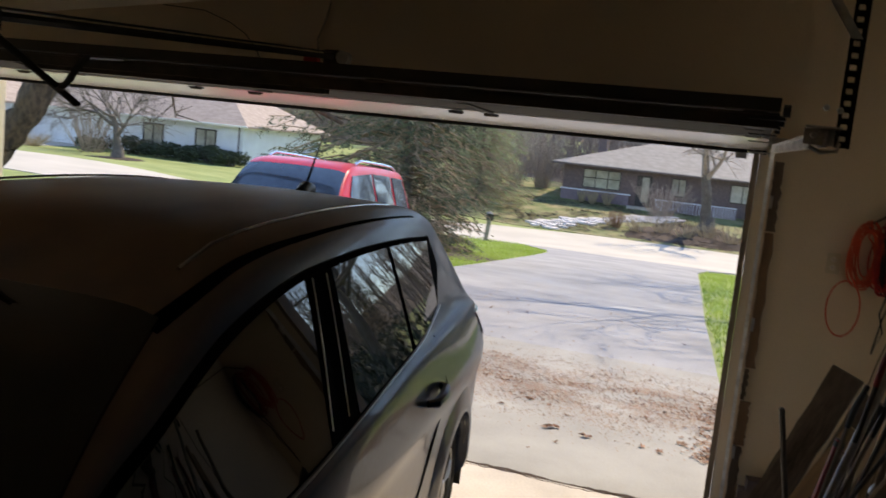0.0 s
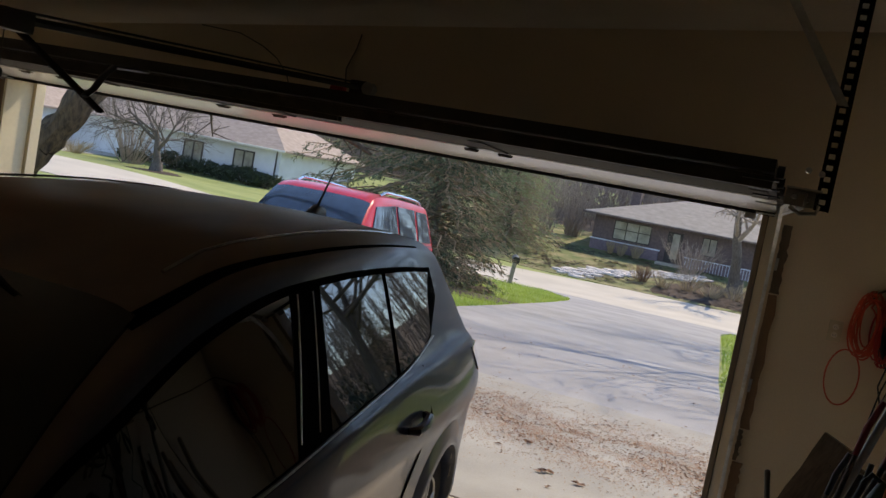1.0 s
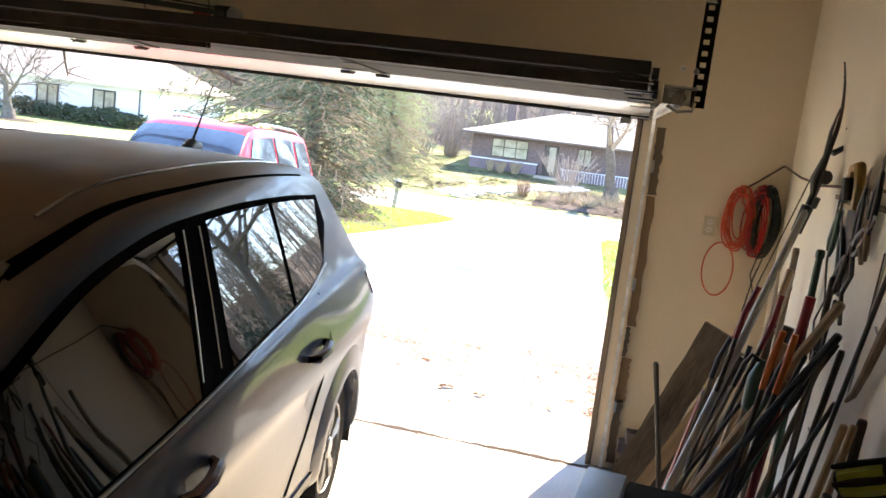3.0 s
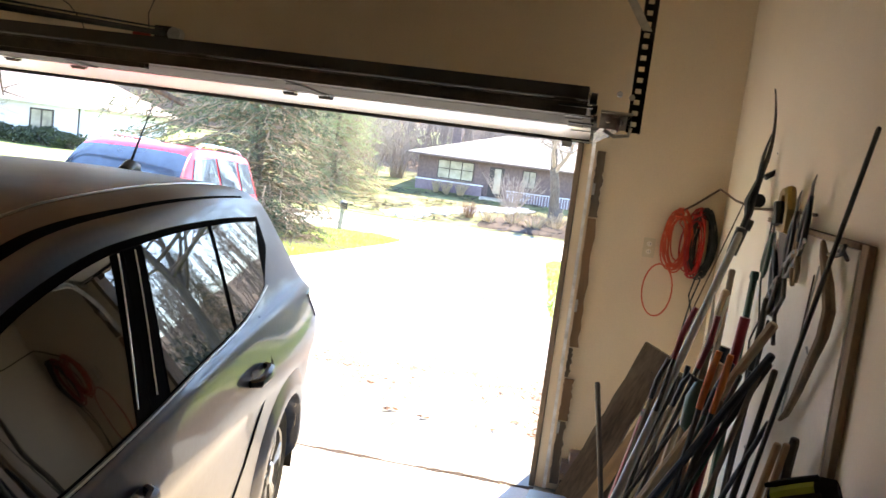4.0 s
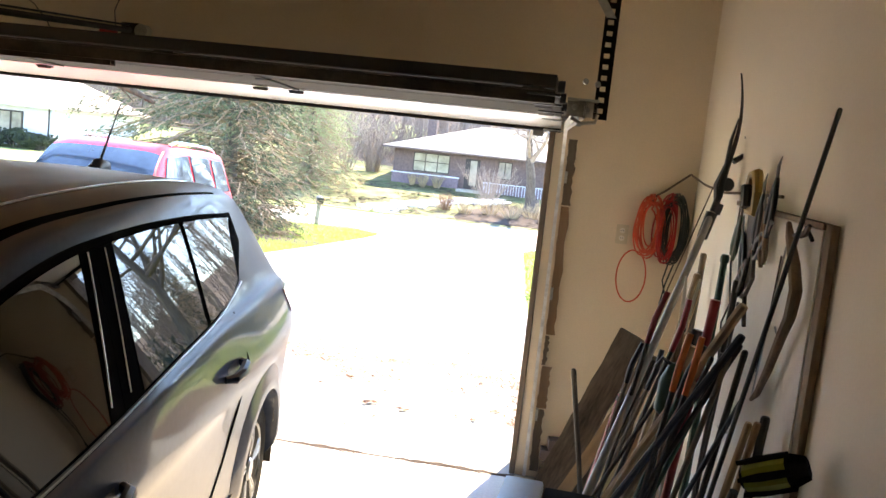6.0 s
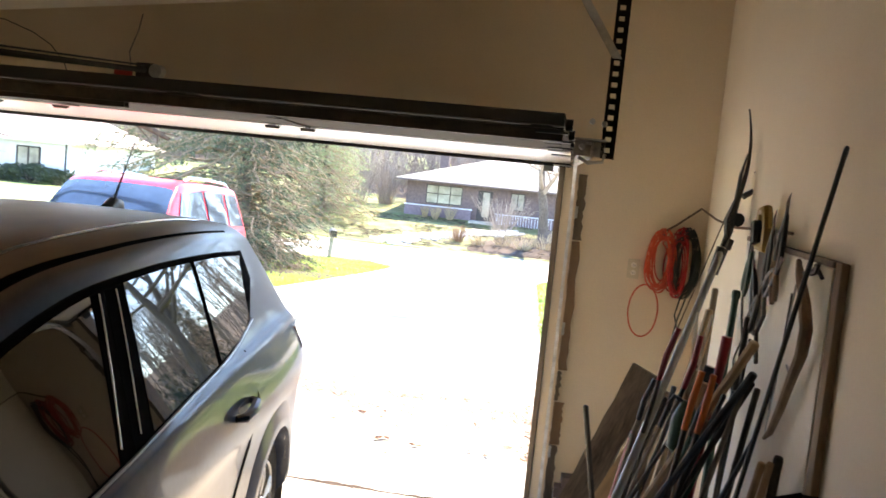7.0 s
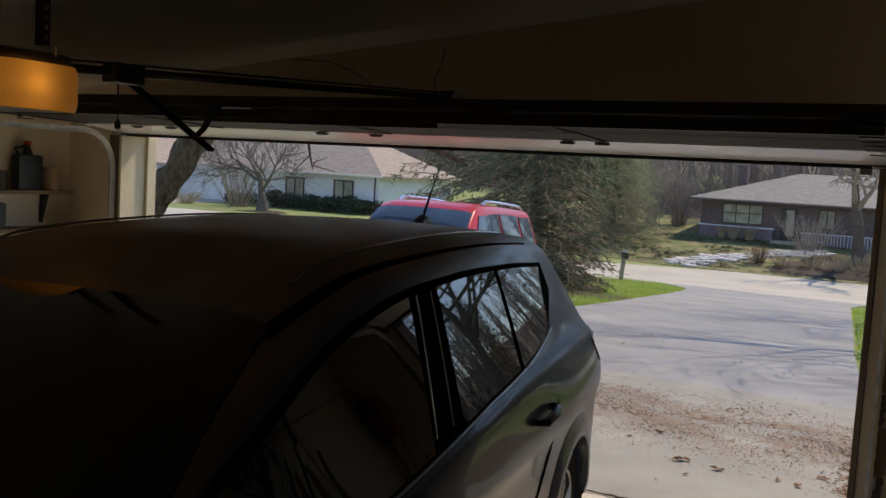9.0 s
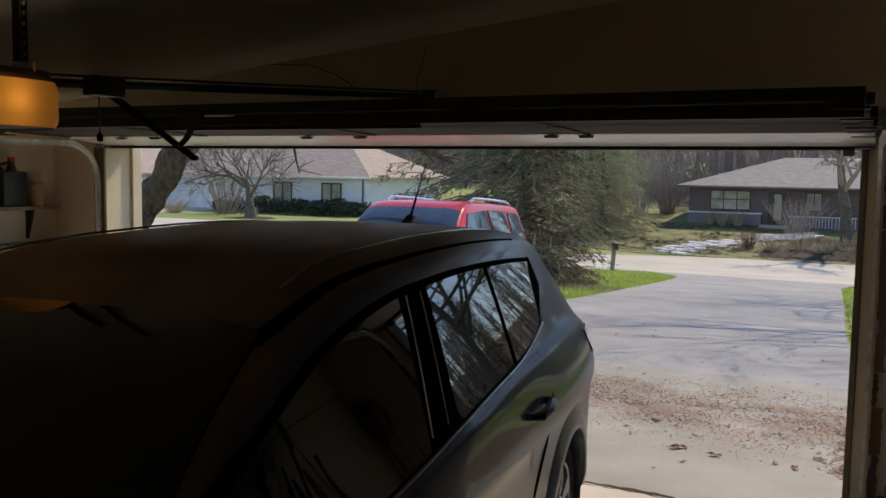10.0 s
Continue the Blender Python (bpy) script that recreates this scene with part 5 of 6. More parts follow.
spreading_tree((3.1, 14.9, ground_z(3.1, 14.9)), 9.0, 0.24, ((4.6, 206, 7.6, 0.085), (5.2, 203, 8.2, 0.075), (6.3, 190, 7.0, 0.06), (5.8, 20, 5.0, 0.07), (7.4, 215, 5.0, 0.05), (8.0, 80, 3.0, 0.04)), 5)
spreading_tree((4.2, 19.3, ground_z(4.2, 19.3)), 10.0, 0.26, ((5.6, 188, 8.6, 0.075), (6.8, 198, 8.0, 0.06), (7.8, 184, 7.4, 0.05), (6.0, 10, 5.0, 0.07), (8.8, 150, 4.0, 0.04)), 8)


# out of view, added so the car's flank mirrors something dark
clump("evergreen_shrub", "unseen dark hedge added to darken the car flank's reflection", (3.9, 6.0, ground_z(3.9, 6.0)), (3.4, 7.5, 2.0), 7000, 19, M_hedge, (0.10, 0.2))
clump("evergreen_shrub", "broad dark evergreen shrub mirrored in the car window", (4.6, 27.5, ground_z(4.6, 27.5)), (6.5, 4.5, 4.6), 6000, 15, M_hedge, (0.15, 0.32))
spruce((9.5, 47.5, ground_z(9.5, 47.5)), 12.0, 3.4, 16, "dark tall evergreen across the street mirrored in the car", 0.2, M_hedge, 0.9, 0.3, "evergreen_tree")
M_oldbark = mat("furrowed_bark", (0.022, 0.017, 0.013), 0.95, color2=(0.13, 0.092, 0.06), scale=5, fine=14, stretch=(3, 3, 0.8), bump=1.0)


def low_limb(tree):
    pts = [(-8.6, 5.0, 3.3, 0.11), (-7.3, 5.1, 2.9, 0.09), (-6.0, 5.0, 2.40, 0.065), (-5.45, 5.0, 2.22, 0.05), (-5.1, 5.0, 2.07, 0.025)]
    segs = [(Vector(a[:3]), Vector(b[:3]), a[3], b[3]) for a, b in zip(pts, pts[1:])]
    for a, b in (((-5.5, 5.0, 2.23), (-5.1, 5.1, 2.30)), ((-5.3, 5.0, 2.16), (-4.98, 5.0, 2.12)), ((-5.6, 5.0, 2.26), (-5.35, 4.95, 2.06)), ((-5.25, 5.0, 2.14), (-5.2, 4.9, 2.0))):
        segs.append((Vector(a), Vector(b), 0.018, 0.006))
    v, f = bars(segs, 8)
    raw(v, f, "low_limb", M_oldbark, tree, "broken low limb", True)


def roughen(tree, amount, cuts=5):
    """Knobs and ridges on a trunk."""
    for ob in tree.children:
        if ob.name.startswith("trunk"):
            bm = bmesh.new()
            bm.from_mesh(ob.data)
            bmesh.ops.subdivide_edges(bm, edges=bm.edges[:], cuts=cuts, use_grid_fill=True)
            bm.normal_update()
            for v in bm.verts:
                k = noise.noise(v.co * 2.6) + 0.6 * noise.noise(Vector((v.co.x * 9, v.co.y * 9, v.co.z * 4)))
                v.co += v.normal * amount * k
            bm.to_mesh(ob.data)
            bm.free()
    return tree


# big leaning tree past the far jamb, small tree before the white house, tree by the brick house
low_limb(roughen(bare_tree("leaning_tree", "thick dark rough trunk leaning over the yard", (-12.3, 5.0, ground_z(-12.3, 5.0)), (0.95, 0.0, 1.0), 5.6, 0.32, 5, 4, (3, 4), 0.14, 0.6, M_oldbark, M_oldbark), 0.11))
bare_tree("ornamental_tree", "small bare many-branched tree on the lawn", (-36.8, 39.0, ground_z(-36.8, 39.0)), (0.05, 0, 1), 2.7, 0.30, 12, 4, (5, 6), 0.4, 0.9, M_bark, M_bark)
bare_tree("yard_tree", "bare tree with pale trunk beside the brick house", (-2.2, 50.9, ground_z(-2.2, 50.9)), (0.08, 0, 1), 6.0, 0.38, 31, 4, (4, 5), 0.4, 0.6, M_bark, M_twig)
twiggy("bare_shrub", "bare multi-stemmed shrub beside the white house", (-41.5, 42.0, ground_z(-41.5, 42.0)), 2.4, 3.2, 60, 14, M_twig, 0.03)
for k, (x, w, h) in enumerate(((-44.0, 2.0, 0.9), (-40.2, 2.2, 1.2), (-37.9, 2.0, 1.1), (-35.9, 1.9, 1.15), (-33.9, 2.1, 1.2), (-32.3, 1.4, 1.05))):
    clump("yew_hedge", "dark clipped evergreen hedge below the windows", (x, 44.6, ground_z(x, 44.6)), (w, 1.4, h), 1500, 50 + k, M_hedge, (0.1, 0.2), "hedge", "hedges under the windows")
twiggy("dry_grass_clump", "pale dry ornamental grass clump", (-45.0, 40.5, ground_z(-45.0, 40.5)), 1.5, 0.9, 90, 16, M_dry, 0.015)

# beds in front of the brick house
for k, (x, y, sp, h) in enumerate(((-7.6, 48.5, 0.9, 0.9), (-6.0, 47.6, 1.0, 1.0), (-4.6, 48.2, 1.1, 1.1), (-3.2, 47.6, 1.2, 0.9), (-2.0, 48.4, 1.2, 1.0), (-0.6, 47.6, 1.2, 1.0), (-10.2, 55.6, 0.5, 1.0), (-9.2, 55.8, 0.6, 1.1), (-11.0, 55.9, 0.4, 0.9))):
    twiggy("dry_shrub", "dry brown perennial stems in the front bed", (x, y, ground_z(x, y)), sp, h, 46, 70 + k, M_dry, 0.014, "shrub", "dry shrubs in the bed")
twiggy("bare_shrub", "pale leafless shrub before the porch railing", (-5.3, 53.6, ground_z(-5.3, 53.6)), 2.3, 2.3, 90, 93, M_twig, 0.016)
twiggy("red_twig_shrub", "reddish bare shrub in the front bed", (-7.3, 48.0, ground_z(-7.3, 48.0)), 0.6, 1.1, 40, 91, M_leaf, 0.014)
for k, (x, y, h) in enumerate(((-16.5, 58.0, 4.5), (-18.5, 60.0, 5.5), (-15.0, 60.5, 5.0), (-20.5, 57.0, 4.0))):
    twiggy("thicket", "brown leafless thicket beside the brick house", (x, y, ground_z(x, y)), 1.7, h, 60, 100 + k, M_twig, 0.025, "shrub", "thicket")


def far_woods():
    rng = random.Random(77)
    segs = []
    for _ in range(430):
        x, y = rng.uniform(-95, 34), rng.uniform(70, 125)
        b = Vector((x, y, ground_z(x, y) - 0.3))
        h = rng.uniform(9, 17)
        top = b + Vector((rng.uniform(-1, 1), rng.uniform(-1, 1), h))
        r = rng.uniform(0.1, 0.28)
        segs.append((b, top, r, r * 0.3))
        for _ in range(rng.randint(12, 20)):
            u = rng.uniform(0.12, 1)
            p = b.lerp(top, u)
            d = Vector((rng.uniform(-1, 1), rng.uniform(-1, 1), rng.uniform(0.2, 1.2))).normalized()
            q = p + d * rng.uniform(1.2, 3.5) * (1.15 - u * 0.6)
            segs.append((p, q, 0.06, 0.025))
            for _ in range(5):
                s = p.lerp(q, rng.uniform(0.3, 1))
                segs.append((s, s + Vector((rng.uniform(-1, 1), rng.uniform(-1, 1), rng.uniform(0, 1))) * 1.1, 0.03, 0.012))
    for _ in range(7000):
        x, y = rng.uniform(-90, 2), rng.uniform(67, 82)
        b = Vector((x, y, ground_z(x, y) - 0.1))
        segs.append((b, b + Vector((rng.uniform(-2.6, 2.6), rng.uniform(-1, 1), rng.uniform(1.5, 5.5))), 0.028, 0.010))
    v, f = bars(segs, 3)
    return tagged(raw(v, f, "far_woods", M_haze), "leafless brown woods behind the houses", "woods", "", "stuff")


far_woods()


# ---- lawn, litter, stones ----
def grass_blades():
    rng = random.Random(4)
    verts, faces = [], []
    def blade(x, y, h, w):
        z = ground_z(x, y) - 0.055
        a = rng.uniform(0, math.pi)
        dx, dy = math.cos(a) * w, math.sin(a) * w
        j = len(verts)
        verts.extend(((x - dx, y - dy, z), (x + dx, y + dy, z), (x + rng.uniform(-1, 1) * h * 0.5, y + rng.uniform(-1, 1) * h * 0.5, z + h)))
        faces.append((j, j + 1, j + 2))
    for _ in range(26000):
        y = 10.6 + 21 * rng.random() ** 1.2
        x = drive_l(y) - 0.05 - rng.random() ** 1.3 * 11
        blade(x, y, rng.uniform(0.06, 0.13), 0.012)
    for _ in range(9000):
        y = 4 + 26 * rng.random()
        x = drive_r(y) + 0.05 + rng.random() * 2.5
        blade(x, y, rng.uniform(0.06, 0.13), 0.012)
    return tagged(raw(verts, faces, "lawn_grass", M_grassblade), "short bright green spring grass", "grass", "", "stuff")


grass_blades()


def leaf_mesh(rng, size):
    """One curled lobed leaf."""
    pts = []
    n = 10
    for i in range(n):
        a = 2 * math.pi * i / n
        r = size * (0.55 + 0.45 * (i % 2)) * (1.25 if i in (0, 5) else 1)
        pts.append(Vector((r * math.cos(a), r * 0.7 * math.sin(a), size * rng.uniform(0.05, 0.5))))
    return [Vector((0, 0, 0.006))] + pts, [(0, 1 + i, 1 + (i + 1) % n) for i in range(n)]


def litter():
    rng = random.Random(8)
    verts, faces = [], []
    def drop(x, y, size):
        v, f = leaf_mesh(rng, size)
        m = Matrix.Translation((x, y, ground_z(x, y) + 0.004)) @ Matrix.Rotation(rng.uniform(0, 6.28), 4, "Z")
        j = len(verts)
        verts.extend(tuple(m @ q) for q in v)
        faces.extend(tuple(j + i for i in t) for t in f)
    for _ in range(10000):
        x, y = rng.uniform(-3.8, 0.1), rng.gauss(2.45, 0.52) + 0.12 * math.sin(3 * rng.random())
        if 1.0 < y < 4.3 and rng.random() < 0.45 + 1.1 * noise.noise(Vector((x * 2.2, y * 3.5, 0))):
            drop(x, y, rng.uniform(0.004, 0.011))
    for _ in range(60000):
        x, y = rng.uniform(-4.0, 0.12), rng.gauss(2.5, 0.58)
        if 0.7 < y < 4.6 and rng.random() < 0.5 + 1.0 * noise.noise(Vector((x * 1.6, y * 4.0, 3))):
            a, r, z = rng.uniform(0, 6.28), rng.uniform(0.004, 0.011), ground_z(x, y) + 0.004
            j = len(verts)
            verts.extend((x + r * math.cos(a + k), y + r * math.sin(a + k), z + 0.003 * rng.random()) for k in (0, 2.1, 4.0))
            faces.append((j, j + 1, j + 2))
    for _ in range(1500):
        drop(0.12 + rng.gauss(0, 0.13), rng.uniform(0.9, 2.9), rng.uniform(0.014, 0.036))
    for _ in range(120):
        drop(rng.uniform(-4.5, 0.0), rng.uniform(0.2, 8), rng.uniform(0.012, 0.03))
    return tagged(raw(verts, faces, "leaf_litter", M_leaf), "brown crumbled leaf litter on the apron", "leaf litter", "", "stuff")


litter()


def yard_litter():
    """Winter debris on the lawn before the brick house."""
    rng = random.Random(29)
    verts, faces = [], []
    for _ in range(7000):
        x, y = rng.uniform(-19, 6), rng.uniform(45.0, 57.0)
        if rng.random() < 0.45 + 1.2 * noise.noise(Vector((x * 0.35, y * 0.5, 1))):
            a, r, z = rng.uniform(0, 6.28), rng.uniform(0.05, 0.16), ground_z(x, y) + 0.01
            j = len(verts)
            verts.extend((x + r * math.cos(a + k) * 1.6, y + r * math.sin(a + k), z + 0.05 * rng.random()) for k in (0, 2.1, 4.0))
            faces.append((j, j + 1, j + 2))
    return tagged(raw(verts, faces, "lawn_debris", M_mulch), "dark leaf debris scattered on the far lawn", "leaf litter", "", "stuff")


yard_litter()


def single_leaves():
    rng = random.Random(11)
    for k, (x, y, size) in enumerate(((-1.25, 1.03, 0.055), (-1.20, 1.08, 0.05), (-0.29, 1.32, 0.05), (-0.95, 1.0, 0.055), (-1.55, 1.75, 0.045), (-1.38, 1.70, 0.035), (-1.72, 1.45, 0.035),
                                   (-1.12, 0.72, 0.03), (-0.55, 1.05, 0.04), (-0.42, 1.0, 0.045), (-0.08, 1.1, 0.05), (-2.0, 0.9, 0.04))):
        v, f = leaf_mesh(rng, size)
        ob = raw([tuple(q) for q in v], f, "fallen_leaf", M_leaf)
        tagged(ob, "curled brown dead leaf on the concrete", "leaf", "leaves on the apron")
        ob.matrix_basis = Matrix.Translation((x, y, ground_z(x, y) + 0.003)) @ Matrix.Rotation(rng.uniform(0, 6.28), 4, "Z")


single_leaves()


def stone_path():
    """Irregular pale stones leading to the brick house."""
    M_stone = mat("pale_flagstone", (0.62, 0.58, 0.55), 0.8, scale=1.5, fine=14, var=0.15, bump=0.25, each=0.12)
    rng = random.Random(17)
    p = tagged(new("pavement_path"), "pale broken flagstone path to the brick house", "path", "", "structure")
    for k in range(150):
        u = k / 149
        cx, cy = -11.6 + 7.4 * u + rng.uniform(-0.9, 0.9) * (1 - 0.3 * u), 45.5 + 8.4 * u ** 0.8 + rng.uniform(-0.9, 0.9)
        n, r = 7, rng.uniform(0.25, 0.55)
        ring = [(r * rng.uniform(0.7, 1.1) * math.cos(2 * math.pi * i / n), r * rng.uniform(0.7, 1.1) * math.sin(2 * math.pi * i / n)) for i in range(n)]
        verts = [(x, y, 0.05 + 0.02 * rng.random()) for x, y in ring] + [(x * 1.05, y * 1.05, -0.25) for x, y in ring]
        faces = [tuple(range(n))] + [(i, n + i, n + (i + 1) % n, (i + 1) % n) for i in range(n)]
        ob = raw(verts, faces, "flagstone", M_stone, p)
        ob.matrix_basis = pose(cx, cy, ground_z(cx, cy))


stone_path()


def mailbox():
    z = ground_z(-10.35, 30.5)
    mb = thing("mailbox", "black mailbox on a leaning wooden post", "mailbox", pose(-10.35, 30.5, z, 3, 4, 20) @ Matrix.Diagonal((1.5, 1.5, 1.2, 1)))
    part("post", box((-0.06, -0.06, -0.3), (0.06, 0.06, 0.78), 0.01), M_ashgrey, mb, "weathered grey wooden post")
    def shell_fn(u, v):
        a = math.pi * u
        return (0.10 * math.cos(a), -0.26 + 0.52 * v, 0.88 + 0.12 * math.sin(a))
    bm = sheet(shell_fn, 12, 1, None, (0, 0, -0.004))
    box((-0.10, -0.26, 0.77), (0.10, 0.26, 0.885), 0.006, bm)
    box((-0.095, -0.265, 0.78), (0.095, -0.255, 0.985), 0, bm)
    part("box", bm, M_black, mb, "black metal box with rounded top")
    part("flag", box((0.105, -0.1, 0.85), (0.112, -0.06, 1.02), 0.002), M_redplastic, mb, "red flag")
    return mb


M_ashgrey = mat("grey_post_wood", (0.34, 0.30, 0.26), 0.85, scale=3, fine=25, stretch=(5, 5, 0.6), var=0.25, bump=0.2)
mailbox()


def mulch_ring(x, y, r, seed):
    rng = random.Random(seed)
    def fn(u, v):
        a = 2 * math.pi * u
        rr = r * v * (1 + 0.12 * math.sin(3 * a + seed) + 0.06 * math.sin(7 * a))
        px, py = x + rr * math.cos(a), y + rr * math.sin(a)
        return (px, py, ground_z(px, py) + 0.02 - 0.05 * v * v)
    return structure("ground_bed", sheet(fn, 40, 8, None, (0, 0, -0.05)), M_mulch, "brown needle and mulch bed", True)


mulch_ring(-8.4, 16.8, 2.3, 1)
mulch_ring(-36.8, 39.0, 1.6, 2)
mulch_ring(-3.0, 48.2, 4.6, 3)


# ---- tools along the side wall ----
M_alu = mat("aluminium_pole", (0.36, 0.34, 0.31), 0.45, 0.5, scale=10, fine=60, var=0.15, bump=0.03)
M_red = mat("red_enamel", (0.24, 0.014, 0.018), 0.4, scale=9, fine=60, var=0.2, bump=0.03)
M_orange = mat("orange_grip", (0.62, 0.16, 0.03), 0.55, scale=9, fine=60, var=0.15, bump=0.05)
M_green = mat("dark_green_paint", (0.025, 0.07, 0.04), 0.45, scale=9, fine=60, var=0.25, bump=0.05)
M_lime = mat("lime_plastic", (0.24, 0.28, 0.03), 0.4, scale=9, fine=60, var=0.12, bump=0.03)
M_yellow = mat("yellow_plastic", (0.34, 0.22, 0.05), 0.45, scale=9, fine=60, var=0.15, bump=0.03)
M_blue = mat("pale_blue_plastic", (0.40, 0.58, 0.78), 0.4, scale=5, fine=50, var=0.1, bump=0.03)
M_oldplank = mat("old_barn_plank", (0.06, 0.042, 0.028), 0.85, color2=(0.21, 0.16, 0.115), scale=2.2, fine=18, stretch=(5, 5, 1), bump=0.35)
M_panel = mat("whitewashed_board", (0.80, 0.74, 0.63), 0.6, scale=1.6, fine=40, var=0.08, bump=0.06)
M_cordorange = mat("orange_cord", (0.62, 0.085, 0.03), 0.5, scale=9, fine=60, var=0.15, bump=0.0)
M_cordblack = mat("dark_green_cord", (0.02, 0.028, 0.024), 0.55, scale=9, fine=60, var=0.2, bump=0.0)
M_rope = mat("brown_twine", (0.11, 0.07, 0.04), 0.8, scale=20, fine=200, var=0.3, bump=0.2)


def lean(top, foot, name, label, category, group=""):
    """An empty at the foot whose z axis runs up to the top, and the length between them."""
    a, b = Vector(foot), Vector(top)
    d = b - a
    m = Matrix.Translation(a) @ d.to_track_quat("Z", "X").to_matrix().to_4x4()
    return thing(name, label, category, m, group), d.length


def handle_bar(t, length, material, r=0.016, name="handle", z0=0.0, label=""):
    n = 8
    pts = [(0.004 * math.sin(5 * i / n), 0.004 * math.cos(4 * i / n), z0 + (length - z0) * i / n) for i in range(n + 1)]
    return part(name, tube(pts, [r * (1.12 if i in (0, n) else 0.95 + 0.08 * math.sin(i)) for i in range(n + 1)], 10), material, t, label)


def d_grip(t, length, material):
    pts = [(0, 0, length - 0.02), (0.032, 0, length + 0.02), (0.038, 0, length + 0.06), (0, 0, length + 0.08), (-0.038, 0, length + 0.06), (-0.032, 0, length + 0.02)]
    return part("grip", tube(pts, 0.010, 8, None, 1, True), material, t, "D-shaped grip")


def shovel(top, foot, label, wood=None, blade=None, grip=None):
    t, L = lean(top, foot, "shovel", label, "shovel", "long handled tools")
    handle_bar(t, L, wood or M_ash, 0.017, z0=0.28)
    def fn(u, v):
        x = (u - 0.5) * 0.22 * (1 - 0.55 * max(0, 0.35 - v) / 0.35)
        return (x, 0.9 * x * x * 2 - 0.03 * v, 0.30 * v)
    bm = sheet(fn, 10, 8, None, (0, 0.004, 0))
    tube([(0, -0.02, 0.24), (0, -0.005, 0.42)], [0.026, 0.02], 10, bm)
    part("blade", bm, blade or M_iron, t, "worn steel blade")
    if grip:
        d_grip(t, L, grip)
    return t


def pruner():
    t, L = lean((0.705, -1.29, 1.80), (0.24, -1.44, 0.01), "pole_pruner", "aluminium pole pruner with dark saw head against the wall", "pruner", "long handled tools")
    foot = t.matrix_basis.inverted() @ Vector((0.04, -2.30, 0.02))
    part("pole", tube([foot.lerp(Vector((0, 0, L - 0.02)), k / 6) for k in range(7)], [0.020, 0.018, 0.018, 0.017, 0.017, 0.016, 0.016], 10), M_alu, t, "dull aluminium pole")
    hb = tube([(0, 0, L - 0.08), (0.0, 0.0, L + 0.06), (0.012, 0, L + 0.16), (0.02, 0, L + 0.28)], [0.013, 0.016, 0.012, 0.008], 8)
    box((-0.035, -0.010, L - 0.02), (0.0, 0.010, L + 0.03), 0.005, hb)
    tube([(0.0, 0, L + 0.22), (-0.045, 0, L + 0.27), (-0.05, 0, L + 0.31), (-0.01, 0, L + 0.34)], [0.014, 0.012, 0.01, 0.005], 6, hb)
    lathe([(0.012, -0.010), (0.030, -0.008), (0.024, 0.0), (0.030, 0.008), (0.012, 0.010)], 14, "y", hb, (-0.022, -0.012, L + 0.12))
    tube([(0.004, 0.0, L + 0.03), (0.03, -0.006, L + 0.10), (0.022, -0.006, L + 0.20), (0.045, 0, L + 0.30), (0.052, 0, L + 0.40)], [0.014, 0.017, 0.013, 0.012, 0.004], 8, hb, 0.5)
    tube([(0, 0, L - 0.14), (0, 0, L - 0.02)], [0.023, 0.026], 10, hb)
    part("head", hb, M_black, t, "dark pruning head with pulley")
    n = 14
    bl = bmesh.new()
    rows = []
    for i in range(n + 1):
        u = i / n
        c = Vector((0.02 + 0.10 * u * u, 0, L + 0.24 + 0.34 * u))
        w = 0.011 * (1 - 0.7 * u)
        rows.append([bl.verts.new(c + Vector((-w, 0.002, 0))), bl.verts.new(c + Vector((w, 0.002, 0))), bl.verts.new(c + Vector((w, -0.002, 0))), bl.verts.new(c + Vector((-w, -0.002, 0)))])
    for a, b in zip(rows, rows[1:]):
        for k in range(4):
            bl.faces.new((a[k], a[(k + 1) % 4], b[(k + 1) % 4], b[k]))
    part("saw_blade", bl, M_iron, t, "long curved saw blade")
    part("pull_cord", tube([(0.03, -0.02, L + 0.1), (0.05, -0.03, L * 0.7), (0.03, -0.03, L * 0.4)], 0.003, 5), M_rope, t)
    return t


def stick(top, foot, r, material, label, name="steel_rod", category="rod", r1=None):
    t, L = lean(top, foot, name, label, category, "long handled tools")
    part("shaft", tube([(0, 0, 0), (0.003, 0, L * 0.5), (0, 0, L)], [r, r, r1 or r], 8), material, t)
    part("end_cap", lathe([(r * 1.04, L - 0.03), (r * 1.06, L - 0.008), (r * 0.8, L + 0.004), (0.001, L + 0.006)], 8), M_iron if material in (M_galv, M_red) else material, t)
    return t


def lopper(top, foot, colour, label, grip=None, spread=0.10):
    """Long-handled loppers stood on their jaws, with two grips uppermost."""
    t, L = lean(top, foot, "lopper", label, "loppers", "cutting tools")
    for s in (-1, 1):
        part("handle", tube([(0, 0, 0.2), (s * spread * 0.5, 0, L * 0.5), (s * spread, 0, L * 0.87)], [0.010, 0.010, 0.010], 8), colour, t, "enamelled handle")
        part("grip", tube([(s * spread, 0, L * 0.85), (s * spread * 1.1, 0, L * 0.92), (s * spread * 0.9, 0, L)], [0.011, 0.013, 0.011], 10), grip or M_black, t, "rubber grip")
    jb = tube([(0.0, 0, 0.22), (0.03, 0, 0.12), (0.02, 0, 0.0)], [0.022, 0.024, 0.004], 6, None, 0.35)
    tube([(0.0, 0.012, 0.22), (-0.035, 0.012, 0.12), (-0.005, 0.012, 0.02)], [0.022, 0.02, 0.004], 6, jb, 0.35)
    part("jaws", jb, M_galv, t, "steel jaws")
    return t


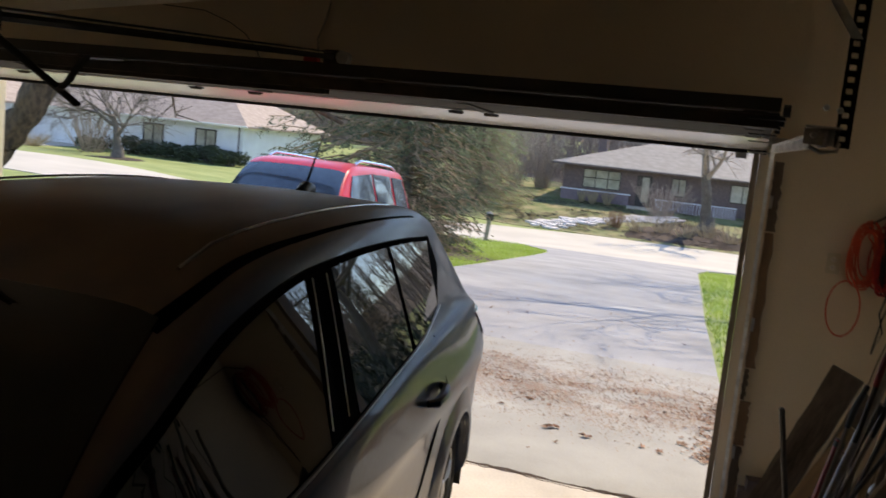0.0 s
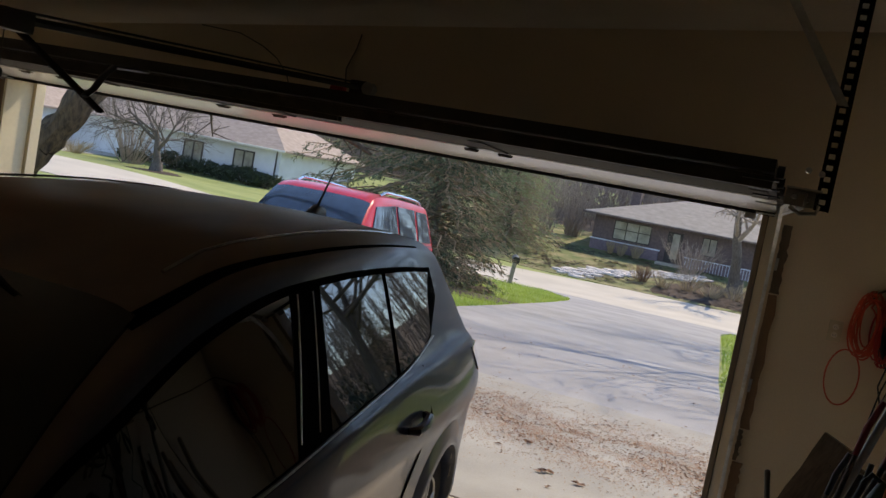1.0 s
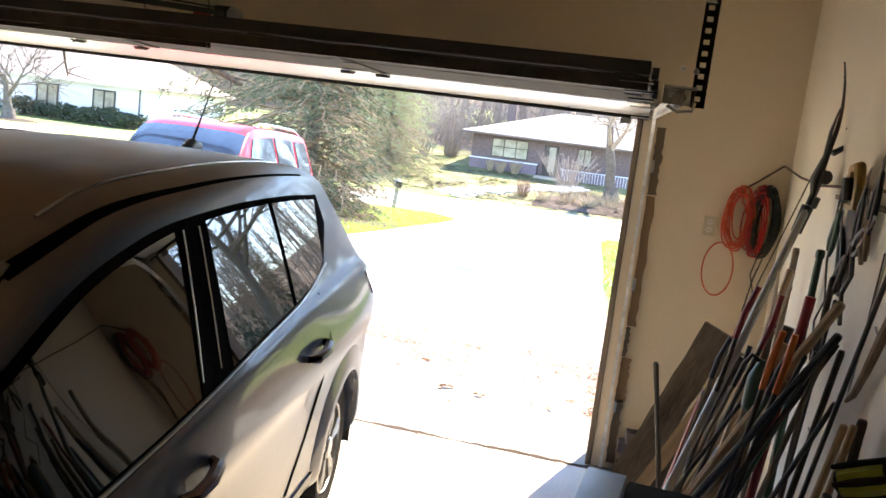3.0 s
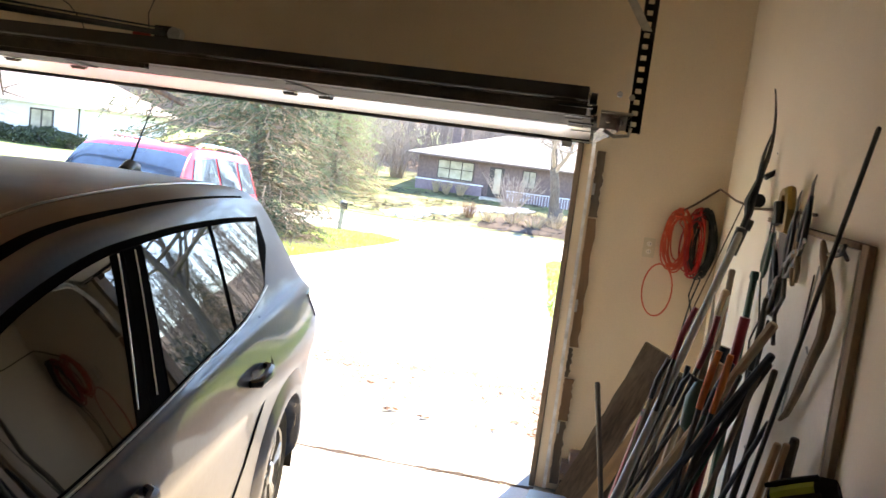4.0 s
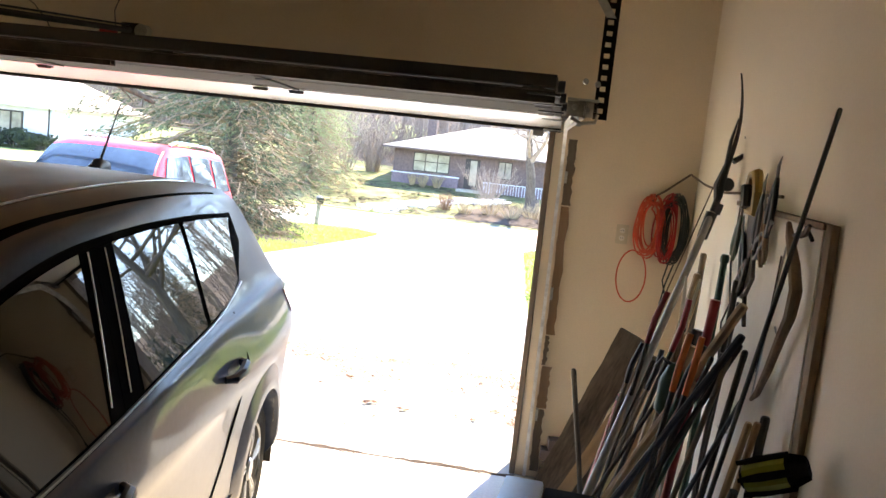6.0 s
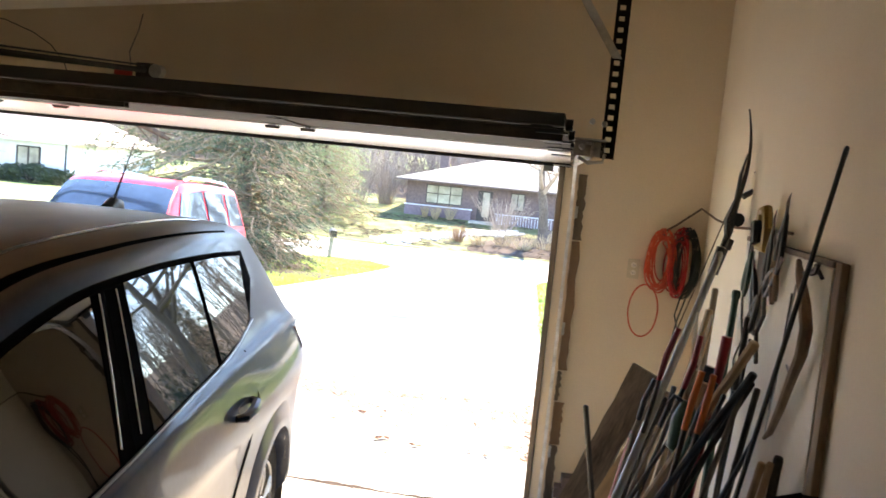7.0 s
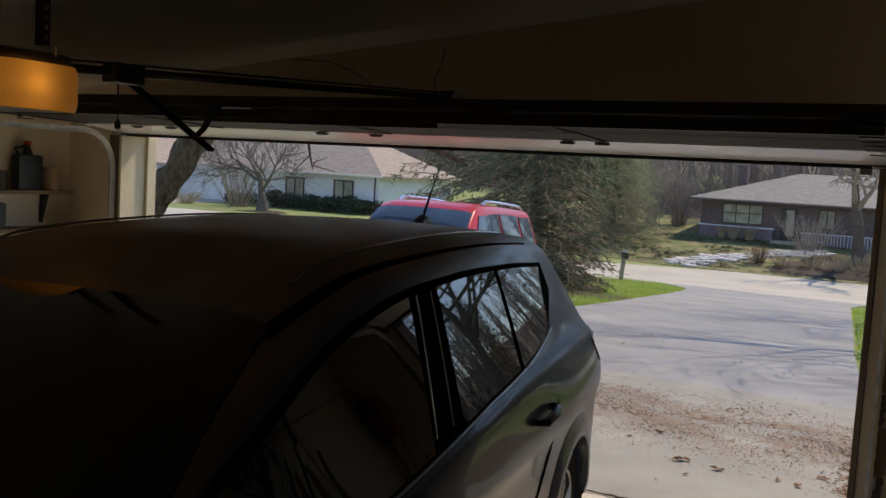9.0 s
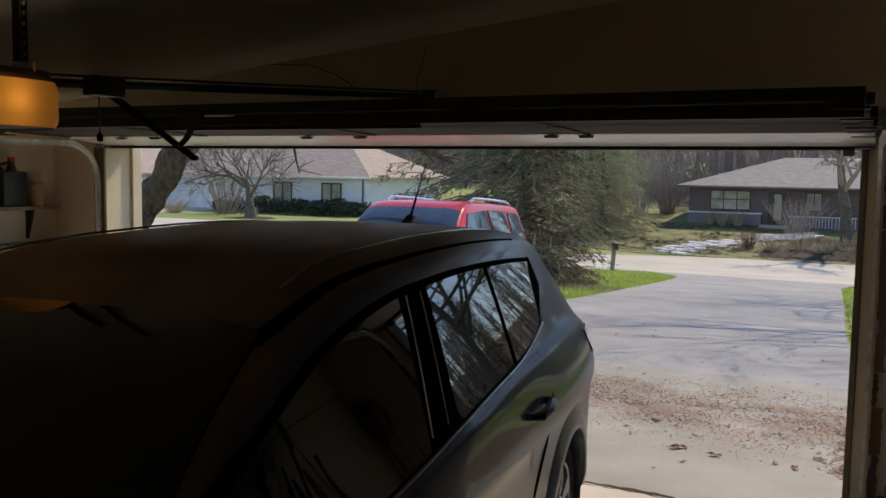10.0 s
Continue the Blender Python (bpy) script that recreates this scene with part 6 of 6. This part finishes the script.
def fork(top, foot, label, grip):
    t, L = lean(top, foot, "garden_fork", label, "fork", "long handled tools")
    handle_bar(t, L, M_ash, 0.017, z0=0.30)
    bm = tube([(0, 0, 0.42), (0, 0, 0.28)], 0.018, 8)
    tube([(-0.09, 0, 0.28), (0.09, 0, 0.28)], 0.011, 6, bm)
    for x in (-0.09, -0.03, 0.03, 0.09):
        tube([(x, 0, 0.28), (x, -0.01, 0.1), (x, 0, 0.0)], [0.009, 0.008, 0.003], 6, bm)
    part("tines", bm, M_iron, t, "four forged tines")
    part("grip", tube([(0, 0, L - 0.16), (0, 0, L + 0.01)], [0.02, 0.022], 10), grip, t, "black sleeve grip")
    return t


pruner()
stick((0.765, -2.73, 2.16), (0.36, -2.92, 0.0), 0.007, M_black, "long black pole leaning on the wall", "black_pole", "pole")
stick((0.20, -0.98, 0.92), (0.36, -0.86, 0.0), 0.013, M_iron, "short dark iron stake leaning over the planks", "iron_stake", "stake")
stick((0.70, -2.21, 1.52), (0.08, -1.77, 0.0), 0.018, M_ash, "thick pale wooden handle across the tools", "wooden_pole", "pole")
stick((0.68, -2.35, 1.44), (0.03, -1.92, 0.0), 0.014, M_black, "thick black tube across the tools", "black_tube", "tube")
stick((0.69, -2.30, 1.40), (0.14, -2.05, 0.0), 0.010, M_iron, "black tube leaning low across the tools", "black_tube", "tube")
stick((0.68, -1.28, 1.50), (0.42, -1.28, 0.0), 0.017, M_ash, "short ash handle standing near the corner", "wooden_pole", "pole")
stick((0.70, -1.20, 1.42), (0.46, -1.16, 0.0), 0.015, M_rawwood, "brown wooden handle standing near the corner", "wooden_pole", "pole")
stick((0.75, -0.91, 1.56), (0.70, -0.95, 0.0), 0.015, M_jamb, "dark wooden stick upright against the wall", "wooden_pole", "pole")
stick((0.745, -1.50, 1.62), (0.70, -1.50, 0.0), 0.018, M_green, "dark green pole upright against the wall", "green_pole", "pole", 0.014)
stick((0.70, -2.34, 1.39), (0.51, -2.34, 0.0), 0.011, M_iron, "black shaft upright against the board", "black_tube", "tube")
stick((0.48, -1.45, 1.08), (0.41, -1.45, 0.0), 0.012, M_jamb, "short brown stick among the tools", "wooden_pole", "pole")
stick((0.42, -1.33, 0.92), (0.24, -1.33, 0.0), 0.022, M_red, "stubby red handle behind the planks", "red_rod", "rod")
stick((0.68, -2.62, 1.23), (0.50, -2.50, 0.0), 0.012, M_ash, "pale dowel leaning on the board", "wooden_dowel", "dowel")
stick((0.69, -2.68, 1.25), (0.54, -2.56, 0.0), 0.011, M_rawwood, "brown dowel leaning on the board", "wooden_dowel", "dowel")
stick((0.69, -2.57, 1.20), (0.52, -2.44, 0.0), 0.010, M_ash, "thin pale dowel leaning on the board", "wooden_dowel", "dowel")
stick((0.72, -2.64, 1.26), (0.66, -2.60, 0.0), 0.014, M_iron, "dark rod upright against the board")
stick((0.52, -1.97, 1.15), (0.05, -1.74, 0.0), 0.008, M_iron, "thin steel rod among the tools")
stick((0.58, -2.21, 1.23), (0.12, -2.06, 0.0), 0.010, M_rawwood, "thin brown stick among the tools", "wooden_dowel", "dowel")
stick((0.62, -2.22, 1.33), (0.22, -2.23, 0.0), 0.009, M_iron, "thin iron rod among the tools")
stick((0.66, -2.30, 1.36), (0.36, -2.30, 0.0), 0.010, M_jamb, "brown stick among the tools")
stick((0.55, -2.06, 1.16), (0.08, -1.92, 0.0), 0.010, M_ash, "thin ash stick among the tools", "wooden_dowel", "dowel")
stick((0.70, -2.38, 1.23), (0.25, -2.34, 0.0), 0.009, M_black, "thin black rod against the board")
stick((0.72, -2.02, 1.50), (0.62, -2.02, 0.0), 0.006, M_iron, "thin wire rod against the board")
stick((0.735, -1.86, 1.56), (0.66, -1.90, 0.0), 0.012, M_iron, "iron bar upright against the board")
stick((0.50, -1.62, 1.16), (0.16, -1.50, 0.0), 0.011, M_iron, "dark rod leaning behind the loppers")
shovel((0.64, -2.01, 1.50), (0.50, -2.01, 0.01), "spade with dark red shaft and black grip", M_red, M_iron)
shovel((0.60, -1.90, 1.30), (0.30, -1.84, 0.01), "shovel with worn ash handle", M_ash, M_iron)
fork((0.66, -1.60, 1.30), (0.40, -1.60, 0.01), "garden fork with black grip among the tools", M_black)
lopper((0.55, -1.73, 1.46), (0.23, -1.73, 0.01), M_iron, "loppers with dark red grips among the tools", M_red, 0.05)
lopper((0.56, -2.22, 1.40), (0.34, -2.22, 0.01), M_iron, "loppers with orange grips stood among the tools", M_orange, 0.022)
lopper((0.50, -1.52, 1.20), (0.20, -1.60, 0.01), M_jamb, "short loppers with wooden shafts and black grips", M_black, 0.05)
lopper((0.64, -2.12, 1.34), (0.24, -2.14, 0.01), M_green, "dark green loppers among the tools", M_black, 0.04)


def shears():
    """Garden shears standing jaws up among the handles."""
    s, L = lean((0.62, -1.58, 1.52), (0.50, -1.58, 0.01), "garden_shears", "steel garden shears standing blades up", "shears", "cutting tools")
    for q in (-1, 1):
        part("handle", tube([(q * 0.04, 0, 0), (q * 0.03, 0, L * 0.45), (0, 0, L - 0.22)], [0.014, 0.013, 0.010], 8), M_wood, s, "wooden handle")
        part("blade", hexa([(-0.012 + q * 0.006, -0.003 + q * 0.004, L - 0.24), (0.012 + q * 0.006, -0.003 + q * 0.004, L - 0.24), (0.012 + q * 0.006, 0.001 + q * 0.004, L - 0.24), (-0.012 + q * 0.006, 0.001 + q * 0.004, L - 0.24),
                            (q * 0.03 - 0.002, -0.003 + q * 0.004, L), (q * 0.03 + 0.006, -0.003 + q * 0.004, L), (q * 0.03 + 0.006, 0.001 + q * 0.004, L), (q * 0.03 - 0.002, 0.001 + q * 0.004, L)]), M_panel, s, "bright steel blade", False)
    part("pivot", lathe([(0.014, -0.01), (0.014, 0.01)], 10, "y", None, (0, 0, L - 0.22)), M_iron, s)
    return s


def sprayer():
    """Dark green sprayer bottle hung on the handles' height, standing on its own lance."""
    s, L = lean((0.53, -2.02, 1.20), (0.44, -2.02, 0.01), "garden_sprayer", "dark green sprayer on a thin lance", "sprayer", "long handled tools")
    part("lance", tube([(0, 0, 0), (0, 0, L)], 0.008, 8), M_black, s)
    part("bottle", lathe([(0.012, L - 0.16), (0.045, L - 0.13), (0.048, L - 0.02), (0.03, L + 0.03), (0.018, L + 0.05)], 16), M_green, s, "dark green bottle")
    part("trigger", tube([(0.01, 0, L + 0.04), (0.05, 0, L + 0.06), (0.07, 0, L + 0.02)], 0.009, 6), M_black, s)
    return s


def canister():
    c = thing("gray_canister", "dull gray metal canister lying on the planks", "canister", pose(0.34, -1.20, 0.0, 0, 20, 0))
    part("can_body", lathe([(0.045, 0), (0.05, 0.01), (0.05, 0.66), (0.035, 0.69), (0.02, 0.72)], 18), M_iron, c)
    part("valve", lathe([(0.016, 0.72), (0.02, 0.74), (0.012, 0.77)], 10), M_galv, c)
    return c


shears()
sprayer()
canister()


def plank(top, foot, width, thick, material, label, across, frac=0.0):
    t, L = lean(top, foot, "plank", label, "plank", "leaning planks")
    m = t.matrix_basis
    d = (Vector(top) - Vector(foot)).normalized()
    ax = (Vector(across) - d * Vector(across).dot(d)).normalized()
    ay = d.cross(ax)
    t.matrix_basis = Matrix.Translation(foot) @ Matrix((ax, ay, d)).transposed().to_4x4()
    n = 10
    bm = bmesh.new()
    rng = random.Random(int(L * 1000))
    rows = []
    for i in range(n + 1):
        z = L * i / n
        w = [width / 2 + rng.uniform(-0.004, 0.004) for _ in range(2)]
        bow = 0.006 * math.sin(math.pi * i / n)
        rows.append([bm.verts.new(p) for p in ((-w[0], -thick / 2 + bow, z), (w[1], -thick / 2 + bow, z), (w[1], thick / 2 + bow, z), (-w[0], thick / 2 + bow, z))])
    for a, b in zip(rows, rows[1:]):
        for k in range(4):
            bm.faces.new((a[k], a[(k + 1) % 4], b[(k + 1) % 4], b[k]))
    bm.faces.new(list(reversed(rows[0])))
    bm.faces.new(rows[-1])
    bmesh.ops.bevel(bm, geom=[e for e in bm.edges if e.calc_face_angle(0) > 1.0], offset=0.004, segments=1, affect="EDGES")
    part("board", bm, material, t)
    for z in (0.12, L - 0.12):
        part("nail", lathe([(0.004, -thick / 2 - 0.003), (0.004, -thick / 2 + 0.01)], 6, "y", None, (0.03, 0, z)), M_iron, t)
    return t


plank((0.515, -0.50, 1.04), (0.10, -0.56, 0.01), 0.155, 0.07, M_oldplank, "wide weathered brown plank leaning in the corner", (1, -0.25, 0))
plank((0.62, -0.64, 0.97), (0.24, -0.70, 0.01), 0.11, 0.05, M_oldplank, "narrow weathered plank beside the wide one", (1, -0.25, 0))
plank((0.55, -0.72, 0.82), (0.15, -0.70, 0.01), 0.07, 0.035, M_ash, "pale wooden batten leaning by the planks", (1, -0.3, 0))
plank((0.62, -1.05, 0.74), (0.32, -1.10, 0.01), 0.09, 0.03, M_rawwood, "short brown board beside the planks", (1, -0.3, 0))


def bricks():
    for k, (x, z, a) in enumerate(((0.20, 0.0, 3), (0.22, 0.068, -4), (0.19, 0.136, 2), (0.23, 0.204, 6))):
        b = thing("loose_brick", "dusty brown brick stacked by the jamb", "brick", pose(x, -0.09, z, 0, 0, a), "stacked bricks")
        part("brick", box((-0.10, -0.048, 0), (0.10, 0.048, 0.065), 0.005), M_brick, b)


bricks()


def white_board():
    """A whitewashed board with thick brown edges that leans on the side wall."""
    b = thing("white_board", "whitewashed board with a thick brown edge on the wall", "board")
    part("face", box((0.770, -2.736, 0.55), (0.792, -1.45, 1.83), 0.003), M_panel, b, "scuffed white face")
    part("side_edge", box((0.774, -2.80, 0.55), (0.797, -2.74, 1.85), 0.004), M_wood, b, "brown wooden edge")
    part("top_edge", box((0.768, -2.736, 1.832), (0.797, -1.45, 1.85), 0.003), M_wood, b)
    part("bottom_rail", box((0.768, -2.736, 0.50), (0.797, -1.45, 0.548), 0.003), M_wood, b)
    for y, z in ((-1.95, 1.0), (-2.7, 0.9), (-2.55, 1.5)):
        part("hook", tube([(0.765, y, z), (0.735, y, z), (0.728, y, z + 0.02)], 0.004, 6), M_galv, b)
    part("mount", box((0.793, -2.6, 0.9), (0.7995, -1.8, 1.5)), M_wood, b)
    return b


white_board()


def hanging(points, r, material, name, label, category, extra=None, closed=False):
    t = thing(name, label, category, None, "things hung on the wall")
    part("body", tube(points, r, 8, None, 1, closed), material, t)
    return t


# curved scythe handle, hand saw, snips and hooks hung on the board
def bow_saw():
    b = thing("bow_saw", "old bow saw with curved wooden frame on the board", "saw", None, "things hung on the wall")
    part("bow", tube([(0.735, -2.50, 1.83), (0.735, -2.54, 1.79), (0.735, -2.63, 1.72), (0.735, -2.69, 1.65), (0.735, -2.67, 1.57), (0.735, -2.61, 1.50), (0.735, -2.52, 1.38), (0.735, -2.43, 1.28), (0.735, -2.36, 1.24)],
                     [0.008, 0.014, 0.018, 0.019, 0.018, 0.016, 0.014, 0.011, 0.006], 8), M_wood, b, "curved brown frame")
    part("wire_blade", tube([(0.735, -2.51, 1.76), (0.735, -2.36, 1.245)], 0.003, 5), M_galv, b, "thin straight blade")
    part("hook", tube([(0.762, -2.58, 1.80), (0.735, -2.58, 1.80), (0.735, -2.70, 1.81), (0.735, -2.73, 1.84)], 0.006, 6), M_iron, b)
    return b


bow_saw()
hanging([(0.745, -2.62, 1.80), (0.745, -2.66, 1.83), (0.75, -2.72, 1.80)], 0.006, M_iron, "wall_hook", "bent iron hook on the white board", "hook")
hanging([(0.75, -0.06, 1.93), (0.775, -0.5, 1.885), (0.775, -1.1, 1.87), (0.775, -1.68, 1.89), (0.775, -2.2, 1.90)], 0.006, M_rope, "twine", "brown twine strung along the wall", "rope")
hanging([(0.75, -0.06, 1.93), (0.62, -0.055, 1.82), (0.55, -0.055, 1.77)], 0.006, M_rope, "twine", "twine tied to the coiled cords", "rope")


def hand_saw():
    s = thing("hand_saw", "yellow and black hand saw hung on the twine", "saw", None, "things hung on the wall")
    bl = hexa([(0.752, -1.90, 1.50), (0.752, -1.84, 1.50), (0.755, -1.84, 1.50), (0.755, -1.90, 1.50), (0.752, -1.94, 1.84), (0.752, -1.80, 1.84), (0.755, -1.80, 1.84), (0.755, -1.94, 1.84)])
    part("blade", bl, M_iron, s, "", False)
    part("grip", tube([(0.75, -1.93, 1.83), (0.745, -1.95, 1.90), (0.745, -1.90, 1.97), (0.745, -1.82, 1.96), (0.745, -1.79, 1.88), (0.75, -1.81, 1.83)], 0.02, 8, None, 1, True), M_yellow, s, "yellow grip")
    part("grip_insert", tube([(0.73, -1.86, 1.84), (0.728, -1.83, 1.92)], 0.022, 8), M_black, s)
    return s


def snips(y, z, a, material, label):
    s = thing("hand_pruner", label, "pruner", pose(0.745, y, z, a, 0, 0), "hand tools on the wall")
    for q in (-1, 1):
        part("handle", tube([(0, 0, 0), (0, q * 0.022, -0.07), (0, q * 0.03, -0.15), (0, q * 0.018, -0.19)], [0.008, 0.011, 0.011, 0.008], 8), material, s)
    part("jaw", tube([(0, 0, -0.01), (0, 0.018, 0.035), (0, -0.005, 0.075)], [0.012, 0.012, 0.003], 6, None, 0.4), M_iron, s)
    return s


hand_saw()
for k, (y, z, a, c, lab) in enumerate(((-1.72, 1.80, 25, M_green, "green handled hand pruners hung on the wall"), (-1.80, 1.74, -30, M_black, "black hand shears hung on the wall"), (-2.05, 1.90, 10, M_black, "black handled shears hung on the wall"),
                                       (-2.12, 1.84, -20, M_wood, "wooden handled shears hung on the wall"), (-2.22, 1.96, 15, M_black, "black grass shears hung high on the wall"), (-1.95, 1.66, 40, M_iron, "rusty pruning shears hung on the wall"), (-2.2, 1.78, 60, M_black, "black handled pruners hung sideways"))):
    snips(y, z, a, c, lab)
hanging([(0.755, -1.62, 1.87), (0.752, -1.60, 1.6), (0.752, -1.70, 1.45), (0.752, -1.58, 1.35), (0.752, -1.64, 1.2)], 0.004, M_cordblack, "wire_loop", "thin dark wire hanging on the wall", "wire")
hanging([(0.752, -2.40, 1.72), (0.752, -2.36, 1.5), (0.752, -2.30, 1.32)], 0.003, M_iron, "wire_loop", "thin wire hanging on the white board", "wire")
hanging([(0.752, -1.98, 1.72), (0.748, -2.06, 1.60), (0.752, -1.95, 1.52), (0.75, -2.02, 1.42)], 0.008, M_iron, "chain_loop", "short dull chain hung on the wall", "chain")


def coil(name, label, cx, cz, rx, rz, turns, material, seed, tail, r=0.0048):
    """A hank of extension cord on the front wall, with a loop hanging down."""
    rng = random.Random(seed)
    c = thing(name, label, "extension cord", None, "coiled cords")
    pts = []
    n = 22
    for k in range(turns):
        ox, oz, sx, sz, dy = rng.uniform(-0.02, 0.02), rng.uniform(-0.03, 0.03), rng.uniform(0.75, 1.1), rng.uniform(0.82, 1.08), -0.03 - 0.06 * rng.random()
        for i in range(n):
            a = 2 * math.pi * i / n + math.pi / 2
            pts.append((cx + ox + rx * sx * math.cos(a), dy + 0.012 * math.sin(3 * a + k), cz + oz + rz * sz * math.sin(a)))
    part("hank", tube(pts, r, 6), material, c)
    part("tail", tube(tail, r, 6), material, c)
    part("wrap", tube([(cx + 0.03 * math.cos(a), -0.06 + 0.045 * math.sin(a), cz + rz * 0.92) for a in np.linspace(0, 2 * math.pi, 12, endpoint=False)], r * 1.2, 6, None, 1, True), material, c)
    part("nail", tube([(cx, -0.001, cz + rz * 0.98), (cx, -0.10, cz + rz)], 0.005, 6), M_iron, c)
    return c


loop = [(0.52 + 0.03 * math.cos(a) * 0 + 0.085 * math.cos(a) - 0.03, -0.03, 1.30 + 0.155 * math.sin(a)) for a in np.linspace(1.2, 1.2 + 2 * math.pi * 0.97, 26)]
coil("extension_cord", "coiled orange extension cord hung beside the outlet", 0.555, 1.60, 0.065, 0.16, 11, M_cordorange, 3, [(0.54, -0.05, 1.48)] + loop)
coil("extension_cord", "coiled faded red extension cord in the corner", 0.645, 1.61, 0.05, 0.17, 8, M_redplastic, 5, [(0.64, -0.07, 1.44), (0.63, -0.06, 1.42), (0.65, -0.06, 1.40)])
coil("extension_cord", "coiled dark green extension cord in the corner", 0.70, 1.62, 0.06, 0.19, 12, M_cordblack, 7, [(0.70, -0.06, 1.45), (0.67, -0.06, 1.3), (0.70, -0.05, 1.2), (0.66, -0.06, 1.08), (0.69, -0.05, 1.28), (0.72, -0.06, 1.4)])


def outlet():
    o = thing("wall_outlet", "small ivory power outlet on the tan wall", "outlet")
    part("plate", box((0.375, -0.008, 1.48), (0.445, -0.001, 1.595), 0.002), M_cream, o)
    for z in (1.515, 1.56):
        s = part("socket", lathe([(0.016, -0.009), (0.016, -0.006)], 14, "y", None, (0.41, -0.002, z)), M_panel, o)
        for dx in (-0.006, 0.006):
            part("slot", box((0.41 + dx - 0.001, -0.0125, z - 0.004), (0.41 + dx + 0.001, -0.011, z + 0.004)), M_black, s)
    return o


outlet()


def trimmer():
    """A power trimmer that leans on the wall with its motor uppermost."""
    t, L = lean((0.61, -2.91, 1.155), (0.44, -2.60, 0.02), "power_trimmer", "lime and black power trimmer leaning motor up", "trimmer", "long handled tools")
    part("shaft", tube([(0, 0, 0.05), (0.002, 0, L * 0.5), (0, 0, L - 0.04)], 0.013, 10), M_black, t, "black tube shaft")
    part("cutting_head", lathe([(0.03, 0.0), (0.05, 0.012), (0.05, 0.05), (0.02, 0.07)], 16), M_black, t)
    part("side_grip", tube([(0.0, 0.012, L - 0.30), (0.05, 0.03, L - 0.26), (0.06, 0.03, L - 0.19), (0.0, 0.012, L - 0.16)], 0.010, 8), M_rubber, t, "black loop grip")
    inv = t.matrix_basis.inverted()
    a, b = Vector((0.615, -2.912, 1.160)), Vector((0.765, -2.962, 1.232))
    def along(u0, u1, radii, segs=6, flat=0.85):
        n = len(radii) - 1
        return tube([inv @ a.lerp(b, u0 + (u1 - u0) * k / n) for k in range(n + 1)], list(radii), segs, None, flat)
    housing = part("motor_housing", along(0.0, 1.0, (0.030, 0.050, 0.054, 0.052, 0.034)), M_rubber, t, "black motor housing", False)
    part("shell", along(0.06, 0.70, (0.046, 0.055, 0.057, 0.055)), M_lime, housing, "lime plastic shell", False)
    d = (b - a).normalized()
    side = d.cross(Vector((0, 0, 1))).normalized()
    up = side.cross(d)
    for k in range(5):
        ang = 0.2 + k * math.tau / 5
        off = side * math.cos(ang) * 0.050 + up * math.sin(ang) * 0.043
        part("vent_rib", tube([inv @ (a.lerp(b, u) + off) for u in (0.0, 0.3, 0.78)], [0.006, 0.011, 0.010], 6), M_rubber, housing, "black moulded rib", False)
    return t


def cooler():
    """Pale blue box with a black lid that stands on the floor near the tools."""
    c = thing("plastic_cooler", "pale blue plastic tub with black lid on the floor", "tub", pose(0.15, -2.86, 0.0, 0, 0, -4) @ Matrix.Diagonal((1, 1, 0.94, 1)))
    part("tub", hexa([(-0.13, -0.15, 0.0), (0.13, -0.15, 0.0), (0.13, 0.15, 0.0), (-0.13, 0.15, 0.0), (-0.16, -0.19, 0.98), (0.16, -0.19, 0.98), (0.16, 0.19, 0.98), (-0.16, 0.19, 0.98)]), M_blue, c, "pale blue tub", False)
    part("lid", box((-0.18, -0.21, 0.982), (-0.06, 0.21, 1.03), 0.012), M_blue, c, "pale blue rim")
    part("flap", box((-0.056, -0.21, 0.982), (0.45, 0.21, 1.012), 0.01), M_rubber, c, "wide black lid")
    part("latch", box((-0.13, 0.192, 0.90), (-0.08, 0.215, 1.0), 0.006), M_black, c)
    return c


trimmer()
cooler()


# ---- gap between the slabs ----
def slab_gap():
    rng = random.Random(2)
    verts, faces = [], []
    n = 120
    for i in range(n + 1):
        x = -5.6 + 5.55 * i / n
        w = 0.014 + 0.022 * rng.random()
        y = -0.115 + 0.012 * math.sin(9 * x) + 0.01 * math.sin(2.3 * x + 1)
        verts += [(x, y - w, 0.003), (x, y, -0.004), (x, y + w, 0.003), (x, y + w, -0.03), (x, y - w, -0.03)]
    for i in range(n):
        a, b = i * 5, i * 5 + 5
        faces += [(a, b, b + 1, a + 1), (a + 1, b + 1, b + 2, a + 2), (a + 2, b + 2, b + 3, a + 3), (a + 4, b + 4, b, a)]
    return tagged(raw(verts, faces, "slab_gap_dirt", M_mulch), "dark dirt packed in the gap between slabs", "dirt", "", "stuff")


slab_gap()
